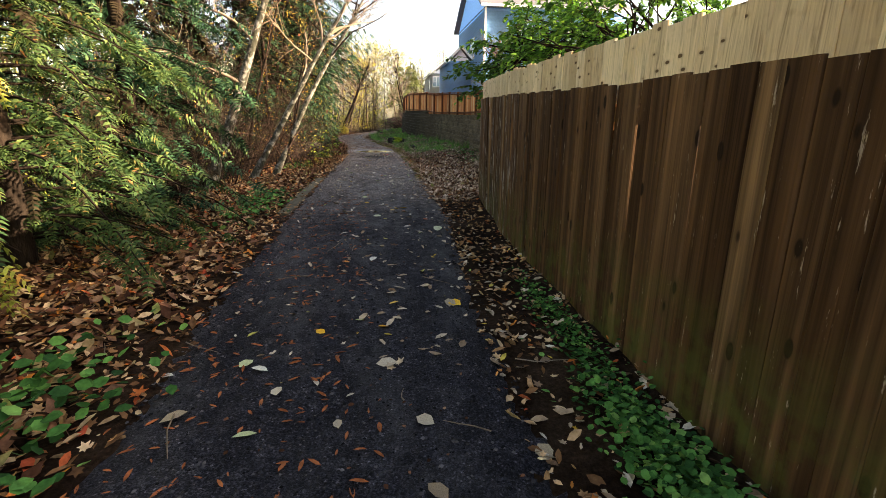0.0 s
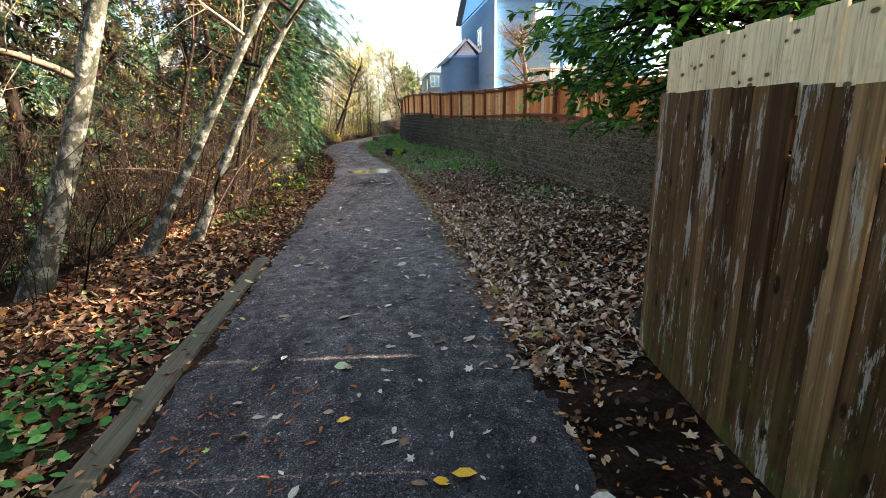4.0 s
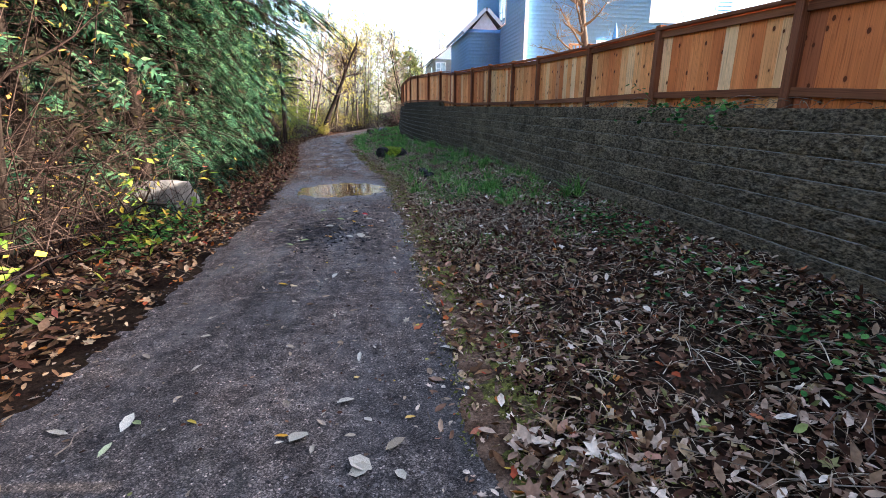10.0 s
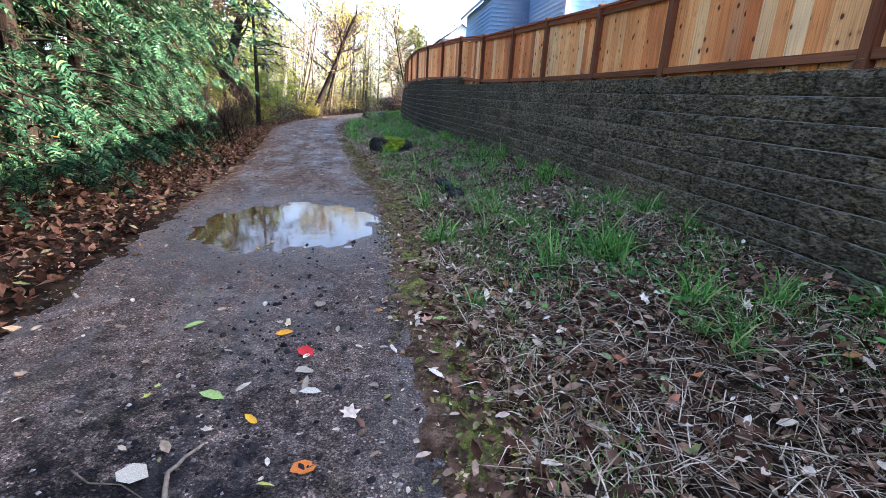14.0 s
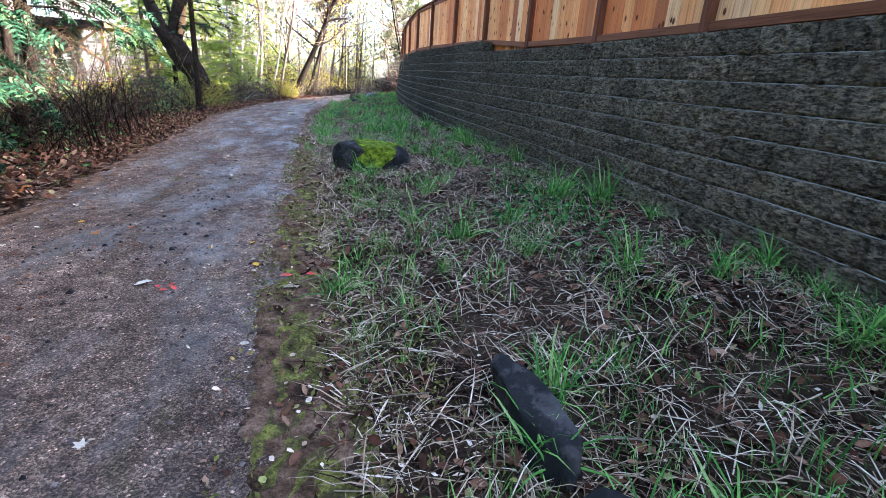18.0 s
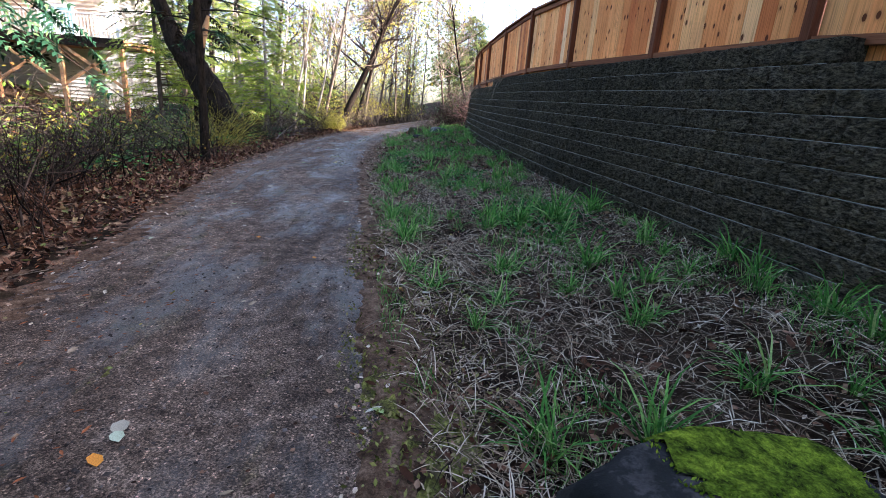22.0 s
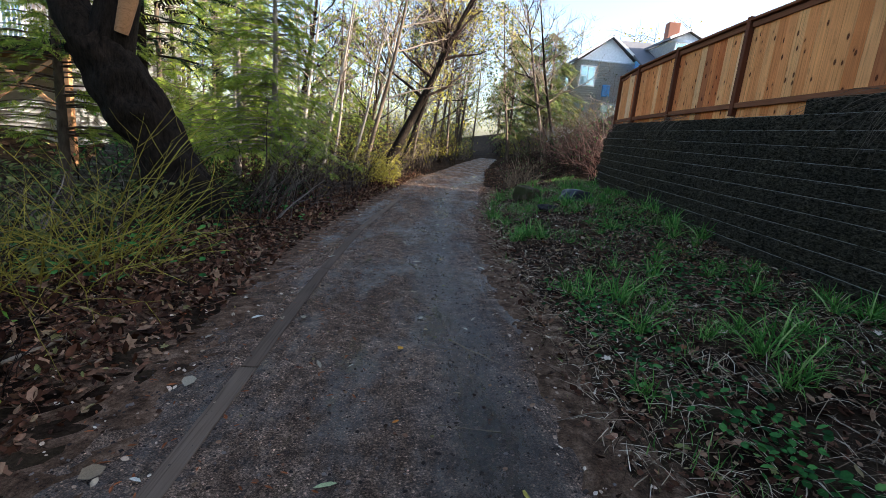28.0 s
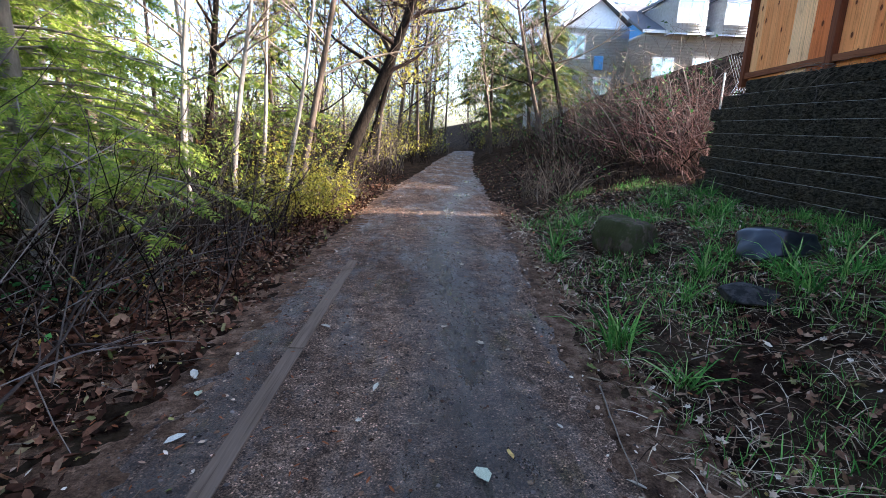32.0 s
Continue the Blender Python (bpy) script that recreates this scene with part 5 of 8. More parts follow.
def conifer(name, x, y, height, reach, low, material, bark, label, seed, branches=90, sprays=16, size=0.42, template=(SPRAY_V, SPRAY_F), droop=0.55, radius=0.14, lean=(0, 0), face=None, power=0.8):
    r = np.random.default_rng(seed)
    sprays, size = int(sprays * 0.7), size * 1.0
    z = float(land(x, y)) - 0.08
    t = empty(name, x, y, z, label, "tree")
    trunk, crown, wood = Pile(), Pile(), Pile()
    u = np.linspace(0, 1, 9)
    pts = np.stack([lean[0] * u + 0.03 * np.sin(5 * u), lean[1] * u, height * u], -1)
    trunk.tube(pts, radius * (1 - 0.85 * u), 8)
    P, Y, T, S, R = [], [], [], [], []
    for i in range(branches):
        k = r.uniform(0, 1) ** 1.15
        h = low + (height - low) * k
        b = np.array([np.interp(h / height, u, pts[:, j]) for j in range(3)])
        az = r.uniform(0, 6.283) if face is None else r.normal(face[0], face[1])
        ln = reach * (1 - k) ** power * r.uniform(0.65, 1.1) + 0.15
        m = 6
        q = np.linspace(0, 1, m)
        out = np.stack([np.cos(az) * ln * q, np.sin(az) * ln * q, ln * (0.18 * q - droop * q * q)], -1) + b
        if over_path(out, (x, y, z)):
            continue
        wood.tube(out, 0.018 * np.linspace(1, 0.2, m) * (0.5 + ln / 3), 3)
        c = max(4, int(sprays * (0.35 + ln / reach * 0.65)))
        w = r.uniform(0.12, 1.0, c)
        P.append(np.stack([np.interp(w, q, out[:, j]) for j in range(3)], -1) + r.normal(0, 0.03, (c, 3)))
        Y.append(az + r.normal(0, 0.75, c))
        T.append(r.uniform(-0.1, 0.35, c) + droop * w * 0.9)
        R.append(r.normal(0, 0.5, c))
        S.append(size * r.uniform(0.6, 1.2, c))
    P, Y, T, R, S = (np.concatenate(a) for a in (P, Y, T, R, S))
    wx, wy = P[:, 0] + x, P[:, 1] + y
    free = (wx < path_left(wy) - 0.1) | (wx > path_right(wy)) | (P[:, 2] + z > 3.9)
    crown.scatter(*template, P[free], turns(Y[free], T[free], R[free], S[free]))
    # inner sprays added to darken the depth of the crown
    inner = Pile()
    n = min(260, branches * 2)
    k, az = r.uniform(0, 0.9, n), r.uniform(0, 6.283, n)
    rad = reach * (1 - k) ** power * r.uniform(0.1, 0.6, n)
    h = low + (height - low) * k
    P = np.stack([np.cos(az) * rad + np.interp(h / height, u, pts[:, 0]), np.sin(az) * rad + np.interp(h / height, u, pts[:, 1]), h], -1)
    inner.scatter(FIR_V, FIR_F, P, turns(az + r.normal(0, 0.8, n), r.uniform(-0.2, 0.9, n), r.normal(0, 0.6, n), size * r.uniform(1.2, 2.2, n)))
    if material is M["cedar_leaf"] or material is M["cedar_half_lit"]:
        tagged(inner.done("dead_wood", M["inner"], t, "dead inner twigs coloured near black as crown shade"), kind="stuff")
    trunk.done("trunk", bark, t, "", True)
    tagged(wood.done("branching", bark, t), kind="stuff")
    crown.done("crown", material, t)
    return t


def thicket(name, x0, x1, y0, y1, count, height, label, seed, material, leaf=None, leaf_n=0, lean=(0.0, 0.0), radius=0.007, category="shrub", arch=0.8, leaf_size=(0.04, 0.09), forks=2):
    r = np.random.default_rng(seed)
    cx, cy = (x0 + x1) / 2, (y0 + y1) / 2
    z0 = float(land(cx, cy))
    t = empty(name, cx, cy, z0, label, category)
    p, tips = Pile(), []
    for _ in range(count):
        x, y = r.uniform(x0, x1), r.uniform(y0, y1)
        b = np.array((x - cx, y - cy, float(land(x, y)) - z0 - 0.05))
        d = np.array((r.normal(lean[0], 0.35), r.normal(lean[1], 0.35), 1.0))
        h = height * r.uniform(0.45, 1.1)
        pts, _ = limb(p, b, d, h, radius * r.uniform(0.5, 1.0) * (3.0 if r.uniform() < 0.12 else 1.3), (r.normal(lean[0], arch), r.normal(lean[1], arch), -arch * 0.5), 5, 3, 0.25, r, (cx, cy, z0))
        if pts is None:
            continue
        tips.extend(pts[2:])
        twigs_on(p, pts, r, forks, h * 0.4, radius * 0.55, 0.1, 1, tips, 1.0, (cx, cy, z0))
    tagged(p.done("tangle", material, t), kind="stuff")
    if leaf and leaf_n:
        tips = np.array(tips)
        pk = tips[r.integers(0, len(tips), leaf_n)] + r.normal(0, 0.04, (leaf_n, 3))
        lv = Pile()
        lv.scatter(CHIP_V, CHIP_F, pk, turns(r.uniform(0, 6.3, leaf_n), r.uniform(-0.3, 1.2, leaf_n), r.uniform(-0.8, 0.8, leaf_n), r.uniform(*leaf_size, leaf_n)))
        lv.done("foliage", leaf, t)
    return t


def broadleaf(name, x, y, stems, crown_c, crown_r, leaves, label, seed, material, bark):
    """stems: list of polylines from the base; the crown is an uneven cloud of leafy twigs."""
    r = np.random.default_rng(seed)
    z = float(land(x, y)) - 0.06
    t = empty(name, x, y, z, label, "tree")
    base = np.array((x, y, z))
    trunk, tw = Pile(), Pile()
    ends = []
    for s, rad in stems:
        s = np.array(s, float) - base
        trunk.tube(s, np.linspace(rad, rad * 0.45, len(s)), 7)
        ends.append(s[-1])
    trunk.done("trunk", bark, t, "", True)
    P, D = [], []
    for _ in range(int(leaves / 14)):
        a = r.normal(size=3)
        a /= np.linalg.norm(a)
        q = a * r.uniform(0.55, 1.0) * np.array(crown_r) * (1 + 0.22 * np.sin(5 * a[0] + 3 * a[2] + seed)) + np.array(crown_c) - base
        d = a * (1, 1, 0.4) + r.normal(0, 0.3, 3) + (0, 0, -0.25)
        e = ends[r.integers(0, len(ends))]
        pts, _ = limb(tw, q - d * 0.25, d, 0.5, 0.006, (0, 0, -0.25), 5, 3, 0.3, r)
        if r.uniform() < 0.16:
            tw.tube(np.array([e, (e + q) / 2 + r.normal(0, 0.15, 3), q]), [0.03, 0.018, 0.008], 4)
        k = r.uniform(0.15, 1.0, 14) * 4.99
        i = k.astype(int)
        P.append(pts[i] + (pts[i + 1] - pts[i]) * (k - i)[:, None])
        D.append(np.full(14, np.arctan2(d[1], d[0])))
    P, D = np.concatenate(P), np.concatenate(D)
    n = len(P)
    tw.done("twig_crown", bark, t)
    lv = Pile()
    lv.scatter(LEAF_V, LEAF_F, P, turns(D + r.normal(0, 1.0, n), r.uniform(-0.2, 1.0, n), r.normal(0, 0.5, n), r.uniform(0.1, 0.16, n)))
    lv.done("crown", material, t)
    return t


# first stretch: cedars hanging over the litter, some coloured as sunlit or half lit
conifer("cedar_tree", -3.7, 2.2, 8.0, 2.1, 0.35, M["cedar_sunlit"], M["bark_dark"], "green western cedar with drooping sprays down to the ground", 21, 190, 52, 0.2, power=0.5)
conifer("cedar_tree", -3.7, 5.4, 9.0, 2.3, 0.3, M["cedar_half_lit"], M["bark_dark"], "green western cedar with drooping sprays down to the ground", 22, 190, 52, 0.22, power=0.5)
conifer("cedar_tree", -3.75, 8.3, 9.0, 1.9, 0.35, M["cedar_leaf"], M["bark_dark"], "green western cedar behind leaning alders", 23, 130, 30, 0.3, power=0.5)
conifer("cedar_tree", -4.1, -0.6, 8.0, 1.8, 2.6, M["cedar_sunlit"], M["bark_dark"], "yellow-green western cedar in sunlight", 24, 110, 40, 0.28, power=0.5)
conifer("cedar_tree", -5.6, 4.0, 10.0, 2.6, 1.8, M["cedar_sunlit"], M["bark_dark"], "yellow-green western cedar in sunlight with browning tips", 25, 130, 28, 0.34, power=0.5)
bare_tree("alder_tree", -3.95, 12.0, (2.6, 0.3), 6.5, 0.14, M["alder"], "mottled grey alder leaning towards the path", 31, 12, 12, 0.007, twig_mat=M["twig_pale"])
bare_tree("alder_tree", -3.25, 13.2, (4.2, 0.6), 6.8, 0.085, M["alder"], "mossy grey alder leaning far over the path", 32, 14, 12, 0.007, twig_mat=M["twig_pale"])
bare_tree("alder_tree", -2.8, 13.9, (3.1, 0.5), 5.6, 0.085, M["alder"], "slim mottled alder leaning over the path", 33, 12, 12, 0.006, twig_mat=M["twig"])
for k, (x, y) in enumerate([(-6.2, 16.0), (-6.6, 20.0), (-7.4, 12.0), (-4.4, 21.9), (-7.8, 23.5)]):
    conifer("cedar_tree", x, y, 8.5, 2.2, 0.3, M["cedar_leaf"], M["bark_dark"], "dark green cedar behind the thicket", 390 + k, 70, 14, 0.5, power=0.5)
thicket("arching_shrub", -5.2, -3.2, 10.5, 16.0, 110, 4.6, "tall bare shrub arching towards the path", 47, M["twig"], M["autumn_leaf"], 120, (0.1, 0.05), 0.006, forks=4, arch=0.25)
thicket("arching_shrub", -5.0, -3.2, 17.0, 22.5, 80, 4.6, "tall bare shrub arching towards the path", 48, M["twig"], M["autumn_leaf"], 80, (0.1, 0.05), 0.006, forks=4, arch=0.25)
thicket("bramble_thicket", -5.4, -2.1, 14.8, 18.5, 300, 3.6, "tangled bare brown shrub with a few yellow leaves", 41, M["twig"], M["autumn_leaf"], 420, (0.25, -0.1), arch=1.3, forks=3)
thicket("bramble_thicket", -5.0, -2.0, 18.5, 22.0, 290, 3.3, "tangled bare brown shrub with a few yellow leaves", 42, M["twig"], M["autumn_leaf"], 320, (0.2, -0.1), arch=1.3, forks=3)
thicket("bramble_thicket", -7.0, -4.2, 8.5, 15.0, 300, 3.4, "bare brown shrub behind the alders", 43, M["twig"], M["autumn_leaf"], 300, (0.1, 0.0))
bare_tree("shrub_tree", -2.9, 16.3, (1.3, 0.4), 4.6, 0.05, M["bark_dark"], "dark curved shrub stem with sparse autumn leaves", 44, 6, 9, 0.006, twig_mat=M["twig"], leafy=M["autumn_leaf"], leaf_n=260)
bare_tree("shrub_tree", -3.2, 19.2, (1.0, 0.2), 5.0, 0.06, M["bark_dark"], "dark curved shrub stem with sparse autumn leaves", 45, 7, 9, 0.006, twig_mat=M["twig"], leafy=M["autumn_leaf"], leaf_n=260)
bare_tree("shrub_tree", -4.4, 17.4, (1.6, 0.1), 6.2, 0.07, M["bark_dark"], "dark thin tree with yellow leaves still on it", 46, 8, 10, 0.006, twig_mat=M["twig"], leafy=M["autumn_leaf"], leaf_n=500)
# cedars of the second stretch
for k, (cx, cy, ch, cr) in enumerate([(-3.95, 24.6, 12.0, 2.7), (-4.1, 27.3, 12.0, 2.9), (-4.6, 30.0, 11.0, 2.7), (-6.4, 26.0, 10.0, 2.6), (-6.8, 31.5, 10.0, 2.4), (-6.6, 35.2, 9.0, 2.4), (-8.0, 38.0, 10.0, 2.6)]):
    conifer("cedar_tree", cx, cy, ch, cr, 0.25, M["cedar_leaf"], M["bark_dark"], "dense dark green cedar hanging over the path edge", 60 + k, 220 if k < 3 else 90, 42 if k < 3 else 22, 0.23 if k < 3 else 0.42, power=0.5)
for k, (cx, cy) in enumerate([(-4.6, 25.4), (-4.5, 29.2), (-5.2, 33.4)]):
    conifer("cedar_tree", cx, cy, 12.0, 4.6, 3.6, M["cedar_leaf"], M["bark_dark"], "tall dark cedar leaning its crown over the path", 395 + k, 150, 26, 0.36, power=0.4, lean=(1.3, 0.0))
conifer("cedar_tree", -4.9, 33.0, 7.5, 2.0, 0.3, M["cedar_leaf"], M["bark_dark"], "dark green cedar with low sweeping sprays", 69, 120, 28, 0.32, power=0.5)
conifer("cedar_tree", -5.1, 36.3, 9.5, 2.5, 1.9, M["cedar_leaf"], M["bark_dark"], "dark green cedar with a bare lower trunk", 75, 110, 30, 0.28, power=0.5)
bare_tree("bare_tree", -4.4, 34.6, (0.2, 0.0), 6.0, 0.09, M["bark_dark"], "dark thin trunk at the edge of the woods", 66, 6, 8, 0.006, twig_mat=M["twig"])
thicket("bare_shrub", -4.8, -2.9, 33.0, 36.8, 260, 2.2, "dense bare grey-brown shrub", 67, M["twig"], None, 0)
thicket("bare_shrub", -5.6, -3.9, 36.8, 41.0, 220, 1.8, "dense bare grey-brown shrub", 68, M["twig"], M["autumn_leaf"], 200)
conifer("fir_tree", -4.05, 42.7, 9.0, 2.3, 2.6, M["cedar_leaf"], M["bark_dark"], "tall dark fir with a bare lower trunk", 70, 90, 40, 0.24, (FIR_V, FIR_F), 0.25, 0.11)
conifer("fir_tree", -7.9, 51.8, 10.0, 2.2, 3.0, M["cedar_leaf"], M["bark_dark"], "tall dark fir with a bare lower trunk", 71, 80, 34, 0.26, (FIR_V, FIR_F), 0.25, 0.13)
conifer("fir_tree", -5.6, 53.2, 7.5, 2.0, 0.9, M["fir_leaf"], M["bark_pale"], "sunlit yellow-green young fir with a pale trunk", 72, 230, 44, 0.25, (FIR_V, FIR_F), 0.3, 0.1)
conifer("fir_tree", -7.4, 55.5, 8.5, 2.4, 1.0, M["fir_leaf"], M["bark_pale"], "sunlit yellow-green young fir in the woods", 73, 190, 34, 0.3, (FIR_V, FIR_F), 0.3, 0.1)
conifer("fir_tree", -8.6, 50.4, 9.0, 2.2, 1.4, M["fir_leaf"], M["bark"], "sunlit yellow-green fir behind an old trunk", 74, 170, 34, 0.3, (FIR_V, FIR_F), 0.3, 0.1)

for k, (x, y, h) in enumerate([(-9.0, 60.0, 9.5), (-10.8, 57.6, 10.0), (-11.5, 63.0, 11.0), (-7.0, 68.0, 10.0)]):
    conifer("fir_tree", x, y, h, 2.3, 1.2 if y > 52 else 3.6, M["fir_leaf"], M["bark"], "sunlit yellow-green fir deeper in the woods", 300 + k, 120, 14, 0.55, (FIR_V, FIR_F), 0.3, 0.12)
for k, (x, y, h) in enumerate([(4.6, 84.0, 10.0), (7.2, 92.0, 11.5), (6.0, 76.0, 8.0)]):
    conifer("fir_tree", x, y, h, 2.6, 2.0, M["distant_leaf"], M["bark"], "tall fir beyond the bend of the path", 320 + k, 130, 14, 0.85, (FIR_V, FIR_F), 0.3, 0.16)


# Unseen firs added beyond the view to block sun from the far path.
for k, (x, y) in enumerate([(17.0, 52.6), (19.0, 54.5), (21.5, 57.0), (20.0, 60.0), (23.0, 63.0), (20.5, 66.0)]):
    conifer("fir_tree", x, y, 12.5, 3.2, 0.6, M["distant_leaf"], M["bark"], "unseen added fir that shades the far path", 450 + k, 70, 11, 0.9, (FIR_V, FIR_F), 0.3, 0.16)


def old_stump_tree():
    t = empty("old_maple", -5.7, 49.2, float(land(-5.7, 49.2)) - 0.1, "massive dark leaning old trunk forking with torn orange wood", "tree")
    p = Pile()
    u = np.linspace(0, 1, 44)
    p.tube(np.stack([0.25 - 1.6 * u ** 1.15, 0 * u, -0.1 + 2.85 * u], -1), 0.43 + 0.25 * np.exp(-9 * u) + 0.03 * np.sin(11 * u), 36)
    p.tube([(-1.2, 0, 2.5), (-1.75, 0.1, 3.2), (-2.1, 0.1, 4.4), (-2.3, 0, 6.5)], [0.36, 0.28, 0.22, 0.12], 10)
    p.tube([(-1.2, 0, 2.5), (-1.0, 0.05, 3.3), (-0.75, 0, 4.3), (-0.4, 0.2, 6.0)], [0.34, 0.27, 0.23, 0.15], 10)
    for arr in p.v:
        for q in arr:
            q += 0.1 * np.array(noise.noise_vector(Vector(q) * 2.4)) + 0.05 * np.array(noise.noise_vector(Vector((q[0] * 9, q[1] * 9, q[2] * 3))))
    p.done("trunk", M["bark_dark"], t, "", True)
    q = Pile()
    q.tube([(-0.86, -0.12, 2.9), (-0.7, -0.14, 3.4), (-0.52, -0.12, 4.0)], [0.1, 0.13, 0.05], 8)
    q.done("torn_wood", M["deckwood"], t, "torn bare orange wood")
    r = np.random.default_rng(5)
    w = Pile()
    for b, d in (((-2.2, 0, 5.0), (-1, 0.2, 1)), ((-0.6, 0.1, 5.0), (1, 0, 0.8)), ((-0.5, 0, 4.4), (0.8, -0.5, 0.5))):
        lp, _ = limb(w, b, d, 2.6, 0.06, (0, 0, 0.2), 6, 5, 0.3, r)
        twigs_on(w, lp, r, 9, 0.9, 0.008, 0.2, 2)
    w.done("branching", M["bark_dark"], t)


old_stump_tree()
# Shrubs 1 and 2 get paler canes and leaves in place of sunlight.
for k, (x0, x1, y0, y1, n, h, lf) in enumerate([(-8.0, -5.4, 33, 38, 160, 2.6, "cedar_leaf"), (-9.0, -5.6, 37, 44, 200, 1.8, "lime_leaf"), (-8.2, -5.6, 44, 48.5, 150, 1.4, "distant_leaf"), (-10.5, -7.0, 52, 58, 170, 2.6, "ivy"), (-9.0, -6.0, 57, 63, 170, 2.8, "fir_leaf"), (-8.5, -5.0, 63, 70, 150, 2.8, "yellow_bush_leaf")]):
    thicket("undergrowth_shrub", x0, x1, y0, y1, n, h, "dense shrub layer below the trees", 360 + k, M["cane" if k in (1, 2) else "twig"], M[lf], 1500, radius=0.009, leaf_size=(0.07, 0.15))
thicket("sapling", -2.3, -1.8, 19.6, 20.4, 12, 1.2, "sapling with bright lime and yellow leaves", 380, M["twig"], M["lime_leaf"], 110, (0.15, -0.2), 0.006, leaf_size=(0.09, 0.17))
thicket("sapling", -2.4, -1.9, 17.2, 17.8, 9, 1.1, "sapling with bright lime and yellow leaves", 381, M["twig"], M["lime_leaf"], 70, (0.1, -0.2), 0.006, leaf_size=(0.08, 0.15))
thicket("bramble_thicket", -4.9, -3.75, 41.8, 43.8, 80, 1.5, "bare brambles round the foot of a dark fir", 382, M["twig"], M["lime_leaf"], 60, (0.1, 0.0), 0.006)
thicket("willow_shrub", -5.4, -4.2, 44.6, 46.6, 120, 1.9, "shrub of bright yellow-green whippy willow stems", 80, M["twig_yellow"], None, 0, (0.35, -0.25), 0.006)
thicket("bramble_thicket", -5.6, -4.2, 47.2, 51.0, 130, 1.3, "low tangle of bare stems and fern", 81, M["twig"], M["ivy"], 150)
thicket("bramble_thicket", -5.6, -3.4, 51.2, 55.6, 240, 1.9, "dense arching bare brown shrub", 82, M["twig"], M["autumn_leaf"], 250, (0.15, 0.0))
thicket("arching_shrub", -5.2, -3.9, 48.6, 52.4, 70, 2.3, "grey bare canes arching towards the path", 87, M["cane"], None, 0, (0.35, 0.3), 0.008, forks=3, arch=0.5)
thicket("arching_shrub", -4.9, -3.6, 52.4, 55.6, 80, 1.9, "grey bare canes arching towards the path", 88, M["cane"], M["autumn_leaf"], 60, (0.2, 0.1), 0.007, forks=3, arch=0.6)
thicket("yellow_bush", -4.3, -3.0, 55.6, 57.6, 120, 1.35, "small bush still full of yellow leaves", 83, M["twig"], M["yellow_bush_leaf"], 4200, radius=0.005)
thicket("bare_shrub", -4.0, -2.6, 58.2, 60.4, 110, 1.3, "rounded grey-brown bare shrub", 84, M["twig_pale"], M["yellow_bush_leaf"], 250, radius=0.005)
thicket("bare_shrub", -3.6, -2.0, 61.4, 64.5, 110, 1.6, "rounded grey-brown bare shrub", 85, M["twig"], None, 0, radius=0.006)
bare_tree("leaning_maple", -4.0, 65.0, (3.6, 1.0), 8.5, 0.26, M["bark_dark"], "large dark leaning tree reaching over the path", 86, 13, 26, 0.011, twig_mat=M["twig"])
for k, (x, y, dx, h, rd) in enumerate([(-4.4, 60.5, 1.6, 8.5, 0.1), (-3.6, 70.0, 2.6, 9.0, 0.16), (-2.4, 77.0, 1.5, 9.5, 0.14), (4.6, 67.0, -1.6, 7.5, 0.1), (5.4, 73.0, -2.2, 9.0, 0.13), (-8.8, 66.0, 1.0, 10.0, 0.16), (0.4, 88.0, 0.6, 10.0, 0.15), (8.2, 86.0, -1.0, 9.0, 0.14)]):
    bare_tree("bare_tree", x, y, (dx, 0.3), h, rd, M["bark_dark"] if k % 2 else M["bark"], "bare twiggy tree over the far path", 400 + k, 14, 12, 0.012, twig_mat=M["twig"] if k % 3 else M["twig_pale"], first=0.3)
for k, (x, y, dx, h) in enumerate([(-6.4, 58.5, 0.5, 7), (-6.0, 60.2, 1.0, 7.5), (-7.2, 61.0, -0.3, 8), (-5.4, 63.0, 1.4, 7), (-6.6, 64.6, 0.8, 8), (-8.6, 58.0, 0.2, 8)]):
    bare_tree("alder_tree", x, y, (dx, 0.3), h, 0.08, M["bark_pale"], "slim pale grey alder trunk in a clump", 90 + k, 5, 8, 0.008, twig_mat=M["twig_pale"])
for k, (x, y, dx, h) in enumerate([(-5.6, 68.0, 2.0, 11.5), (-3.2, 73.5, 1.6, 12.0), (-1.6, 80.5, 1.2, 12.5), (-6.6, 76.0, 1.0, 12.5), (3.9, 79.0, -1.4, 11.0), (0.0, 86.0, 0.8, 13.0), (-3.9, 86.0, 0.6, 13.0), (5.2, 88.0, -0.8, 12.5), (2.2, 94.0, 0.2, 13.5), (-2.0, 96.0, 0.2, 14.0)]):
    bare_tree("bare_tree", x, y, (dx, 0.3), h, 0.1, M["bark"], "pale twiggy tree closing over the far path", 430 + k, 14, 10, 0.015, twig_mat=M["twig_pale"] if k % 3 else M["twig"], leafy=M["yellow_bush_leaf" if k % 2 else "distant_leaf"], leaf_n=1700, first=0.2, leaf_size=(0.13, 0.3))
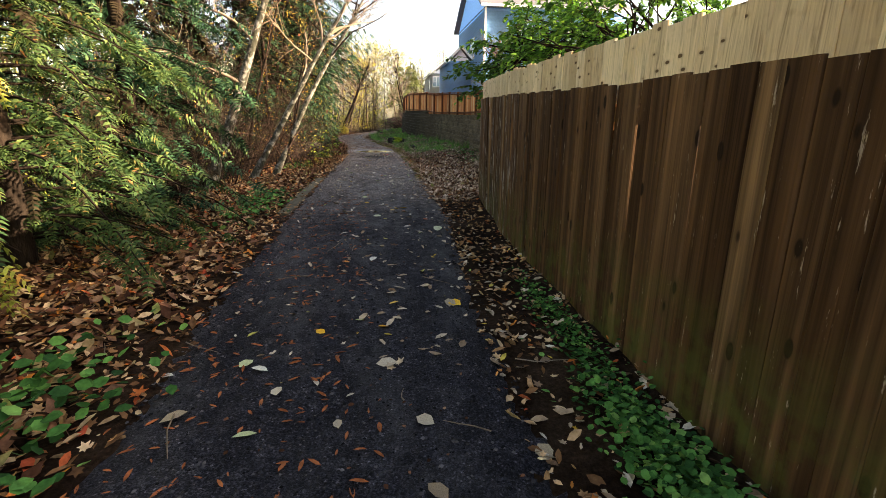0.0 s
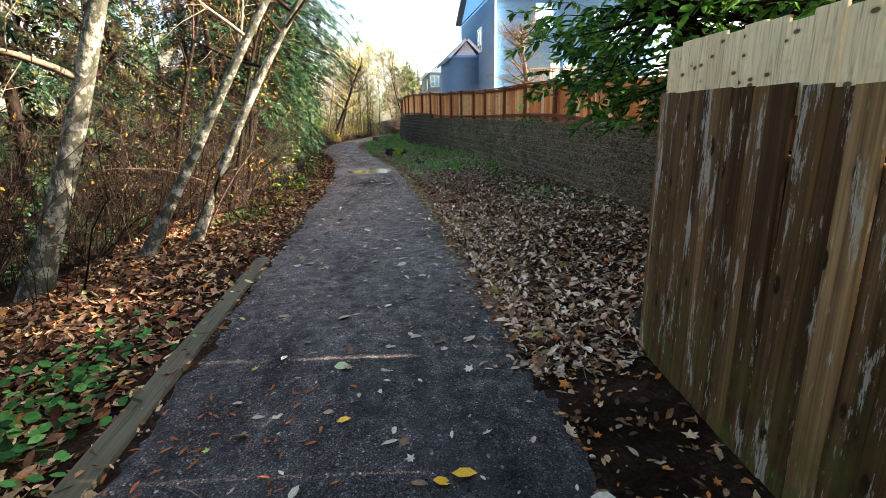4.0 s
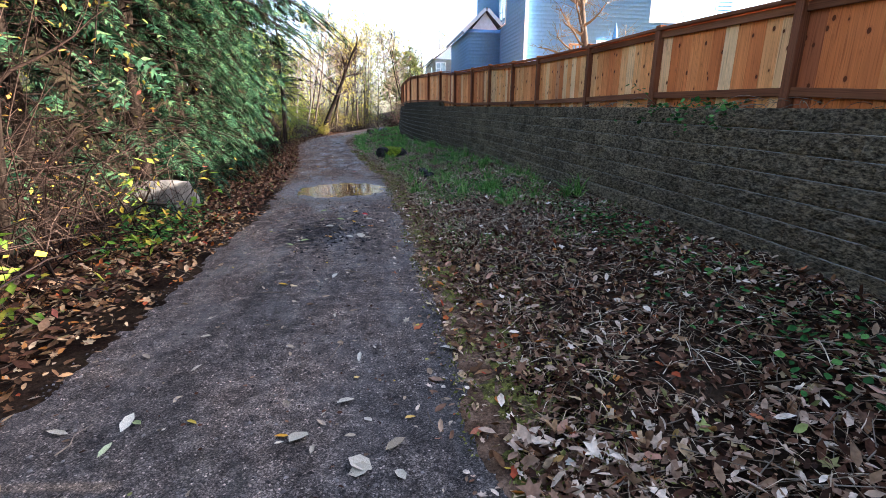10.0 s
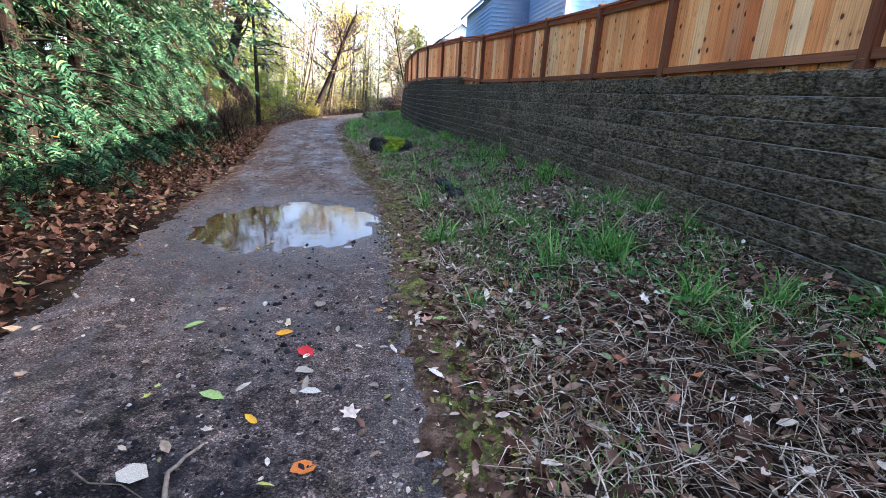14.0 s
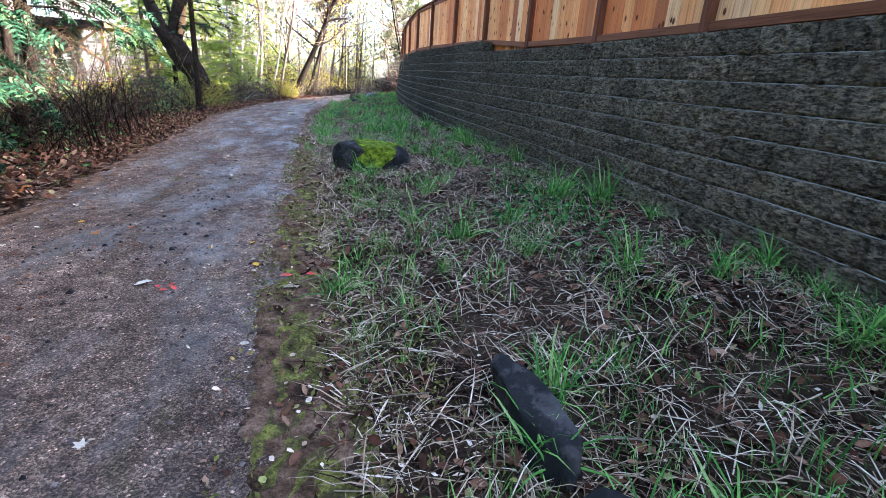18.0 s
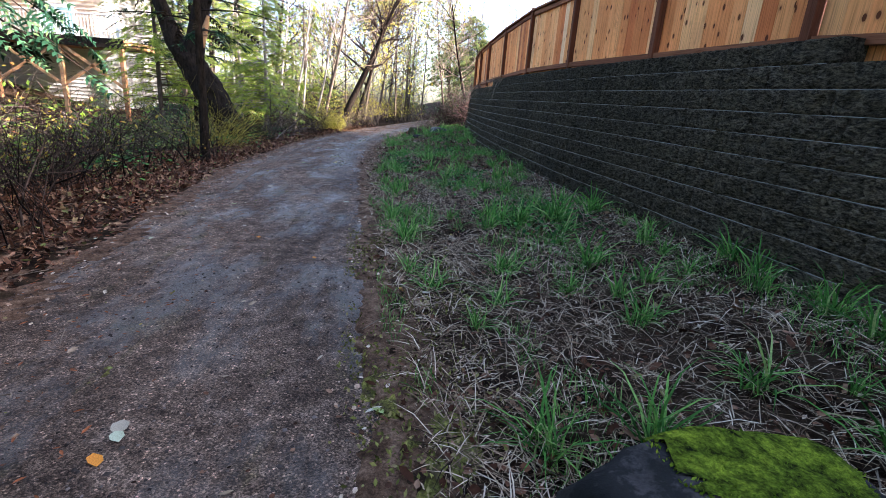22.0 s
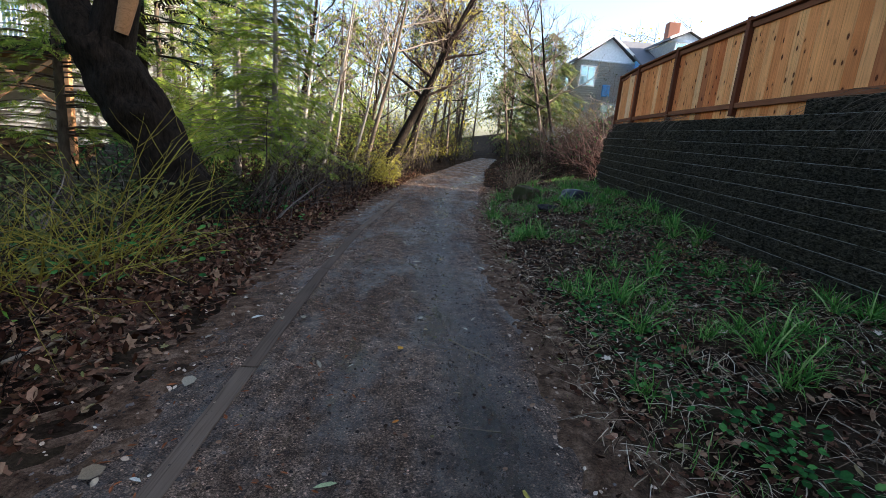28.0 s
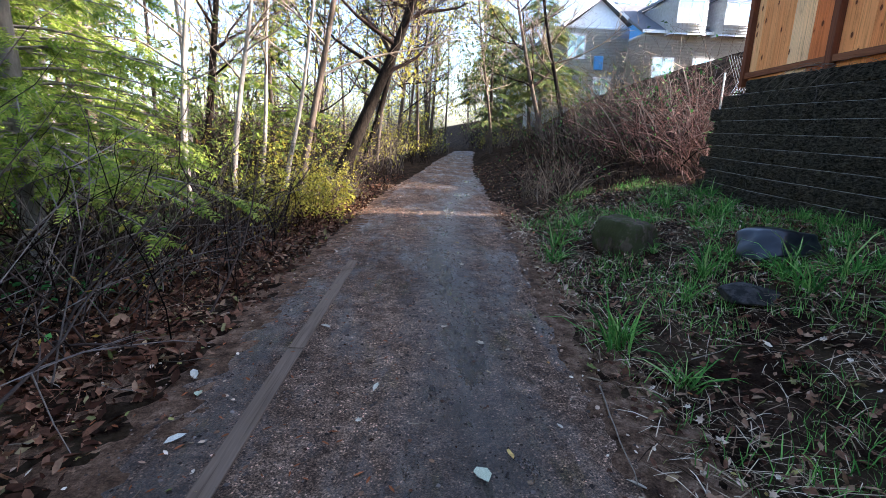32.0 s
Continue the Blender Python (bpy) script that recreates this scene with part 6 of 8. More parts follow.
# right hand side
broadleaf("laurel_tree", 4.95, 11.6, [([(4.95, 11.6, 0.1), (4.85, 11.6, 0.7), (4.75, 11.5, 1.5), (4.1, 11.4, 2.3), (3.4, 11.2, 2.9)], 0.11), ([(4.98, 11.7, 0.1), (5.1, 11.8, 1.0), (5.05, 11.8, 2.0), (5.4, 11.9, 3.0)], 0.1), ([(4.8, 11.5, 1.3), (5.2, 11.3, 2.0), (5.8, 11.2, 2.7)], 0.06)],
          (4.55, 11.6, 2.85), (2.35, 1.5, 1.4), 12000, "dark glossy evergreen laurel overhanging the verge", 101, M["laurel_leaf"], M["bark_dark"])
broadleaf("laurel_tree", 5.2, 8.6, [([(5.2, 8.6, 0.1), (5.1, 8.6, 1.2), (4.6, 8.6, 2.6)], 0.09), ([(5.2, 8.6, 0.1), (5.5, 8.7, 1.4), (5.8, 8.8, 2.6)], 0.08)],
          (4.9, 9.0, 3.1), (2.2, 1.7, 1.3), 5600, "dark evergreen laurel behind the board fence", 102, M["laurel_leaf"], M["bark_dark"])
thicket("bramble_thicket", 1.4, 4.2, 57.0, 61.5, 260, 1.7, "dark tangle of bare brambles on the bank", 103, M["twig"], M["ivy"], 300, (-0.15, -0.1))
thicket("bramble_mound", 3.6, 7.4, 57.5, 69.0, 380, 2.8, "tall dark mound of brambles and ivy on the bank", 109, M["cane"], M["ivy"], 700, (-0.2, 0.0), 0.009, leaf_size=(0.08, 0.15))
thicket("bramble_thicket", 3.6, 6.8, 56.6, 60.5, 260, 2.2, "reddish bare arching brambles above the wall end", 104, M["cane_red"], None, 0, (-0.35, -0.1), 0.008)
thicket("bramble_thicket", 2.4, 7.0, 62.0, 70.0, 240, 2.0, "dark tangle of bare brambles on the bank", 105, M["twig"], M["ivy"], 600, (-0.2, -0.1))
thicket("pale_shrub", 1.0, 1.9, 57.4, 59.4, 110, 1.2, "small pale bare shrub beside the path", 106, M["twig_pale"], None, 0, radius=0.005)
for k, (x0, x1, y0, y1) in enumerate([(-4.2, -1.6, 66, 72), (-3.4, 0.2, 73, 82), (-1.0, 3.0, 84, 92), (6.0, 10.0, 72, 80), (5.0, 9.0, 80, 90), (3.4, 7.0, 92, 99)]):
    thicket("bare_shrub", x0, x1, y0, y1, 90, 2.6, "bare brown shrubs crowding the far path", 340 + k, M["twig"] if k % 2 else M["twig_pale"], M["yellow_bush_leaf"], 500, radius=0.012, leaf_size=(0.08, 0.16))
for k, (x0, x1, y0, y1, hh, lf) in enumerate([(-9, 0, 84, 96, 6.5, "yellow_bush_leaf"), (-2, 8, 100, 112, 7.5, "distant_leaf"), (8, 20, 98, 110, 6.0, "distant_leaf"), (-16, -6, 72, 84, 6.0, "fir_leaf"), (-12, 2, 112, 124, 9.0, "yellow_bush_leaf"), (-12, -5, 64, 72, 5.0, "distant_leaf")]):
    thicket("bare_shrub", x0, x1, y0, y1, 150, hh, "tall grey-brown thicket closing off the far path", 350 + k, M["twig"] if k % 2 else M["bark"], M[lf], 2200, radius=0.02, leaf_size=(0.14, 0.3), forks=4)
bare_tree("garden_tree", 8.2, 30.0, (-0.5, 0.2), 4.3, 0.17, M["bark"], "gnarled bare garden tree with pale shoots", 107, 20, 15, 0.008, twig_mat=M["twig_pale"], z=2.0, first=0.3)


def trailing_plant(x, y, z, n, spread, drop, material, label, seed, stems=True):
    r = np.random.default_rng(seed)
    t = empty("trailing_plant", x, y, z, label, "plant")
    p, lv = Pile(), Pile()
    tips = []
    for _ in range(n):
        b = np.array((r.uniform(0.0, 0.35), r.normal(0, spread), r.uniform(0.0, 0.1)))
        pts, _ = limb(p, b, (-1.0, r.normal(0, 0.5), 0.35), drop * r.uniform(0.5, 1.2), 0.004, (0.15, 0, -1.5), 6, 3, 0.4, r)
        tips.extend(pts[1:])
    tagged(p.done("tangle", M["twig_pale"] if stems else M["twig"], t), kind="stuff")
    if material:
        tips = np.array(tips)
        k = len(tips) * 2
        pk = tips[r.integers(0, len(tips), k)] + r.normal(0, 0.03, (k, 3))
        lv.scatter(WIDE_V, LEAF_F, pk, turns(r.uniform(0, 6.3, k), r.uniform(-0.2, 1.0, k), r.normal(0, 0.4, k), r.uniform(0.04, 0.08, k)))
        lv.done("foliage", material, t)


for k, (y, n, sp, dr, mt) in enumerate([(19.2, 26, 0.55, 0.5, "ivy"), (18.2, 30, 0.5, 0.45, None), (21.4, 24, 0.6, 0.4, None), (22.6, 10, 0.4, 0.35, None), (46.0, 34, 0.25, 1.1, None), (51.0, 26, 0.3, 0.9, None), (53.6, 30, 0.5, 0.8, None), (16.4, 16, 0.5, 0.4, "ivy")]):
    trailing_plant(float(wall_x(y)) + 0.2, y, float(wall_top(y)), n, sp, dr, M[mt] if mt else None, "green bramble trailing over the wall" if mt else "dry grey stems hanging over the wall", 120 + k)

# ---------------------------------------------------------------- woods and distance
def woods():
    r = np.random.default_rng(77)
    t = empty("woodland", -15.0, 40.0, 0.0, "mixed woodland of bare trunks and sunlit conifers", "woodland", kind="stuff")
    trunks, fol, tw, aut = Pile(), Pile(), Pile(), Pile()
    spots = [(r.uniform(-32, -8.5), r.uniform(-6, 70)) for _ in range(120)] + [(r.uniform(-30, 2), r.uniform(80, 125)) for _ in range(60)] + [(r.uniform(8, 45), r.uniform(98, 140)) for _ in range(60)]
    for x, y in spots:
        z = float(land(x, y))
        if -24 < x < -9 and 44 < y < 62:
            continue
        h = r.uniform(8, 15)
        top = np.array((x + r.normal(0, 0.5), y, z + h))
        b = np.array((x, y, z - 0.2))
        trunks.tube(np.linspace(b, top, 5) - (-15, 40, 0), np.linspace(r.uniform(0.06, 0.15), 0.02, 5), 5)
        if r.uniform() < (0.5 if y < 72 and x < 0 else 0.12):
            n = 105
            k = r.uniform(0, 1, n)
            hh = 1.5 + (h - 1.5) * k
            az = r.uniform(0, 6.28, n)
            rr = 2.9 * (1 - k) ** 0.6 * r.uniform(0.2, 1.0, n)
            P = np.stack([x + np.cos(az) * rr + 15, y + np.sin(az) * rr - 40, z + hh - 0.3 * rr], -1)
            fol.scatter(FIR_V, FIR_F, P, turns(az + r.normal(0, 0.5, n), 0.3 + r.uniform(0, 0.5, n), r.normal(0, 0.5, n), r.uniform(0.6, 1.2, n)))
        else:
            for _ in range(16 if y > 72 else 8):
                bb = b + (top - b) * r.uniform(0.3, 0.95) - (-15, 40, 0)
                lp, _ = limb(tw, bb, (r.normal(), r.normal(), r.uniform(0.3, 1.2)), r.uniform(1.5, 3.2), 0.03, (0, 0, 0.2), 4, 3, 0.3, r)
                twigs_on(tw, lp, r, 2 if y > 72 else 4, 1.3, 0.012, 0.2, 1)
            n = 130
            az, rr, k = r.uniform(0, 6.28, n), 2.3 * r.uniform(0, 1, n) ** 0.5, r.uniform(0.25, 1.0, n)
            P = np.stack([x + np.cos(az) * rr + 15, y + np.sin(az) * rr - 40, z + h * k], -1)
            aut.scatter(CHIP_V, CHIP_F, P, turns(r.uniform(0, 6.3, n), r.uniform(-0.5, 1.2, n), r.normal(0, 0.5, n), r.uniform(0.2, 0.42, n)))
    trunks.done("trunks", M["bark"], t)
    fol.done("foliage", M["distant_leaf"], t)
    tw.done("twig_crown", M["twig"], t)
    aut.done("autumn_foliage", M["yellow_bush_leaf"], t)


woods()


def understory():
    r = np.random.default_rng(78)
    t = empty("undergrowth", -8.0, 30.0, 0.0, "low undergrowth of fern, bramble and dry leaves", "undergrowth", kind="stuff")
    p = Pile()
    n = 5200
    x, y = r.uniform(-22, -5, n), r.uniform(-4, 76, n)
    s = waves(x * 0.5, y * 0.5) > -0.1
    x, y = x[s], y[s]
    n = len(x)
    P = np.stack([x + 8, y - 30, land(x, y) + r.uniform(0.0, 0.35, n)], -1)
    p.scatter(SPRAY_V, SPRAY_F, P, turns(r.uniform(0, 6.3, n), r.uniform(-0.7, 0.2, n), r.normal(0, 0.4, n), r.uniform(0.3, 0.8, n)))
    p.done("ferns", M["distant_leaf"], t)
    q = Pile()
    for _ in range(900):
        x, y = r.uniform(-14, -5), r.uniform(6, 75)
        limb(q, (x + 8, y - 30, float(land(x, y))), (r.normal(), r.normal(), 1.2), r.uniform(0.8, 2.2), 0.008, (0, 0, -0.6), 5, 3, 0.3, r)
    q.done("tangle", M["twig"], t)


understory()

# ---------------------------------------------------------------- houses
def window(parent, x, y, z, w, h, face):
    """face: 'front' looks to -y, 'side' looks to -x."""
    rot = 0 if face == "front" else math.radians(-90)
    bm = bmesh.new()
    for lo, hi in (((-w / 2 - 0.1, -0.05, -0.1), (w / 2 + 0.1, 0.02, 0.0)), ((-w / 2 - 0.1, -0.05, h), (w / 2 + 0.1, 0.02, h + 0.12)), ((-w / 2 - 0.1, -0.05, 0.0), (-w / 2, 0.02, h)), ((w / 2, -0.05, 0.0), (w / 2 + 0.1, 0.02, h)), ((-0.03, -0.035, 0.0), (0.03, 0.02, h)), ((-w / 2, -0.035, h * 0.5 - 0.025), (-0.03, 0.02, h * 0.5 + 0.025))):
        box_bm(lo, hi, 0.0, bm)
    fr = part("window", bm, M["white_trim"], parent, "white window frame")
    fr.location, fr.rotation_euler = Vector((x, y, z)) - parent.location, (0, 0, rot)
    part("pane", box_bm((-w / 2, -0.02, 0), (w / 2, 0.0, h)), M["glass"], fr, "pane coloured pale cyan like reflected sky")


def siding_box(name, parent, lo, hi, material, lap=0.2):
    """Walls clad in lapped boards."""
    v, f = [], []
    n = int((hi[2] - lo[2]) / lap)
    for i in range(n):
        z0, z1 = lo[2] + i * lap, lo[2] + (i + 1) * lap
        for zz, o in ((z0, 0.025), (z1, 0.0)):
            v += [(lo[0] - o, lo[1] - o, zz), (hi[0] + o, lo[1] - o, zz), (hi[0] + o, hi[1] + o, zz), (lo[0] - o, hi[1] + o, zz)]
        a = 8 * i
        f += [(a + j, a + (j + 1) % 4, a + 4 + (j + 1) % 4, a + 4 + j) for j in range(4)]
        if i:
            f += [(a - 4 + j, a - 4 + (j + 1) % 4, a + (j + 1) % 4, a + j) for j in range(4)]
    a = len(v) - 4
    f.append((a, a + 1, a + 2, a + 3))
    v = [tuple(np.subtract(p, parent.location)) for p in v]
    return part_np(name, v, f, material, parent)


def gable_roof(parent, lo, hi, z, rise, axis="y", over=0.45, thick=0.18, name="roof"):
    x0, y0, x1, y1 = lo[0] - over, lo[1] - over, hi[0] + over, hi[1] + over
    bm = bmesh.new()
    if axis == "y":
        prof = [(x0, z - 0.1), ((x0 + x1) / 2, z + rise), (x1, z - 0.1)]
        pts = [[(px, yy, pz + dz) for px, pz in prof] for yy in (y0, y1) for dz in (0, -thick)]
    else:
        prof = [(y0, z - 0.1), ((y0 + y1) / 2, z + rise), (y1, z - 0.1)]
        pts = [[(xx, py, pz + dz) for py, pz in prof] for xx in (x0, x1) for dz in (0, -thick)]
    vs = [[bm.verts.new(np.subtract(p, parent.location)) for p in row] for row in pts]
    for a, b in ((vs[0], vs[2]), (vs[1], vs[3])):
        for i in range(2):
            bm.faces.new((a[i], a[i + 1], b[i + 1], b[i]))
    for a, b in ((vs[0], vs[1]), (vs[2], vs[3])):
        for i in range(2):
            bm.faces.new((a[i], a[i + 1], b[i + 1], b[i]))
    for i in (0, 2):
        bm.faces.new((vs[0][i], vs[2][i], vs[3][i], vs[1][i]))
    bmesh.ops.recalc_face_normals(bm, faces=bm.faces)
    roof = part(name, bm, M["roof"], parent, "grey shingle roof")
    # gable infill and white fascia
    g = bmesh.new()
    if axis == "y":
        for yy in (lo[1],):
            g.faces.new([g.verts.new(np.subtract(p, parent.location)) for p in ((lo[0], yy, z - 0.2), (hi[0], yy, z - 0.2), ((lo[0] + hi[0]) / 2, yy, z + rise - thick * 1.2))])
    else:
        for xx in (lo[0],):
            g.faces.new([g.verts.new(np.subtract(p, parent.location)) for p in ((xx, lo[1], z - 0.2), (xx, hi[1], z - 0.2), (xx, (lo[1] + hi[1]) / 2, z + rise - thick * 1.2))])
    part("gable", g, M["siding_grey"] if axis == "y" else M["siding_blue"], parent)
    if axis == "y":
        for k in (0, 1):
            a, b = (Vector((prof[k][0], y0 - 0.02, prof[k][1] - thick)), Vector((prof[k + 1][0], y0 - 0.02, prof[k + 1][1] - thick)))
            sloped_bar("fascia", a, b, 0.05, 0.2, M["white_trim"], parent, "white fascia board")
    else:
        sloped_bar("fascia", Vector((x0, y0 - 0.02, z - 0.28)), Vector((x1, y0 - 0.02, z - 0.28)), 0.05, 0.2, M["white_trim"], parent, "white fascia board")
    return roof


def blue_house():
    h = empty("house", 9.0, 40.0, 2.0, "tall light blue clapboard house with white trim behind the fence", "house")
    siding_box("wall", h, (9.0, 40.0, 1.8), (20.8, 52.0, 10.4), M["siding_blue"])
    gable_roof(h, (9.0, 40.0), (20.8, 52.0), 10.5, 3.6, "x")
    for x, w in ((16.9, 1.75), (18.9, 1.75)):
        window(h, x, 39.97, 6.7, w, 2.0, "front")
    window(h, 12.4, 39.97, 8.0, 1.0, 1.3, "front")
    window(h, 14.0, 39.97, 4.0, 1.8, 1.5, "front")
    window(h, 8.97, 44.5, 7.0, 1.3, 1.5, "side")
    window(h, 8.97, 48.5, 4.2, 1.3, 1.5, "side")
    siding_box("porch_wall", h, (7.0, 45.0, 1.8), (9.0, 51.5, 6.8), M["siding_blue"])
    gable_roof(h, (7.0, 45.0), (9.0, 51.5), 6.8, 1.2, "y", 0.35, name="porch_roof")
    sloped_bar("corner_trim", Vector((9.0, 39.95, 1.9)), Vector((9.0, 39.95, 10.3)), 0.14, 0.14, M["white_trim"], h)
    # deck with rail and a closed blue parasol
    d = empty("deck", 12.0, 38.0, 4.0, "raised timber deck on the blue house", "deck")
    part("floor", box_bm((-1.6, -0.8, 0.0), (4.4, 1.95, 0.15)), M["deckwood"], d)
    for x in (-1.55, 1.4, 4.35):
        part("post", box_bm((x - 0.06, -0.78, -2.1), (x + 0.06, -0.66, 1.0)), M["deckwood"], d)
    part("rail", box_bm((-1.6, -0.78, 0.95), (4.4, -0.68, 1.03)), M["deckwood"], d)
    for k in range(30):
        part("baluster", box_bm((-1.5 + k * 0.2, -0.75, 0.15), (-1.46 + k * 0.2, -0.71, 0.95)), M["deckwood"], d)
    p = Pile()
    p.tube([(0, 0, 0), (0, 0, 0.6), (0, 0, 1.5), (0, 0, 1.95)], [0.05, 0.16, 0.12, 0.02], 8)
    u = p.done("parasol", M["blue_sheet"])
    u.location = (13.0, 37.9, 4.15)
    tagged(u, "closed bright blue parasol standing on the deck", "parasol")


blue_house()


def grey_houses():
    h = empty("house", 12.0, 86.0, 2.5, "grey two-storey house with gables and a brick chimney", "house")
    siding_box("wall", h, (10.3, 85.0, 1.0), (15.0, 97.0, 9.7), M["siding_grey"])
    gable_roof(h, (10.3, 85.0), (15.0, 97.0), 9.7, 1.9, "y", 0.4)
    siding_box("wing_wall", h, (15.0, 82.5, 1.0), (29.0, 94.0, 8.9), M["siding_tan"])
    gable_roof(h, (15.0, 82.5), (29.0, 94.0), 9.0, 3.0, "x", 0.4, name="wing_roof")
    for k, x in enumerate((17.6, 21.0)):
        siding_box("dormer", h, (x - 1.2, 81.6, 8.6), (x + 1.2, 86.0, 11.2), M["siding_grey"])
        gable_roof(h, (x - 1.2, 81.6), (x + 1.2, 86.0), 11.2, 0.6, "y", 0.3, name="dormer_roof")
        window(h, x, 81.57, 9.4, 1.7, 1.3, "front")
    for x, z, w in ((11.0, 7.4, 1.2), (13.2, 4.4, 1.2), (16.5, 5.6, 1.4), (19.5, 5.6, 1.4), (23.0, 5.6, 1.4)):
        window(h, x, 84.97 if x < 14 else 82.47, z, w, 1.5, "front")
    window(h, 10.27, 89.0, 7.2, 1.2, 1.4, "side")
    part("chimney", box_bm((18.0 - 0.5 - 12, 85.6 - 86 - 0.4, 10.2 - 2.5), (18.0 + 0.5 - 12, 85.6 - 86 + 0.4, 13.2 - 2.5), 0.04), M["brick"], h, "red brick chimney")
    h2 = empty("house", 5.0, 108.0, 2.0, "pale grey house half hidden beyond the trees", "house")
    siding_box("wall", h2, (12.5, 112.0, 1.0), (24.0, 124.0, 10.0), M["siding_grey"])
    gable_roof(h2, (12.5, 112.0), (24.0, 124.0), 10.0, 3.4, "y", 0.5)
    b = part("tarp", box_bm((-0.35, -0.1, -0.5), (0.35, 0.1, 0.5), 0.05), M["blue_sheet"])
    b.location = (12.7, 84.7, 7.0)
    tagged(b, "bright blue sheet hanging on the grey house", "tarp")


grey_houses()


def deck_house():
    h = empty("house", -15.0, 58.0, 1.0, "pale house with a high timber deck among trees", "house")
    siding_box("wall", h, (-30.0, 61.0, 0.0), (-16.5, 70.0, 8.0), M["siding_tan"])
    gable_roof(h, (-30.0, 61.0), (-16.5, 70.0), 8.0, 2.4, "x", 0.4)
    window(h, -18.6, 60.97, 3.6, 1.6, 1.6, "front")
    window(h, -22.5, 60.97, 3.6, 1.6, 1.6, "front")
    d = empty("deck", -16.6, 58.2, 0.5, "high timber deck with braced posts and pale balusters", "deck")
    z = 3.0
    part("floor", box_bm((-6.0, -1.2, z - 0.3), (3.4, 2.8, z), 0.02), M["deckwood"], d)
    part("rim_joist", box_bm((-6.02, -1.27, z - 0.42), (3.42, -1.2, z + 0.02), 0.01), M["bark_dark"], d, "dark rim joist")
    for x in (-5.6, -2.6, 0.4, 3.2):
        part("post", box_bm((x - 0.09, -1.15, -1.2), (x + 0.09, -0.97, z - 0.3), 0.01), M["deckwood"], d)
        part("rail_post", box_bm((x - 0.06, -1.2, z), (x + 0.06, -1.08, z + 1.05), 0.01), M["white_trim"], d)
    for x0, x1 in ((-5.6, -2.6), (0.4, 3.2), (-2.6, 0.4)):
        for a, b in ((x0, x1), (x1, x0)):
            sloped_bar("brace", Vector((a - 16.6, 57.1, 1.2)), Vector((b - 16.6, 57.1, z + 0.1)), 0.06, 0.13, M["deckwood"], d)
    part("top_rail", box_bm((-6.0, -1.2, z + 1.0), (3.4, -1.08, z + 1.06), 0.01), M["white_trim"], d)
    for k in range(60):
        part("baluster", box_bm((-5.9 + k * 0.155, -1.16, z), (-5.87 + k * 0.155, -1.13, z + 1.0)), M["white_trim"], d)
    s = empty("garden_steps", -10.5, 54.0, float(land(-10.5, 54)), "weathered timber steps up the bank below the deck", "steps")
    for k in range(8):
        part("step", box_bm((-1.0, 0.3 * k, 0.17 * k - 0.15), (0.6, 0.3 * k + 0.3, 0.17 * k + 0.03), 0.01), M["edging"], s)


deck_house()


def chain_fence():
    f = empty("chain_link_fence", 4.6, 57.6, 2.3, "sagging chain-link fence among brambles", "fence")
    for k in range(4):
        p = Pile()
        p.tube([(k * 1.6, k * 0.9, -1.4), (k * 1.6, k * 0.9, 0.55)], [0.018, 0.018], 6)
        p.done("post", M["metal"], f)
    w = Pile()
    for k in range(46):
        for s in (1, -1):
            u = k * 0.1
            a = np.array((u, u * 0.5625, -0.2 if s > 0 else 0.9))
            w.tube([a, a + (0.9, 0.5, 1.1 * s)], [0.004, 0.004], 3)
    w.done("mesh", M["metal"], f, "galvanised wire mesh")


chain_fence()

# ---------------------------------------------------------------- litter, grass and fallen leaves
def pick(n, y0, y1, lo, hi, r, bias=1.0):
    """n places between two edges that follow the path; lo and hi give x at y."""
    y = r.uniform(y0, y1, n)
    u = r.uniform(0, 1, n) ** bias
    x = lo(y) + u * (hi(y) - lo(y))
    return x, y


def surface(x, y):
    inside = (x > path_left(y) + 0.02) & (x < path_right(y) - 0.02)
    return np.where(inside, path_height(x, y), land(x, y))


def stuff(name, template, faces, x, y, lift, yaw, pitch, roll, size, material, label, category):
    p = Pile()
    p.scatter(template, faces, np.stack([x, y, surface(x, y) + lift], -1), turns(yaw, pitch, roll, size))
    return tagged(p.done(name, material), label, category, kind="stuff")


def litter(name, n, y0, y1, lo, hi, material, label, seed, size=(0.06, 0.13), tilt=0.35, template=LEAF_V, bias=1.0, lift=(0.004, 0.03)):
    r = np.random.default_rng(seed)
    x, y = pick(n, y0, y1, lo, hi, r, bias)
    if template is LEAF_V:
        p, kind = Pile(), r.choice([0, 0, 1, 1, 2, 3], n)
        P = np.stack([x, y, surface(x, y) + r.uniform(*lift, n)], -1)
        m = turns(r.uniform(0, 6.3, n), r.normal(0, tilt, n), r.normal(0, tilt, n), r.uniform(*size, n) * r.choice([0.5, 0.75, 0.95], n))
        for k, (tv, tf) in enumerate(((LEAF_V, LEAF_F), (CURL_V, LEAF_F), (TORN_V, LEAF_F), (LOBE_V, LOBE_F))):
            p.scatter(tv, tf, P[kind == k], m[kind == k])
        return tagged(p.done(name, material), label, "leaf litter", kind="stuff")
    return stuff(name, template, CHIP_F if len(template) == 5 else LEAF_F, x, y, r.uniform(*lift, n), r.uniform(0, 6.3, n), r.normal(0, tilt, n), r.normal(0, tilt, n), r.uniform(*size, n), material, label, "leaf litter")


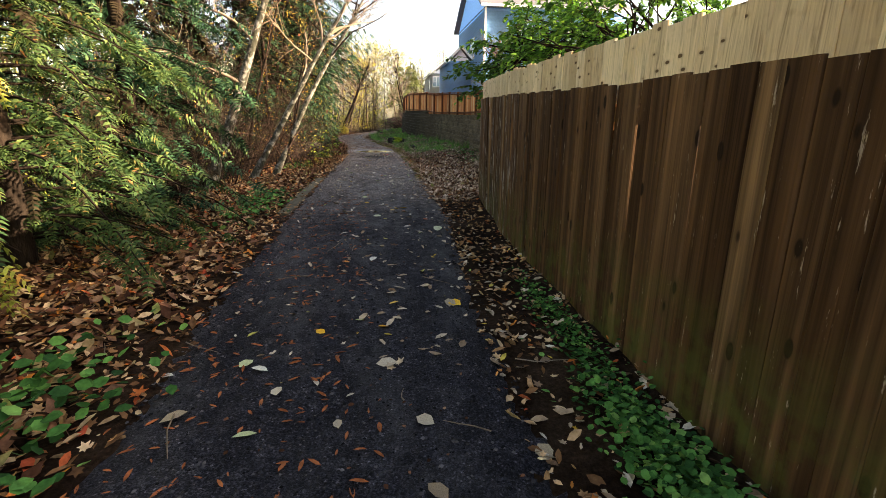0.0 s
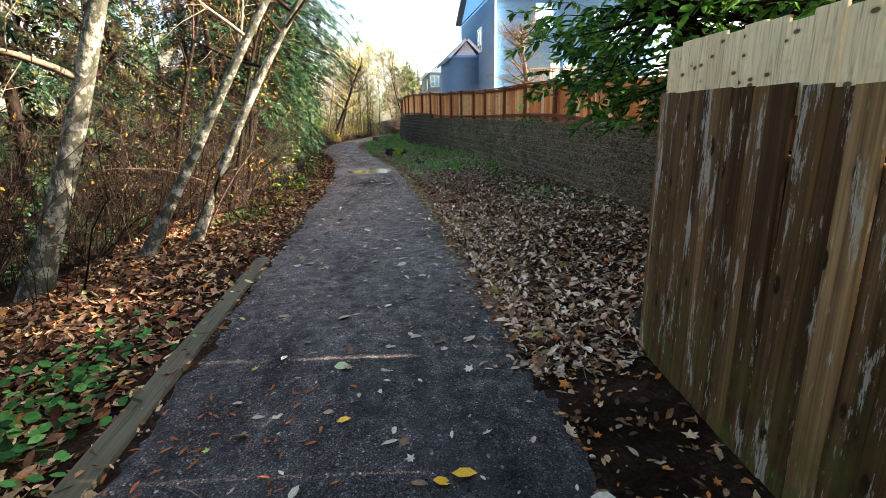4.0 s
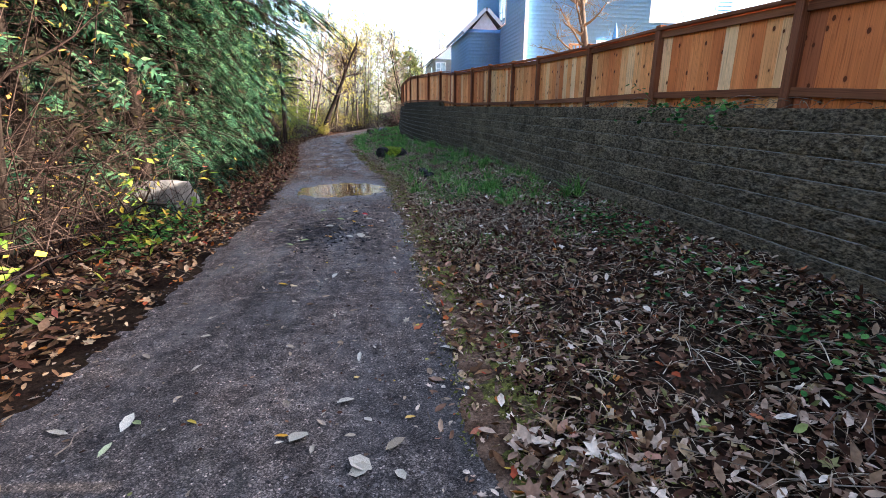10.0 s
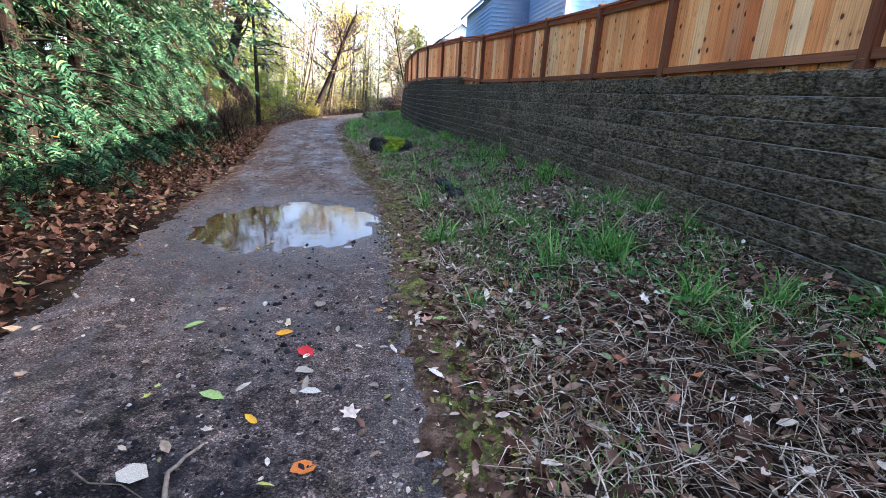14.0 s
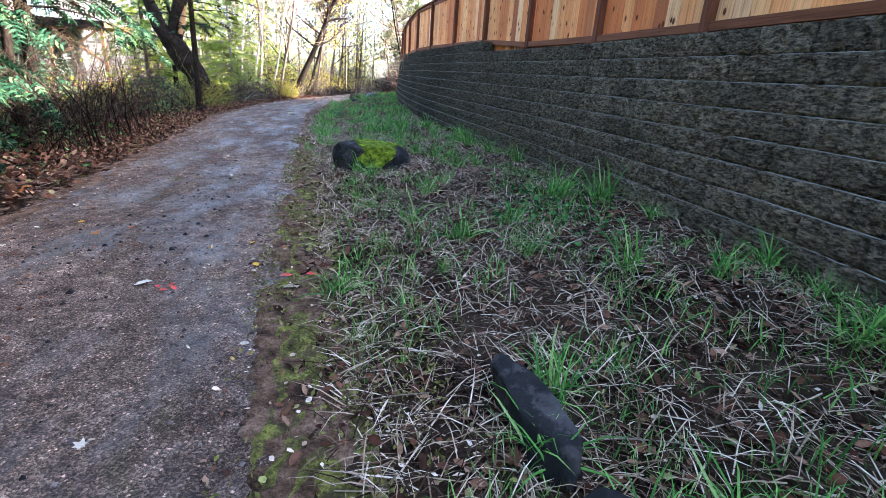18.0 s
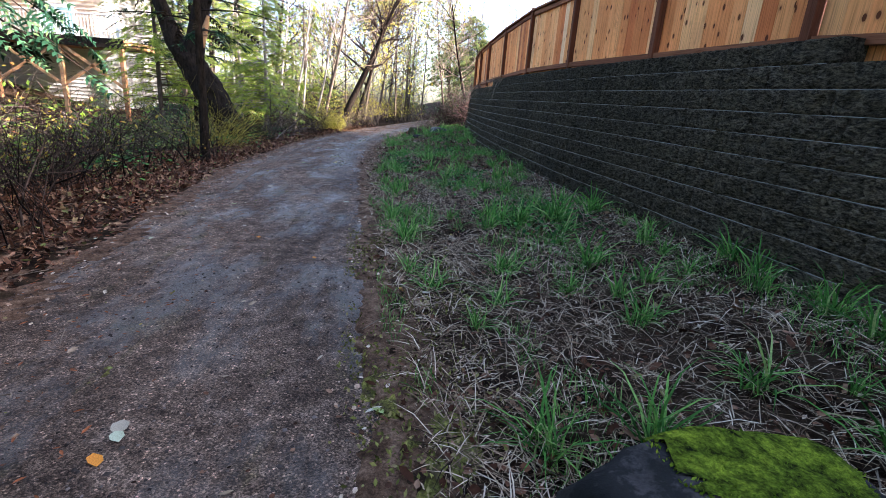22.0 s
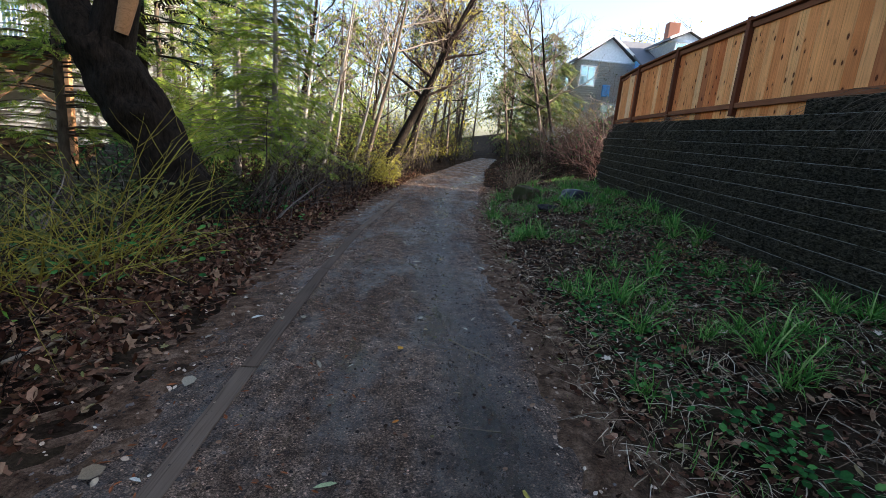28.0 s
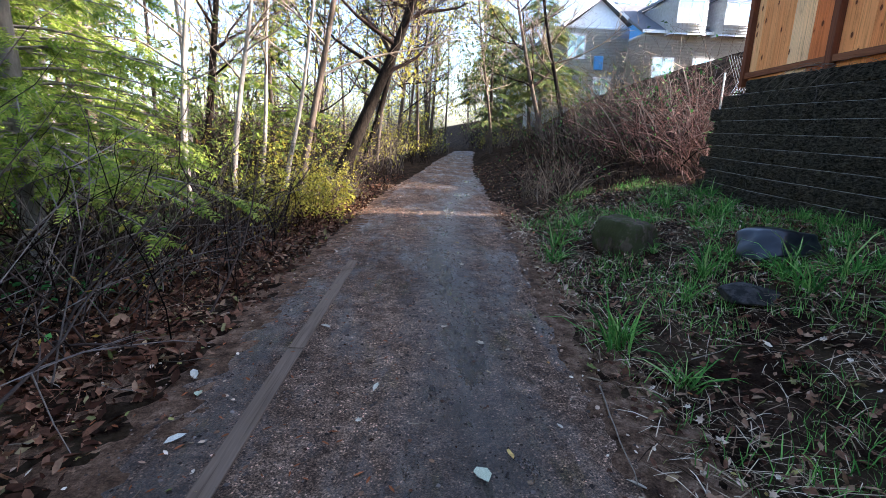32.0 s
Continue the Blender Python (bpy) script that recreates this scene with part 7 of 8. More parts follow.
litter("leaf_litter", 21000, -1.5, 22.0, lambda y: path_left(y) + 0.12, lambda y: path_left(y) - 2.6, M["leaf_tan"], "tan and orange dry leaves carpeting the bank", 201, bias=0.8)
litter("leaf_litter", 7000, 22.0, 66.0, lambda y: path_left(y) + 0.05, lambda y: path_left(y) - 2.4, M["leaf_russet"], "brown wet leaves along the path edge", 202, (0.04, 0.1), 0.45, LEAF_V, 0.85, (0.01, 0.045))
litter("leaf_litter", 7000, 33.0, 40.0, lambda y: path_left(y) + 0.05, lambda y: path_left(y) - 2.0, M["leaf_mauve"], "thick brown leaf litter on the path shoulder", 276, (0.06, 0.12), 0.5, LEAF_V, 0.75, (0.004, 0.04))
litter("leaf_litter", 17000, 39.0, 62.0, lambda y: path_left(y) + 0.05, lambda y: path_left(y) - 1.9, M["leaf_mauve"], "thick brown leaf litter on the path shoulder", 289, (0.07, 0.14), 0.5, LEAF_V, 0.8, (0.004, 0.04))
litter("leaf_litter", 9000, 36.0, 62.0, lambda y: path_left(y) - 0.15, lambda y: path_left(y) - 2.4, M["leaf_russet"], "matted russet leaves on the bank", 296, (0.05, 0.13), 0.5, LEAF_V, 0.9, (0.0, 0.04))
litter("leaf_litter", 14000, -1.5, 22.0, lambda y: path_left(y) - 0.1, lambda y: path_left(y) - 2.6, M["leaf_mauve"], "dark under layer of leaves on the bank", 277, (0.08, 0.16), 0.4, CHIP_V, 0.8, (0.0, 0.015))
litter("leaf_litter", 5000, 22.0, 34.0, lambda y: path_left(y) + 0.05, lambda y: path_left(y) - 2.0, M["leaf_mauve"], "brown leaves below the cedars", 278, (0.07, 0.15), 0.5, CHIP_V, 0.8, (0.004, 0.04))
litter("leaf_litter", 2200, 22.0, 66.0, lambda y: path_left(y) - 0.1, lambda y: path_left(y) - 2.0, M["leaf_tan"], "scattered tan leaves among dark ones", 203, (0.05, 0.09))
litter("leaf_litter", 1500, 8.8, 24.0, lambda y: path_right(y) - 0.6, lambda y: path_right(y) + 0.6, M["leaf_verge"], "tan leaves blown onto the path edge", 274, (0.05, 0.12), 0.3, bias=0.6)
litter("leaf_litter", 8000, 14.5, 22.5, lambda y: path_right(y) - 0.05, lambda y: wall_x(np.clip(y, 11.8, 54)), M["leaf_mauve"], "dark leaves among dead grass on the verge", 275, (0.06, 0.12), 0.4)
litter("leaf_litter", 8500, 8.8, 15.8, lambda y: path_right(y) - 0.1, lambda y: wall_x(np.clip(y, 11.8, 54)), M["leaf_verge"], "brown and tan leaves covering the verge", 204, (0.05, 0.14), 0.5, bias=1.6, lift=(0.004, 0.05))
litter("leaf_litter", 9000, 8.8, 20.0, lambda y: path_right(y) - 0.02, lambda y: wall_x(np.clip(y, 11.8, 54)), M["leaf_mauve"], "dark broken under layer of leaves on the verge", 292, (0.03, 0.09), 0.5, CHIP_V, 1.0, (0.0, 0.025))
litter("leaf_litter", 1900, 8.8, 19.0, lambda y: path_right(y) - 0.25, lambda y: wall_x(np.clip(y, 11.8, 54)), M["leaf_tan"], "tan dry leaves on the verge", 205, (0.06, 0.13), bias=1.3)
litter("leaf_bits", 7000, 15.0, 42.0, lambda y: path_right(y) + 0.1, lambda y: wall_x(np.clip(y, 11.8, 54)), M["leaf_verge"], "crumbled brown leaves over the verge soil", 290, (0.015, 0.05), 0.4, CHIP_V, 1.0, (0.002, 0.02))
litter("leaf_litter", 1500, 44.0, 57.0, lambda y: path_right(y) + 0.1, lambda y: wall_x(np.clip(y, 11.8, 54)), M["leaf_verge"], "brown leaves below the wall end", 291, (0.05, 0.1), 0.4)
litter("leaf_litter", 7500, 40.0, 57.0, lambda y: path_right(y) + 0.1, lambda y: wall_x(np.clip(y, 11.8, 54)), M["leaf_mauve"], "dark wet leaves below the wall", 271, (0.05, 0.11))
litter("leaf_litter", 9000, 20.0, 57.0, lambda y: path_right(y) - 0.12, lambda y: wall_x(np.clip(y, 11.8, 54)), M["leaf_mauve"], "dark wet leaves among the verge grass", 206, (0.05, 0.11))
litter("leaf_litter", 5000, 56.0, 72.0, lambda y: path_right(y) - 0.1, lambda y: path_right(y) + 6.0, M["leaf_mauve"], "brown leaves over the brambly bank", 216, (0.06, 0.12), bias=1.4)
litter("leaf_litter", 1000, 0.3, 9.0, lambda y: path_right(y) - 0.15, lambda y: near_fence_x(y) - 0.03, M["leaf_tan"], "mixed dry leaves below the board fence", 207, (0.05, 0.11))
litter("needle_litter", 900, -1.0, 9.0, lambda y: path_left(y) - 0.3, lambda y: path_left(y) + 1.3, M["leaf_rust"], "rust coloured cedar sprigs on the path", 208, (0.03, 0.09), 0.1, SLIM_V, 1.0, (0.002, 0.008))
litter("needle_litter", 2600, 22.0, 58.0, lambda y: path_left(y) - 1.2, lambda y: path_left(y) + 1.4, M["leaf_rust"], "rust coloured needles on the muddy path", 209, (0.02, 0.06), 0.1, SLIM_V, 1.0, (0.002, 0.008))
litter("leaf_bits", 4200, 20.0, 62.0, lambda y: path_left(y) - 1.3, lambda y: path_left(y) + 0.6, M["leaf_verge"], "crumbled brown leaves along the path edge", 272, (0.012, 0.04), 0.3, WIDE_V, 1.0, (0.002, 0.012))
litter("leaf_bits", 3600, 9.0, 60.0, lambda y: path_right(y) - 0.35, lambda y: path_right(y) + 0.4, M["leaf_verge"], "crumbled brown leaves along the path edge", 273, (0.012, 0.04), 0.3, WIDE_V, 1.0, (0.002, 0.012))
litter("leaf_bits", 2600, -1.0, 60.0, path_left, path_right, M["leaf_mauve"], "small broken leaf crumbs on the path", 210, (0.012, 0.035), 0.2, WIDE_V, 1.0, (0.002, 0.006))


litter("loose_leaves", 330, 2.5, 10.0, lambda y: path_left(y) + 0.2, lambda y: path_right(y) + 0.25, M["leaf_loose"], "pale leaves scattered over the dark path", 293, (0.05, 0.13), 0.16, LEAF_V, 0.7, (0.004, 0.012))
litter("loose_leaves", 420, 10.0, 24.0, lambda y: path_left(y) + 0.1, lambda y: path_right(y), M["leaf_loose"], "pale leaves scattered over the grey path", 294, (0.04, 0.1), 0.16, LEAF_V, 0.9, (0.004, 0.012))
litter("loose_leaves", 420, 26.0, 58.0, lambda y: path_left(y) - 0.1, lambda y: path_right(y), M["leaf_loose"], "pale leaves scattered over the muddy path", 295, (0.03, 0.08), 0.16, LEAF_V, 1.0, (0.004, 0.012))


def gravel(n, y0, y1, seed):
    r = np.random.default_rng(seed)
    x, y = pick(n, y0, y1, lambda v: path_left(v) + 0.05, lambda v: path_right(v) - 0.05, r)
    g = (waves(0.8 * x, 0.7 * y) > -0.45) & (puddle(x, y) < 0.05)
    x, y = x[g], y[g]
    m = len(x)
    v = [(0.5, 0, 0), (0, 0.42, 0), (-0.5, 0.05, 0), (0, -0.4, 0), (0.05, 0.02, 0.34)]
    stuff("path_gravel", v, [(0, 1, 4), (1, 2, 4), (2, 3, 4), (3, 0, 4)], x, y, -0.001, r.uniform(0, 6.3, m), r.normal(0, 0.15, m), r.normal(0, 0.15, m), r.uniform(0.007, 0.022, m) * r.choice([1, 1, 1.2, 1.7], m), M["pebble_dark" if y0 < 7 else "pebble" if y0 < 20 else "pebble_brown"], "small grey stones trodden into the path", "gravel")


gravel(9000, 0.8, 8.0, 217)
gravel(15000, 8.0, 25.0, 218)
gravel(10000, 25.0, 41.0, 219)
gravel(16000, 41.0, 58.0, 220)

STRAW_V = [(0, -0.013, 0), (0, 0.013, 0), (0.16, -0.011, 0.5), (0.16, 0.011, 0.5), (0.55, 0, 0.93)]
STRAW_F = [(0, 1, 3), (0, 3, 2), (2, 3, 4)]
TURF_V = [(0, -0.026, 0), (0, 0.026, 0), (0.12, -0.02, 0.55), (0.12, 0.02, 0.55), (0.45, 0, 0.95)]


def straw(n, y0, y1, seed):
    r = np.random.default_rng(seed)
    x, y = pick(n, y0, y1, lambda v: path_right(v) + along(v, [10, 14, 34, 38], [0.0, 0.16, 0.12, 0.0]), lambda v: wall_x(np.clip(v, 11.8, 56)) - 0.05, r, 1.1)
    g = waves(1.1 * x + 3, 1.2 * y) > -0.55
    x, y = x[g], y[g]
    m = len(x)
    stuff("dead_grass", STRAW_V, STRAW_F, x, y, 0.005, r.uniform(0, 6.3, m), r.uniform(0.6, 1.5, m), r.normal(0, 0.5, m), r.uniform(0.08, 0.28, m), M["straw"], "matted pale dead grass on the verge", "dead grass")


straw(68000, 20.0, 42.0, 211)
straw(9000, 32.0, 43.0, 286)
straw(20000, 43.0, 57.0, 270)
STALK_V = [(x, y * 0.42, z) for x, y, z in STRAW_V]
sr = np.random.default_rng(285)
sx, sy = pick(6500, 20.0, 57.0, lambda v: path_right(v) + 0.15, lambda v: wall_x(np.clip(v, 11.8, 56)) - 0.1, sr)
bx, by = pick(6500, 34.0, 63.0, lambda v: path_left(v) - 0.25, lambda v: path_left(v) - 2.3, sr)
stuff("dead_stalks", STALK_V, STRAW_F, bx, by, sr.uniform(0.01, 0.07, 6500), sr.uniform(0, 6.3, 6500), sr.uniform(1.1, 1.6, 6500), sr.normal(0, 0.6, 6500), sr.uniform(0.15, 0.5, 6500), M["leaf_russet"], "russet dead bracken stalks on the bank", "dead stalks")
stuff("dead_stalks", STALK_V, STRAW_F, sx, sy, sr.uniform(0.02, 0.08, 6500), sr.uniform(0, 6.3, 6500), sr.uniform(1.2, 1.6, 6500), sr.normal(0, 0.6, 6500), sr.uniform(0.15, 0.45, 6500), M["straw"], "long broken dead stalks on the verge", "dead grass")
straw(7500, 12.5, 21.0, 212)
straw(4000, 16.5, 22.5, 287)
litter("leaf_litter", 1500, 16.5, 26.0, lambda y: path_right(y) + 0.2, lambda y: wall_x(np.clip(y, 11.8, 54)), M["leaf_verge"], "tan leaves lying on dead grass", 288, (0.06, 0.12), 0.35, lift=(0.02, 0.06))


litter("loose_leaves", 420, -1.0, 5.5, lambda y: path_right(y) - 0.15, lambda y: path_right(y) + 0.75, M["leaf_loose"], "pale leaves gathered along the foot of the fence", 298, (0.05, 0.13), 0.25, LEAF_V, 1.0, (0.004, 0.02))
litter("leaf_bits", 5200, 19.0, 34.0, lambda y: path_right(y) + 0.1, lambda y: wall_x(np.clip(y, 11.8, 54)), M["leaf_russet"], "crumbled brown leaves under the verge grass", 296, (0.025, 0.07), 0.3, WIDE_V, 1.0, (0.002, 0.02))
litter("leaf_bits", 3600, 42.0, 56.0, path_right, lambda y: wall_x(np.clip(y, 11.8, 54)), M["leaf_russet"], "crumbled brown leaves under the verge grass", 297, (0.025, 0.07), 0.3, WIDE_V, 1.0, (0.002, 0.02))


def twig_litter(n, y0, y1, lo, hi, seed, label):
    r = np.random.default_rng(seed)
    p = Pile()
    x, y = pick(n, y0, y1, lo, hi, r)
    for a, b in zip(x, y):
        az, ln = r.uniform(0, 6.3), r.uniform(0.1, 0.45)
        q = np.linspace(0, ln, 4)
        xs, ys = a + np.cos(az) * q + r.normal(0, 0.01, 4), b + np.sin(az) * q + r.normal(0, 0.01, 4)
        p.tube(np.stack([xs, ys, surface(xs, ys) + 0.012 + r.uniform(0, 0.03)], -1), np.linspace(0.005, 0.002, 4), 3)
    tagged(p.done("twig_litter", M["twig_pale"]), label, "twigs", kind="stuff")


twig_litter(420, 9.0, 57.0, lambda y: path_right(y) + 0.1, lambda y: wall_x(np.clip(y, 11.8, 54)), 213, "thin fallen twigs on the verge")
twig_litter(900, 9.0, 22.0, lambda y: path_right(y) + 0.2, lambda y: wall_x(np.clip(y, 11.8, 54)), 227, "tangled fallen twigs among the leaves")
twig_litter(420, 0.0, 62.0, lambda y: path_left(y) - 0.1, lambda y: path_left(y) - 2.6, 214, "thin fallen twigs on the bank")
twig_litter(90, 0.0, 56.0, path_left, path_right, 215, "thin fallen twigs on the path")


def grass_tuft_mesh(seed, n=44):
    r = np.random.default_rng(seed)
    p = Pile()
    P = np.stack([r.normal(0, 0.11, n), r.normal(0, 0.11, n), np.zeros(n)], -1)
    p.scatter(BLADE_V, BLADE_F, P, turns(r.uniform(0, 6.3, n), r.uniform(-0.3, 0.8, n), r.normal(0, 0.25, n), r.uniform(0.45, 1.0, n)))
    return mesh_of("grass_tuft", np.concatenate(p.v), np.concatenate(p.f), M["grass"])


def tufts():
    ms = [grass_tuft_mesh(s) for s in range(6)]
    r = random.Random(9)
    n = 0
    while n < 285:
        y = r.uniform(21.0, 55.5)
        u = r.random()
        x = float(path_right(y)) + 0.2 + u * (float(wall_x(y)) - float(path_right(y)) - 0.25)
        keep = 0.5 + 0.5 * math.sin(1.7 * y + 2 * x) * math.sin(2.3 * x - y)
        if r.random() > keep + 0.35 * (u > 0.8):
            continue
        s = r.uniform(0.16, 0.42)
        ob = put("grass_tuft", ms[n % 6], None, (x, y, float(land(x, y)) - 0.01), (0, 0, r.uniform(0, 6.3)), (s, s, s * r.uniform(0.8, 1.2)))
        tagged(ob, "bright green grass tuft growing in the verge", "grass", "verge grass tufts")
        n += 1


tufts()


def ground_cover(n, cx, cy, rx, ry, seed, material, label, size=(0.03, 0.06), high=0.1, template=WIDE_V):
    r = np.random.default_rng(seed)
    x, y = cx + r.normal(0, rx * 0.5, n), cy + r.normal(0, ry * 0.5, n)
    return stuff("ground_cover", template, LEAF_F, x, y, r.uniform(0.01, high, n), r.uniform(0, 6.3, n), r.uniform(-0.5, 0.4, n), r.normal(0, 0.4, n), r.uniform(*size, n), M[material], label, "ground cover")


ground_cover(1500, 1.22, 1.55, 0.2, 0.9, 221, "ivy", "small green ground cover at the foot of the fence", (0.025, 0.055), 0.12)
ground_cover(700, 1.3, 3.0, 0.12, 1.0, 226, "ivy", "small green ground cover at the foot of the fence", (0.02, 0.045), 0.09)
ground_cover(380, -1.75, 1.9, 0.5, 1.2, 222, "ivy", "green bramble leaves among dry leaves", (0.05, 0.1), 0.22)
ground_cover(400, -2.0, 8.6, 0.5, 1.6, 223, "ivy", "green bramble leaves among dry leaves", (0.05, 0.1), 0.15)
ground_cover(600, -2.1, 20.6, 0.5, 1.3, 224, "ivy", "fresh green weeds below the thicket", (0.04, 0.08), 0.25)
ground_cover(300, -2.4, 16.0, 0.5, 1.2, 225, "ivy", "green bramble leaves among dry leaves", (0.04, 0.08), 0.15)
for k, (cx, cy, rx, ry, n) in enumerate([(3.6, 15.5, 0.6, 2.2, 500), (3.7, 19.5, 0.5, 2.0, 500), (2.9, 23.0, 0.8, 1.5, 450), (3.3, 29.5, 0.5, 1.5, 350), (2.2, 37.5, 0.6, 1.3, 600), (1.6, 40.5, 0.6, 1.2, 500), (0.4, 43.4, 0.35, 1.4, 300), (1.6, 46.5, 1.0, 1.6, 500), (1.8, 49.5, 0.8, 1.2, 300), (0.1, 45.4, 0.35, 1.2, 350)]):
    ground_cover(n, cx, cy, rx, ry, 230 + k, "ivy", "patch of small green weeds on the verge", (0.035, 0.07), 0.1)
for k, (cx, cy, n) in enumerate([(-4.9, 46.4, 320), (-5.2, 49.5, 250), (-4.6, 40.5, 200), (-3.8, 34.5, 220), (-3.4, 31.0, 200), (-5.0, 52.5, 200)]):
    ground_cover(n, cx, cy, 0.9, 1.6, 250 + k, "ivy", "green bramble leaves at the wood's edge", (0.05, 0.1), 0.3)


def blades(n, y0, y1, lo, hi, seed, size, label, patch=0.0, cut=0.0, mat="grass"):
    r = np.random.default_rng(seed)
    x, y = pick(n, y0, y1, lo, hi, r)
    g = waves(1.6 * x + seed, 0.9 * y) > cut
    x, y = x[g], y[g]
    m = len(x)
    stuff("short_grass", TURF_V, STRAW_F, x, y, -0.005, r.uniform(0, 6.3, m), r.uniform(-0.4, 0.7, m), r.normal(0, 0.25, m), r.uniform(*size, m), M[mat], label, "grass")


blades(22000, 32.0, 41.0, lambda y: path_right(y) - 0.05, lambda y: wall_x(np.clip(y, 11.8, 54)), 267, (0.05, 0.14), "short green grass in patches on the verge", cut=0.22)
blades(27000, 19.0, 32.0, lambda y: path_right(y) + 0.22, lambda y: wall_x(np.clip(y, 11.8, 54)), 261, (0.04, 0.13), "short green grass in patches on the verge", cut=0.2)
blades(8500, 22.5, 31.5, lambda y: path_right(y) + 0.3, lambda y: wall_x(np.clip(y, 11.8, 54)), 268, (0.07, 0.19), "thick green grass in tussocks on the verge", cut=0.24)
blades(16000, 41.0, 57.0, lambda y: path_right(y) + 0.1, lambda y: wall_x(np.clip(y, 11.8, 54)), 266, (0.05, 0.15), "short green grass in patches on the verge", cut=0.24)
blades(14000, 49.0, 57.5, lambda y: path_right(y) + 0.5, lambda y: wall_x(np.clip(y, 11.8, 54)), 262, (0.06, 0.15), "short green grass on the mound", cut=0.05)
mo = np.random.default_rng(263)
mx, my = pick(34000, 12.0, 37.0, lambda v: path_right(v) - 0.32, lambda v: path_right(v) + 0.7, mo)
keep = waves(2.2 * mx, 1.7 * my) + 0.6 * waves(6 * mx, 5 * my) + mo.normal(0, 0.25, len(mx)) > -0.02
mx, my = mx[keep], my[keep]
mn = len(mx)
stuff("moss_tufts", CHIP_V, CHIP_F, mx, my, mo.uniform(0.0, 0.018, mn), mo.uniform(0, 6.3, mn), mo.uniform(-1.3, 0.2, mn), mo.normal(0, 0.6, mn), mo.uniform(0.012, 0.04, mn), M["moss"], "mossy yellow-green strip along the path", "moss")
blades(2600, 34.0, 56.0, lambda y: path_right(y) - 0.06, lambda y: path_right(y) + 0.25, 264, (0.02, 0.05), "mossy yellow-green strip along the path", cut=-0.3, mat="moss")


MORE_LEAVES = [(-0.07, 21.97, 6, 0.13), (0.47, 21.84, 4, 0.11), (0.62, 21.61, 5, 0.11), (0.64, 21.41, 1, 0.11), (0.78, 21.88, 2, 0.11), (0.64, 22.26, 1, 0.11), (1.90, 22.20, 6, 0.13), (1.42, 22.00, 6, 0.13), (2.27, 21.36, 6, 0.13), (2.93, 21.56, 6, 0.13), (2.40, 21.01, 6, 0.13), (2.37, 23.61, 4, 0.11), (2.08, 21.55, 6, 0.13), (0.69, 21.22, 0, 0.11), (0.25, 21.21, 6, 0.13)]
MORE_LEAVES += [(-1.15, 32.88, 0, 0.08), (-0.85, 32.67, 1, 0.08), (-0.82, 32.49, 0, 0.08), (-0.45, 31.97, 2, 0.08), (-0.65, 31.93, 0, 0.08), (-0.66, 31.57, 3, 0.08), (-0.73, 33.29, 1, 0.08), (0.70, 31.54, 2, 0.08), (0.69, 31.81, 2, 0.08), (0.37, 33.51, 0, 0.08), (1.31, 31.75, 0, 0.08), (1.91, 31.62, 6, 0.08)]
MORE_LEAVES += [(0.58, 28.95, 4, 0.11), (0.95, 28.26, 5, 0.09), (1.12, 28.30, 5, 0.09), (-0.92, 29.44, 3, 0.06), (-0.67, 29.16, 3, 0.06), (-0.48, 29.33, 3, 0.06), (0.71, 28.46, 3, 0.06), (0.10, 28.12, 0, 0.11), (1.01, 28.07, 0, 0.11), (0.25, 28.03, 5, 0.05), (0.3, 28.06, 5, 0.05), (0.2, 28.08, 5, 0.045), (0.27, 28.11, 5, 0.045), (-2.24, 44.10, 2, 0.11), (-3.11, 44.40, 2, 0.11), (-2.91, 44.81, 0, 0.11), (-2.56, 44.88, 0, 0.11), (-1.59, 45.08, 2, 0.11), (-2.94, 42.96, 1, 0.11), (-1.94, 42.98, 2, 0.11), (-2.93, 43.76, 1, 0.11), (-1.72, 44.44, 3, 0.06), (-1.46, 49.85, 1, 0.11), (-0.78, 49.75, 2, 0.11), (-1.98, 50.64, 2, 0.11), (-3.11, 50.84, 0, 0.11)]
MORE_LEAVES += [(-2.99, 50.60, 0, 0.11), (-3.48, 52.05, 3, 0.06), (-2.93, 50.18, 0, 0.11), (-2.42, 51.57, 0, 0.11), (-0.61, 50.68, 2, 0.11), (0.81, 15.07, 0, 0.13), (0.15, 15.44, 1, 0.13), (0.65, 15.66, 1, 0.13), (0.82, 15.78, 0, 0.13), (0.34, 15.89, 1, 0.13), (1.11, 14.48, 0, 0.13), (-0.81, 14.92, 6, 0.13), (0.73, 14.46, 1, 0.13), (0.92, 14.82, 0, 0.13), (2.07, 14.49, 0, 0.13), (-0.50, 14.79, 1, 0.13), (0.33, 15.06, 0, 0.13), (0.51, 15.03, 4, 0.13), (-0.78, 16.89, 2, 0.13), (-0.56, 16.14, 0, 0.13), (-0.87, 16.10, 2, 0.13), (1.03, 14.49, 6, 0.13), (1.24, 16.75, 0, 0.13)]
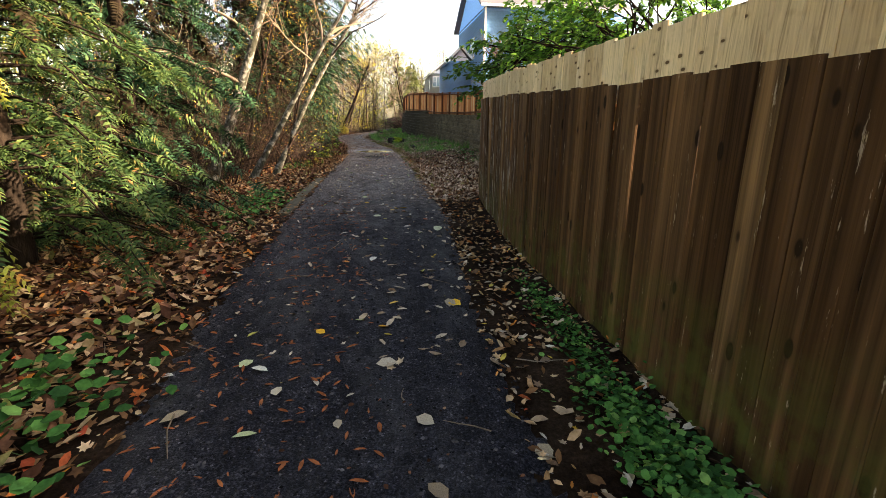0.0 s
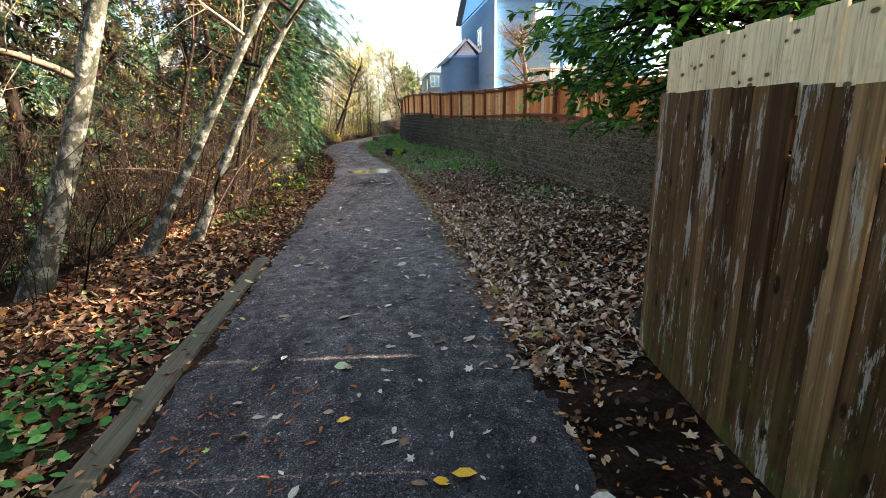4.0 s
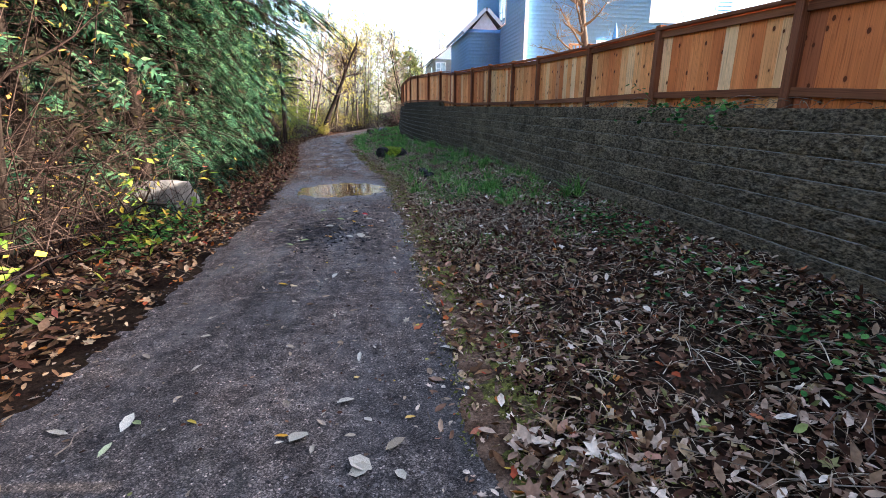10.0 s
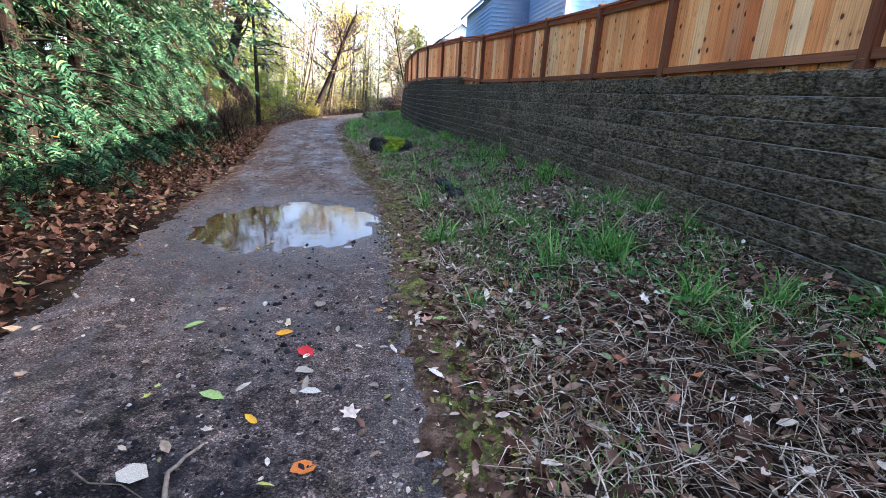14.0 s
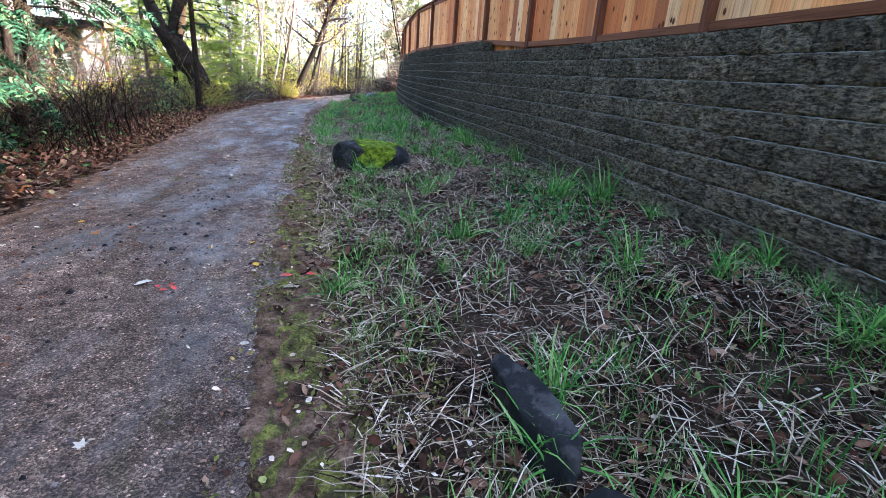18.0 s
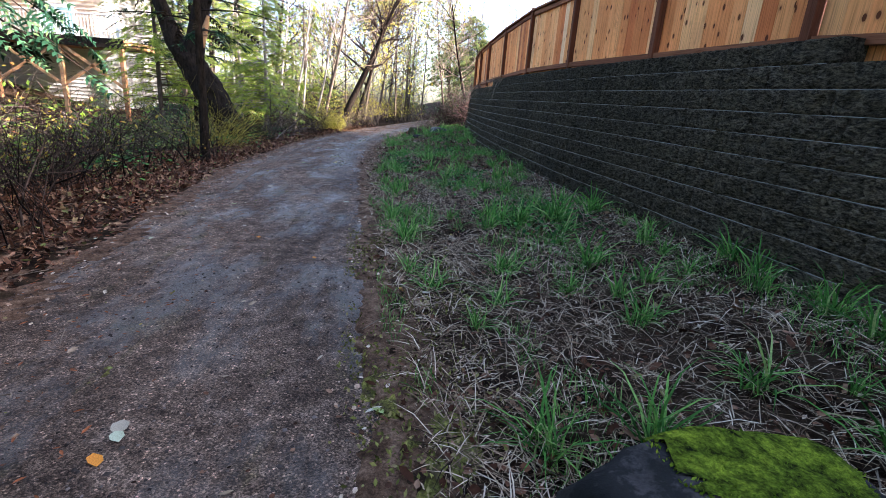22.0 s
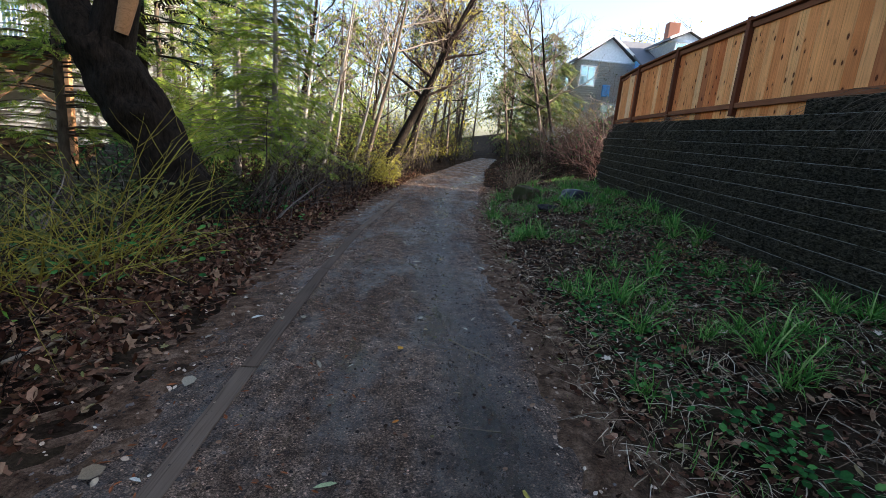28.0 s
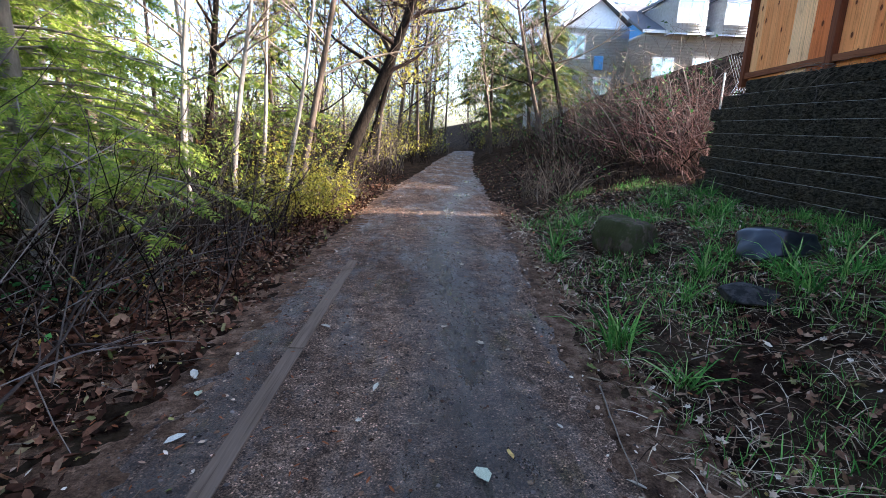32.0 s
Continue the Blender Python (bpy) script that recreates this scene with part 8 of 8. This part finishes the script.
MORE_LEAVES += [(0.21, 13.01, 4, 0.13), (0.29, 12.99, 6, 0.13), (-0.85, 12.26, 1, 0.13), (-0.15, 12.11, 0, 0.13), (0.09, 12.51, 0, 0.13), (0.42, 11.67, 1, 0.13), (0.45, 11.92, 0, 0.13), (-0.86, 11.90, 1, 0.13), (-0.72, 11.95, 1, 0.13), (0.09, 11.87, 6, 0.13), (0.92, 11.88, 6, 0.13), (1.30, 12.42, 0, 0.13), (1.42, 11.57, 0, 0.13), (0.93, 13.10, 6, 0.13), (-0.64, 13.72, 0, 0.13), (-0.53, 14.52, 0, 0.13), (-0.82, 14.43, 0, 0.13), (1.52, 12.22, 0, 0.13), (1.50, 11.93, 0, 0.13), (1.52, 11.61, 1, 0.13), (-0.29, 19.73, 6, 0.13), (0.67, 20.04, 2, 0.13), (0.60, 20.03, 2, 0.13)]
MORE_LEAVES += [(-0.41, 20.55, 2, 0.13), (-0.29, 20.56, 0, 0.13), (-0.67, 20.56, 0, 0.13), (-0.13, 19.94, 6, 0.13), (0.43, 20.07, 0, 0.13), (0.12, 20.73, 1, 0.13), (2.01, 19.88, 0, 0.13), (2.42, 21.09, 6, 0.13), (2.14, 20.82, 0, 0.13), (2.29, 19.36, 6, 0.13), (2.27, 19.80, 0, 0.13), (-1.07, 36.47, 3, 0.06), (-0.38, 35.87, 3, 0.06), (-0.61, 36.72, 2, 0.11), (-2.03, 36.23, 0, 0.11), (0.65, 35.07, 0, 0.11), (0.45, 35.17, 3, 0.06), (2.24, 36.51, 1, 0.11), (-1.79, 39.59, 1, 0.11), (-2.46, 39.08, 0, 0.11), (-2.10, 38.91, 0, 0.11), (-0.41, 38.58, 0, 0.11), (-0.15, 40.48, 2, 0.11)]
MORE_LEAVES += [(-1.71, 47.01, 2, 0.11), (-2.30, 46.91, 0, 0.11), (-1.93, 48.05, 2, 0.11), (-1.35, 47.92, 2, 0.11), (-0.80, 47.71, 2, 0.11), (-2.12, 48.65, 6, 0.11), (-2.77, 46.91, 0, 0.11), (-3.20, 47.09, 3, 0.06), (-0.60, 48.60, 2, 0.11), (-0.74, 47.10, 2, 0.11)]


def path_leaves():
    metas = []
    for k, (tv, mt) in enumerate([(LEAF_V, "leaf_pale"), (WIDE_V, "leaf_pale"), (SLIM_V, "leaf_pale"), (WIDE_V, "leaf_yellow"), (LEAF_V, "leaf_yellow"), (WIDE_V, "leaf_red"), (LEAF_V, "leaf_green")]):
        v = np.array(tv)
        v[:, 2] += 0.03 * np.sin(3 * v[:, 0] + k)
        metas.append(mesh_of("fallen_leaf", v - (0.5, 0, 0), LEAF_F, M[mt]))
    labels = ["pale tan fallen leaf lying on the path", "broad pale fallen leaf lying on the path", "slim bleached fallen leaf lying on the path", "bright yellow fallen leaf lying on the path", "orange fallen leaf lying on the path", "bright red fallen leaf beside the path", "fallen leaf still green on the path"]
    r = random.Random(17)
    marked = [(0.48, 7.98, 3, 0.13), (0.85, 6.33, 1, 0.17), (-0.41, 7.62, 0, 0.14), (1.55, 8.84, 0, 0.12), (0.75, 7.0, 3, 0.1), (0.05, 2.6, 1, 0.13), (0.62, 3.55, 3, 0.13), (-1.0, 2.2, 1, 0.13), (-0.62, 2.0, 0, 0.11), (0.44, 11.15, 0, 0.11), (0.45, 10.47, 0, 0.11), (1.37, 12.63, 0, 0.1)]
    marked += [(0.65, 15.62, 1, 0.11), (0.82, 15.13, 0, 0.12), (-0.51, 16.13, 2, 0.12), (0.66, 21.29, 2, 0.12), (0.58, 20.14, 1, 0.13), (-0.75, 33.35, 1, 0.1), (0.34, 33.52, 2, 0.1), (-0.18, 40.52, 2, 0.11), (-1.75, 39.49, 1, 0.11), (-1.77, 49.12, 0, 0.1), (-0.73, 48.07, 2, 0.12), (-1.96, 48.13, 2, 0.11)]
    marked += MORE_LEAVES
    for x, y, k, s in marked:
        ob = put("fallen_leaf", metas[k], None, (x, y, float(surface(np.array(x), np.array(y))) + 0.012), (r.gauss(0, 0.12), r.gauss(0, 0.12), r.uniform(0, 6.3)), (s, s, s))
        tagged(ob, labels[k], "leaf", "leaves fallen on the path")
    for i in range(140):
        y = r.choice([r.uniform(1.2, 9), r.uniform(1.5, 9), r.uniform(9, 22), r.uniform(9, 22), r.uniform(22, 56)])
        u = min(1.0, max(0.0, r.gauss(0.55, 0.3)))
        lf, rt = float(path_left(y)), float(path_right(y)) + 0.15
        x = lf + u * (rt - lf)
        if float(puddle(x, y)) > 0.05:
            continue
        k = r.choices(range(5), [5, 3, 3, 0.8, 0.5])[0]
        s = r.uniform(0.06, 0.13) * (0.8 if y > 22 else 1.0)
        ob = put("fallen_leaf", metas[k], None, (x, y, float(surface(np.array(x), np.array(y))) + 0.008), (r.gauss(0, 0.12), r.gauss(0, 0.12), r.uniform(0, 6.3)), (s, s, s))
        tagged(ob, labels[k], "leaf", "leaves fallen on the path")


path_leaves()


def stick(pts, radius, seed, label, lift=0.012):
    r = np.random.default_rng(seed)
    pts = np.array(pts, float)
    u = np.linspace(0, len(pts) - 1, 9)
    x, y = (np.interp(u, np.arange(len(pts)), pts[:, j]) + r.normal(0, 0.006, 9) for j in (0, 1))
    z = surface(x, y) + lift + radius
    p = Pile()
    c = np.array((x[0], y[0], z[0]))
    p.tube(np.stack([x, y, z], -1) - c, np.linspace(radius, radius * 0.45, 9), 6)
    ob = p.done("stick", M["twig_pale"])
    ob.location = c
    tagged(ob, label, "stick", "sticks on the path")


stick([(-4.5, 43.6), (-4.13, 43.87), (-4.03, 44.23)], 0.022, 1, "pale thick broken stick on the dirt shoulder")
stick([(-1.33, 44.63), (-0.97, 44.26)], 0.006, 2, "thin dark twig on the wet path")
stick([(0.34, 20.38), (0.25, 20.72), (0.33, 20.87)], 0.012, 3, "bent grey stick in the trodden mud")
stick([(-0.3, 19.58), (-0.2, 19.76), (0.13, 19.76)], 0.006, 4, "long bent twig on the muddy path")
stick([(-1.04, 47.22), (-0.8, 46.95)], 0.005, 5, "thin dark twig on the wet path")
stick([(-5.21, 51.01), (-4.31, 49.76)], 0.02, 6, "fallen grey branch leaning on the bank")
stick([(-0.61, 50.59), (-0.79, 49.73)], 0.006, 7, "long thin twig along the verge")


def clods(n, cx, cy, rx, ry, seed):
    r = np.random.default_rng(seed)
    x, y = cx + r.normal(0, rx, n), cy + r.normal(0, ry, n)
    v = [(0.5, 0, -0.1), (0.1, 0.45, -0.1), (-0.45, 0.2, -0.1), (-0.3, -0.4, -0.1), (0.3, -0.35, -0.1), (0.12, 0.1, 0.32), (-0.12, -0.05, 0.36)]
    f = [(0, 1, 5), (1, 2, 5), (2, 6, 5), (2, 3, 6), (3, 4, 6), (4, 5, 6), (4, 0, 5)]
    stuff("mud_clods", v, f, x, y, 0.0, r.uniform(0, 6.3, n), r.normal(0, 0.2, n), r.normal(0, 0.2, n), r.uniform(0.012, 0.05, n) * r.choice([0.6, 1, 1.3], n), M["mud"], "black clods of trodden mud on the path", "mud clods")


clods(260, 0.15, 20.3, 0.35, 0.7, 281)
clods(160, 0.45, 22.0, 0.3, 0.7, 282)
clods(120, -0.2, 29.5, 0.4, 1.2, 283)
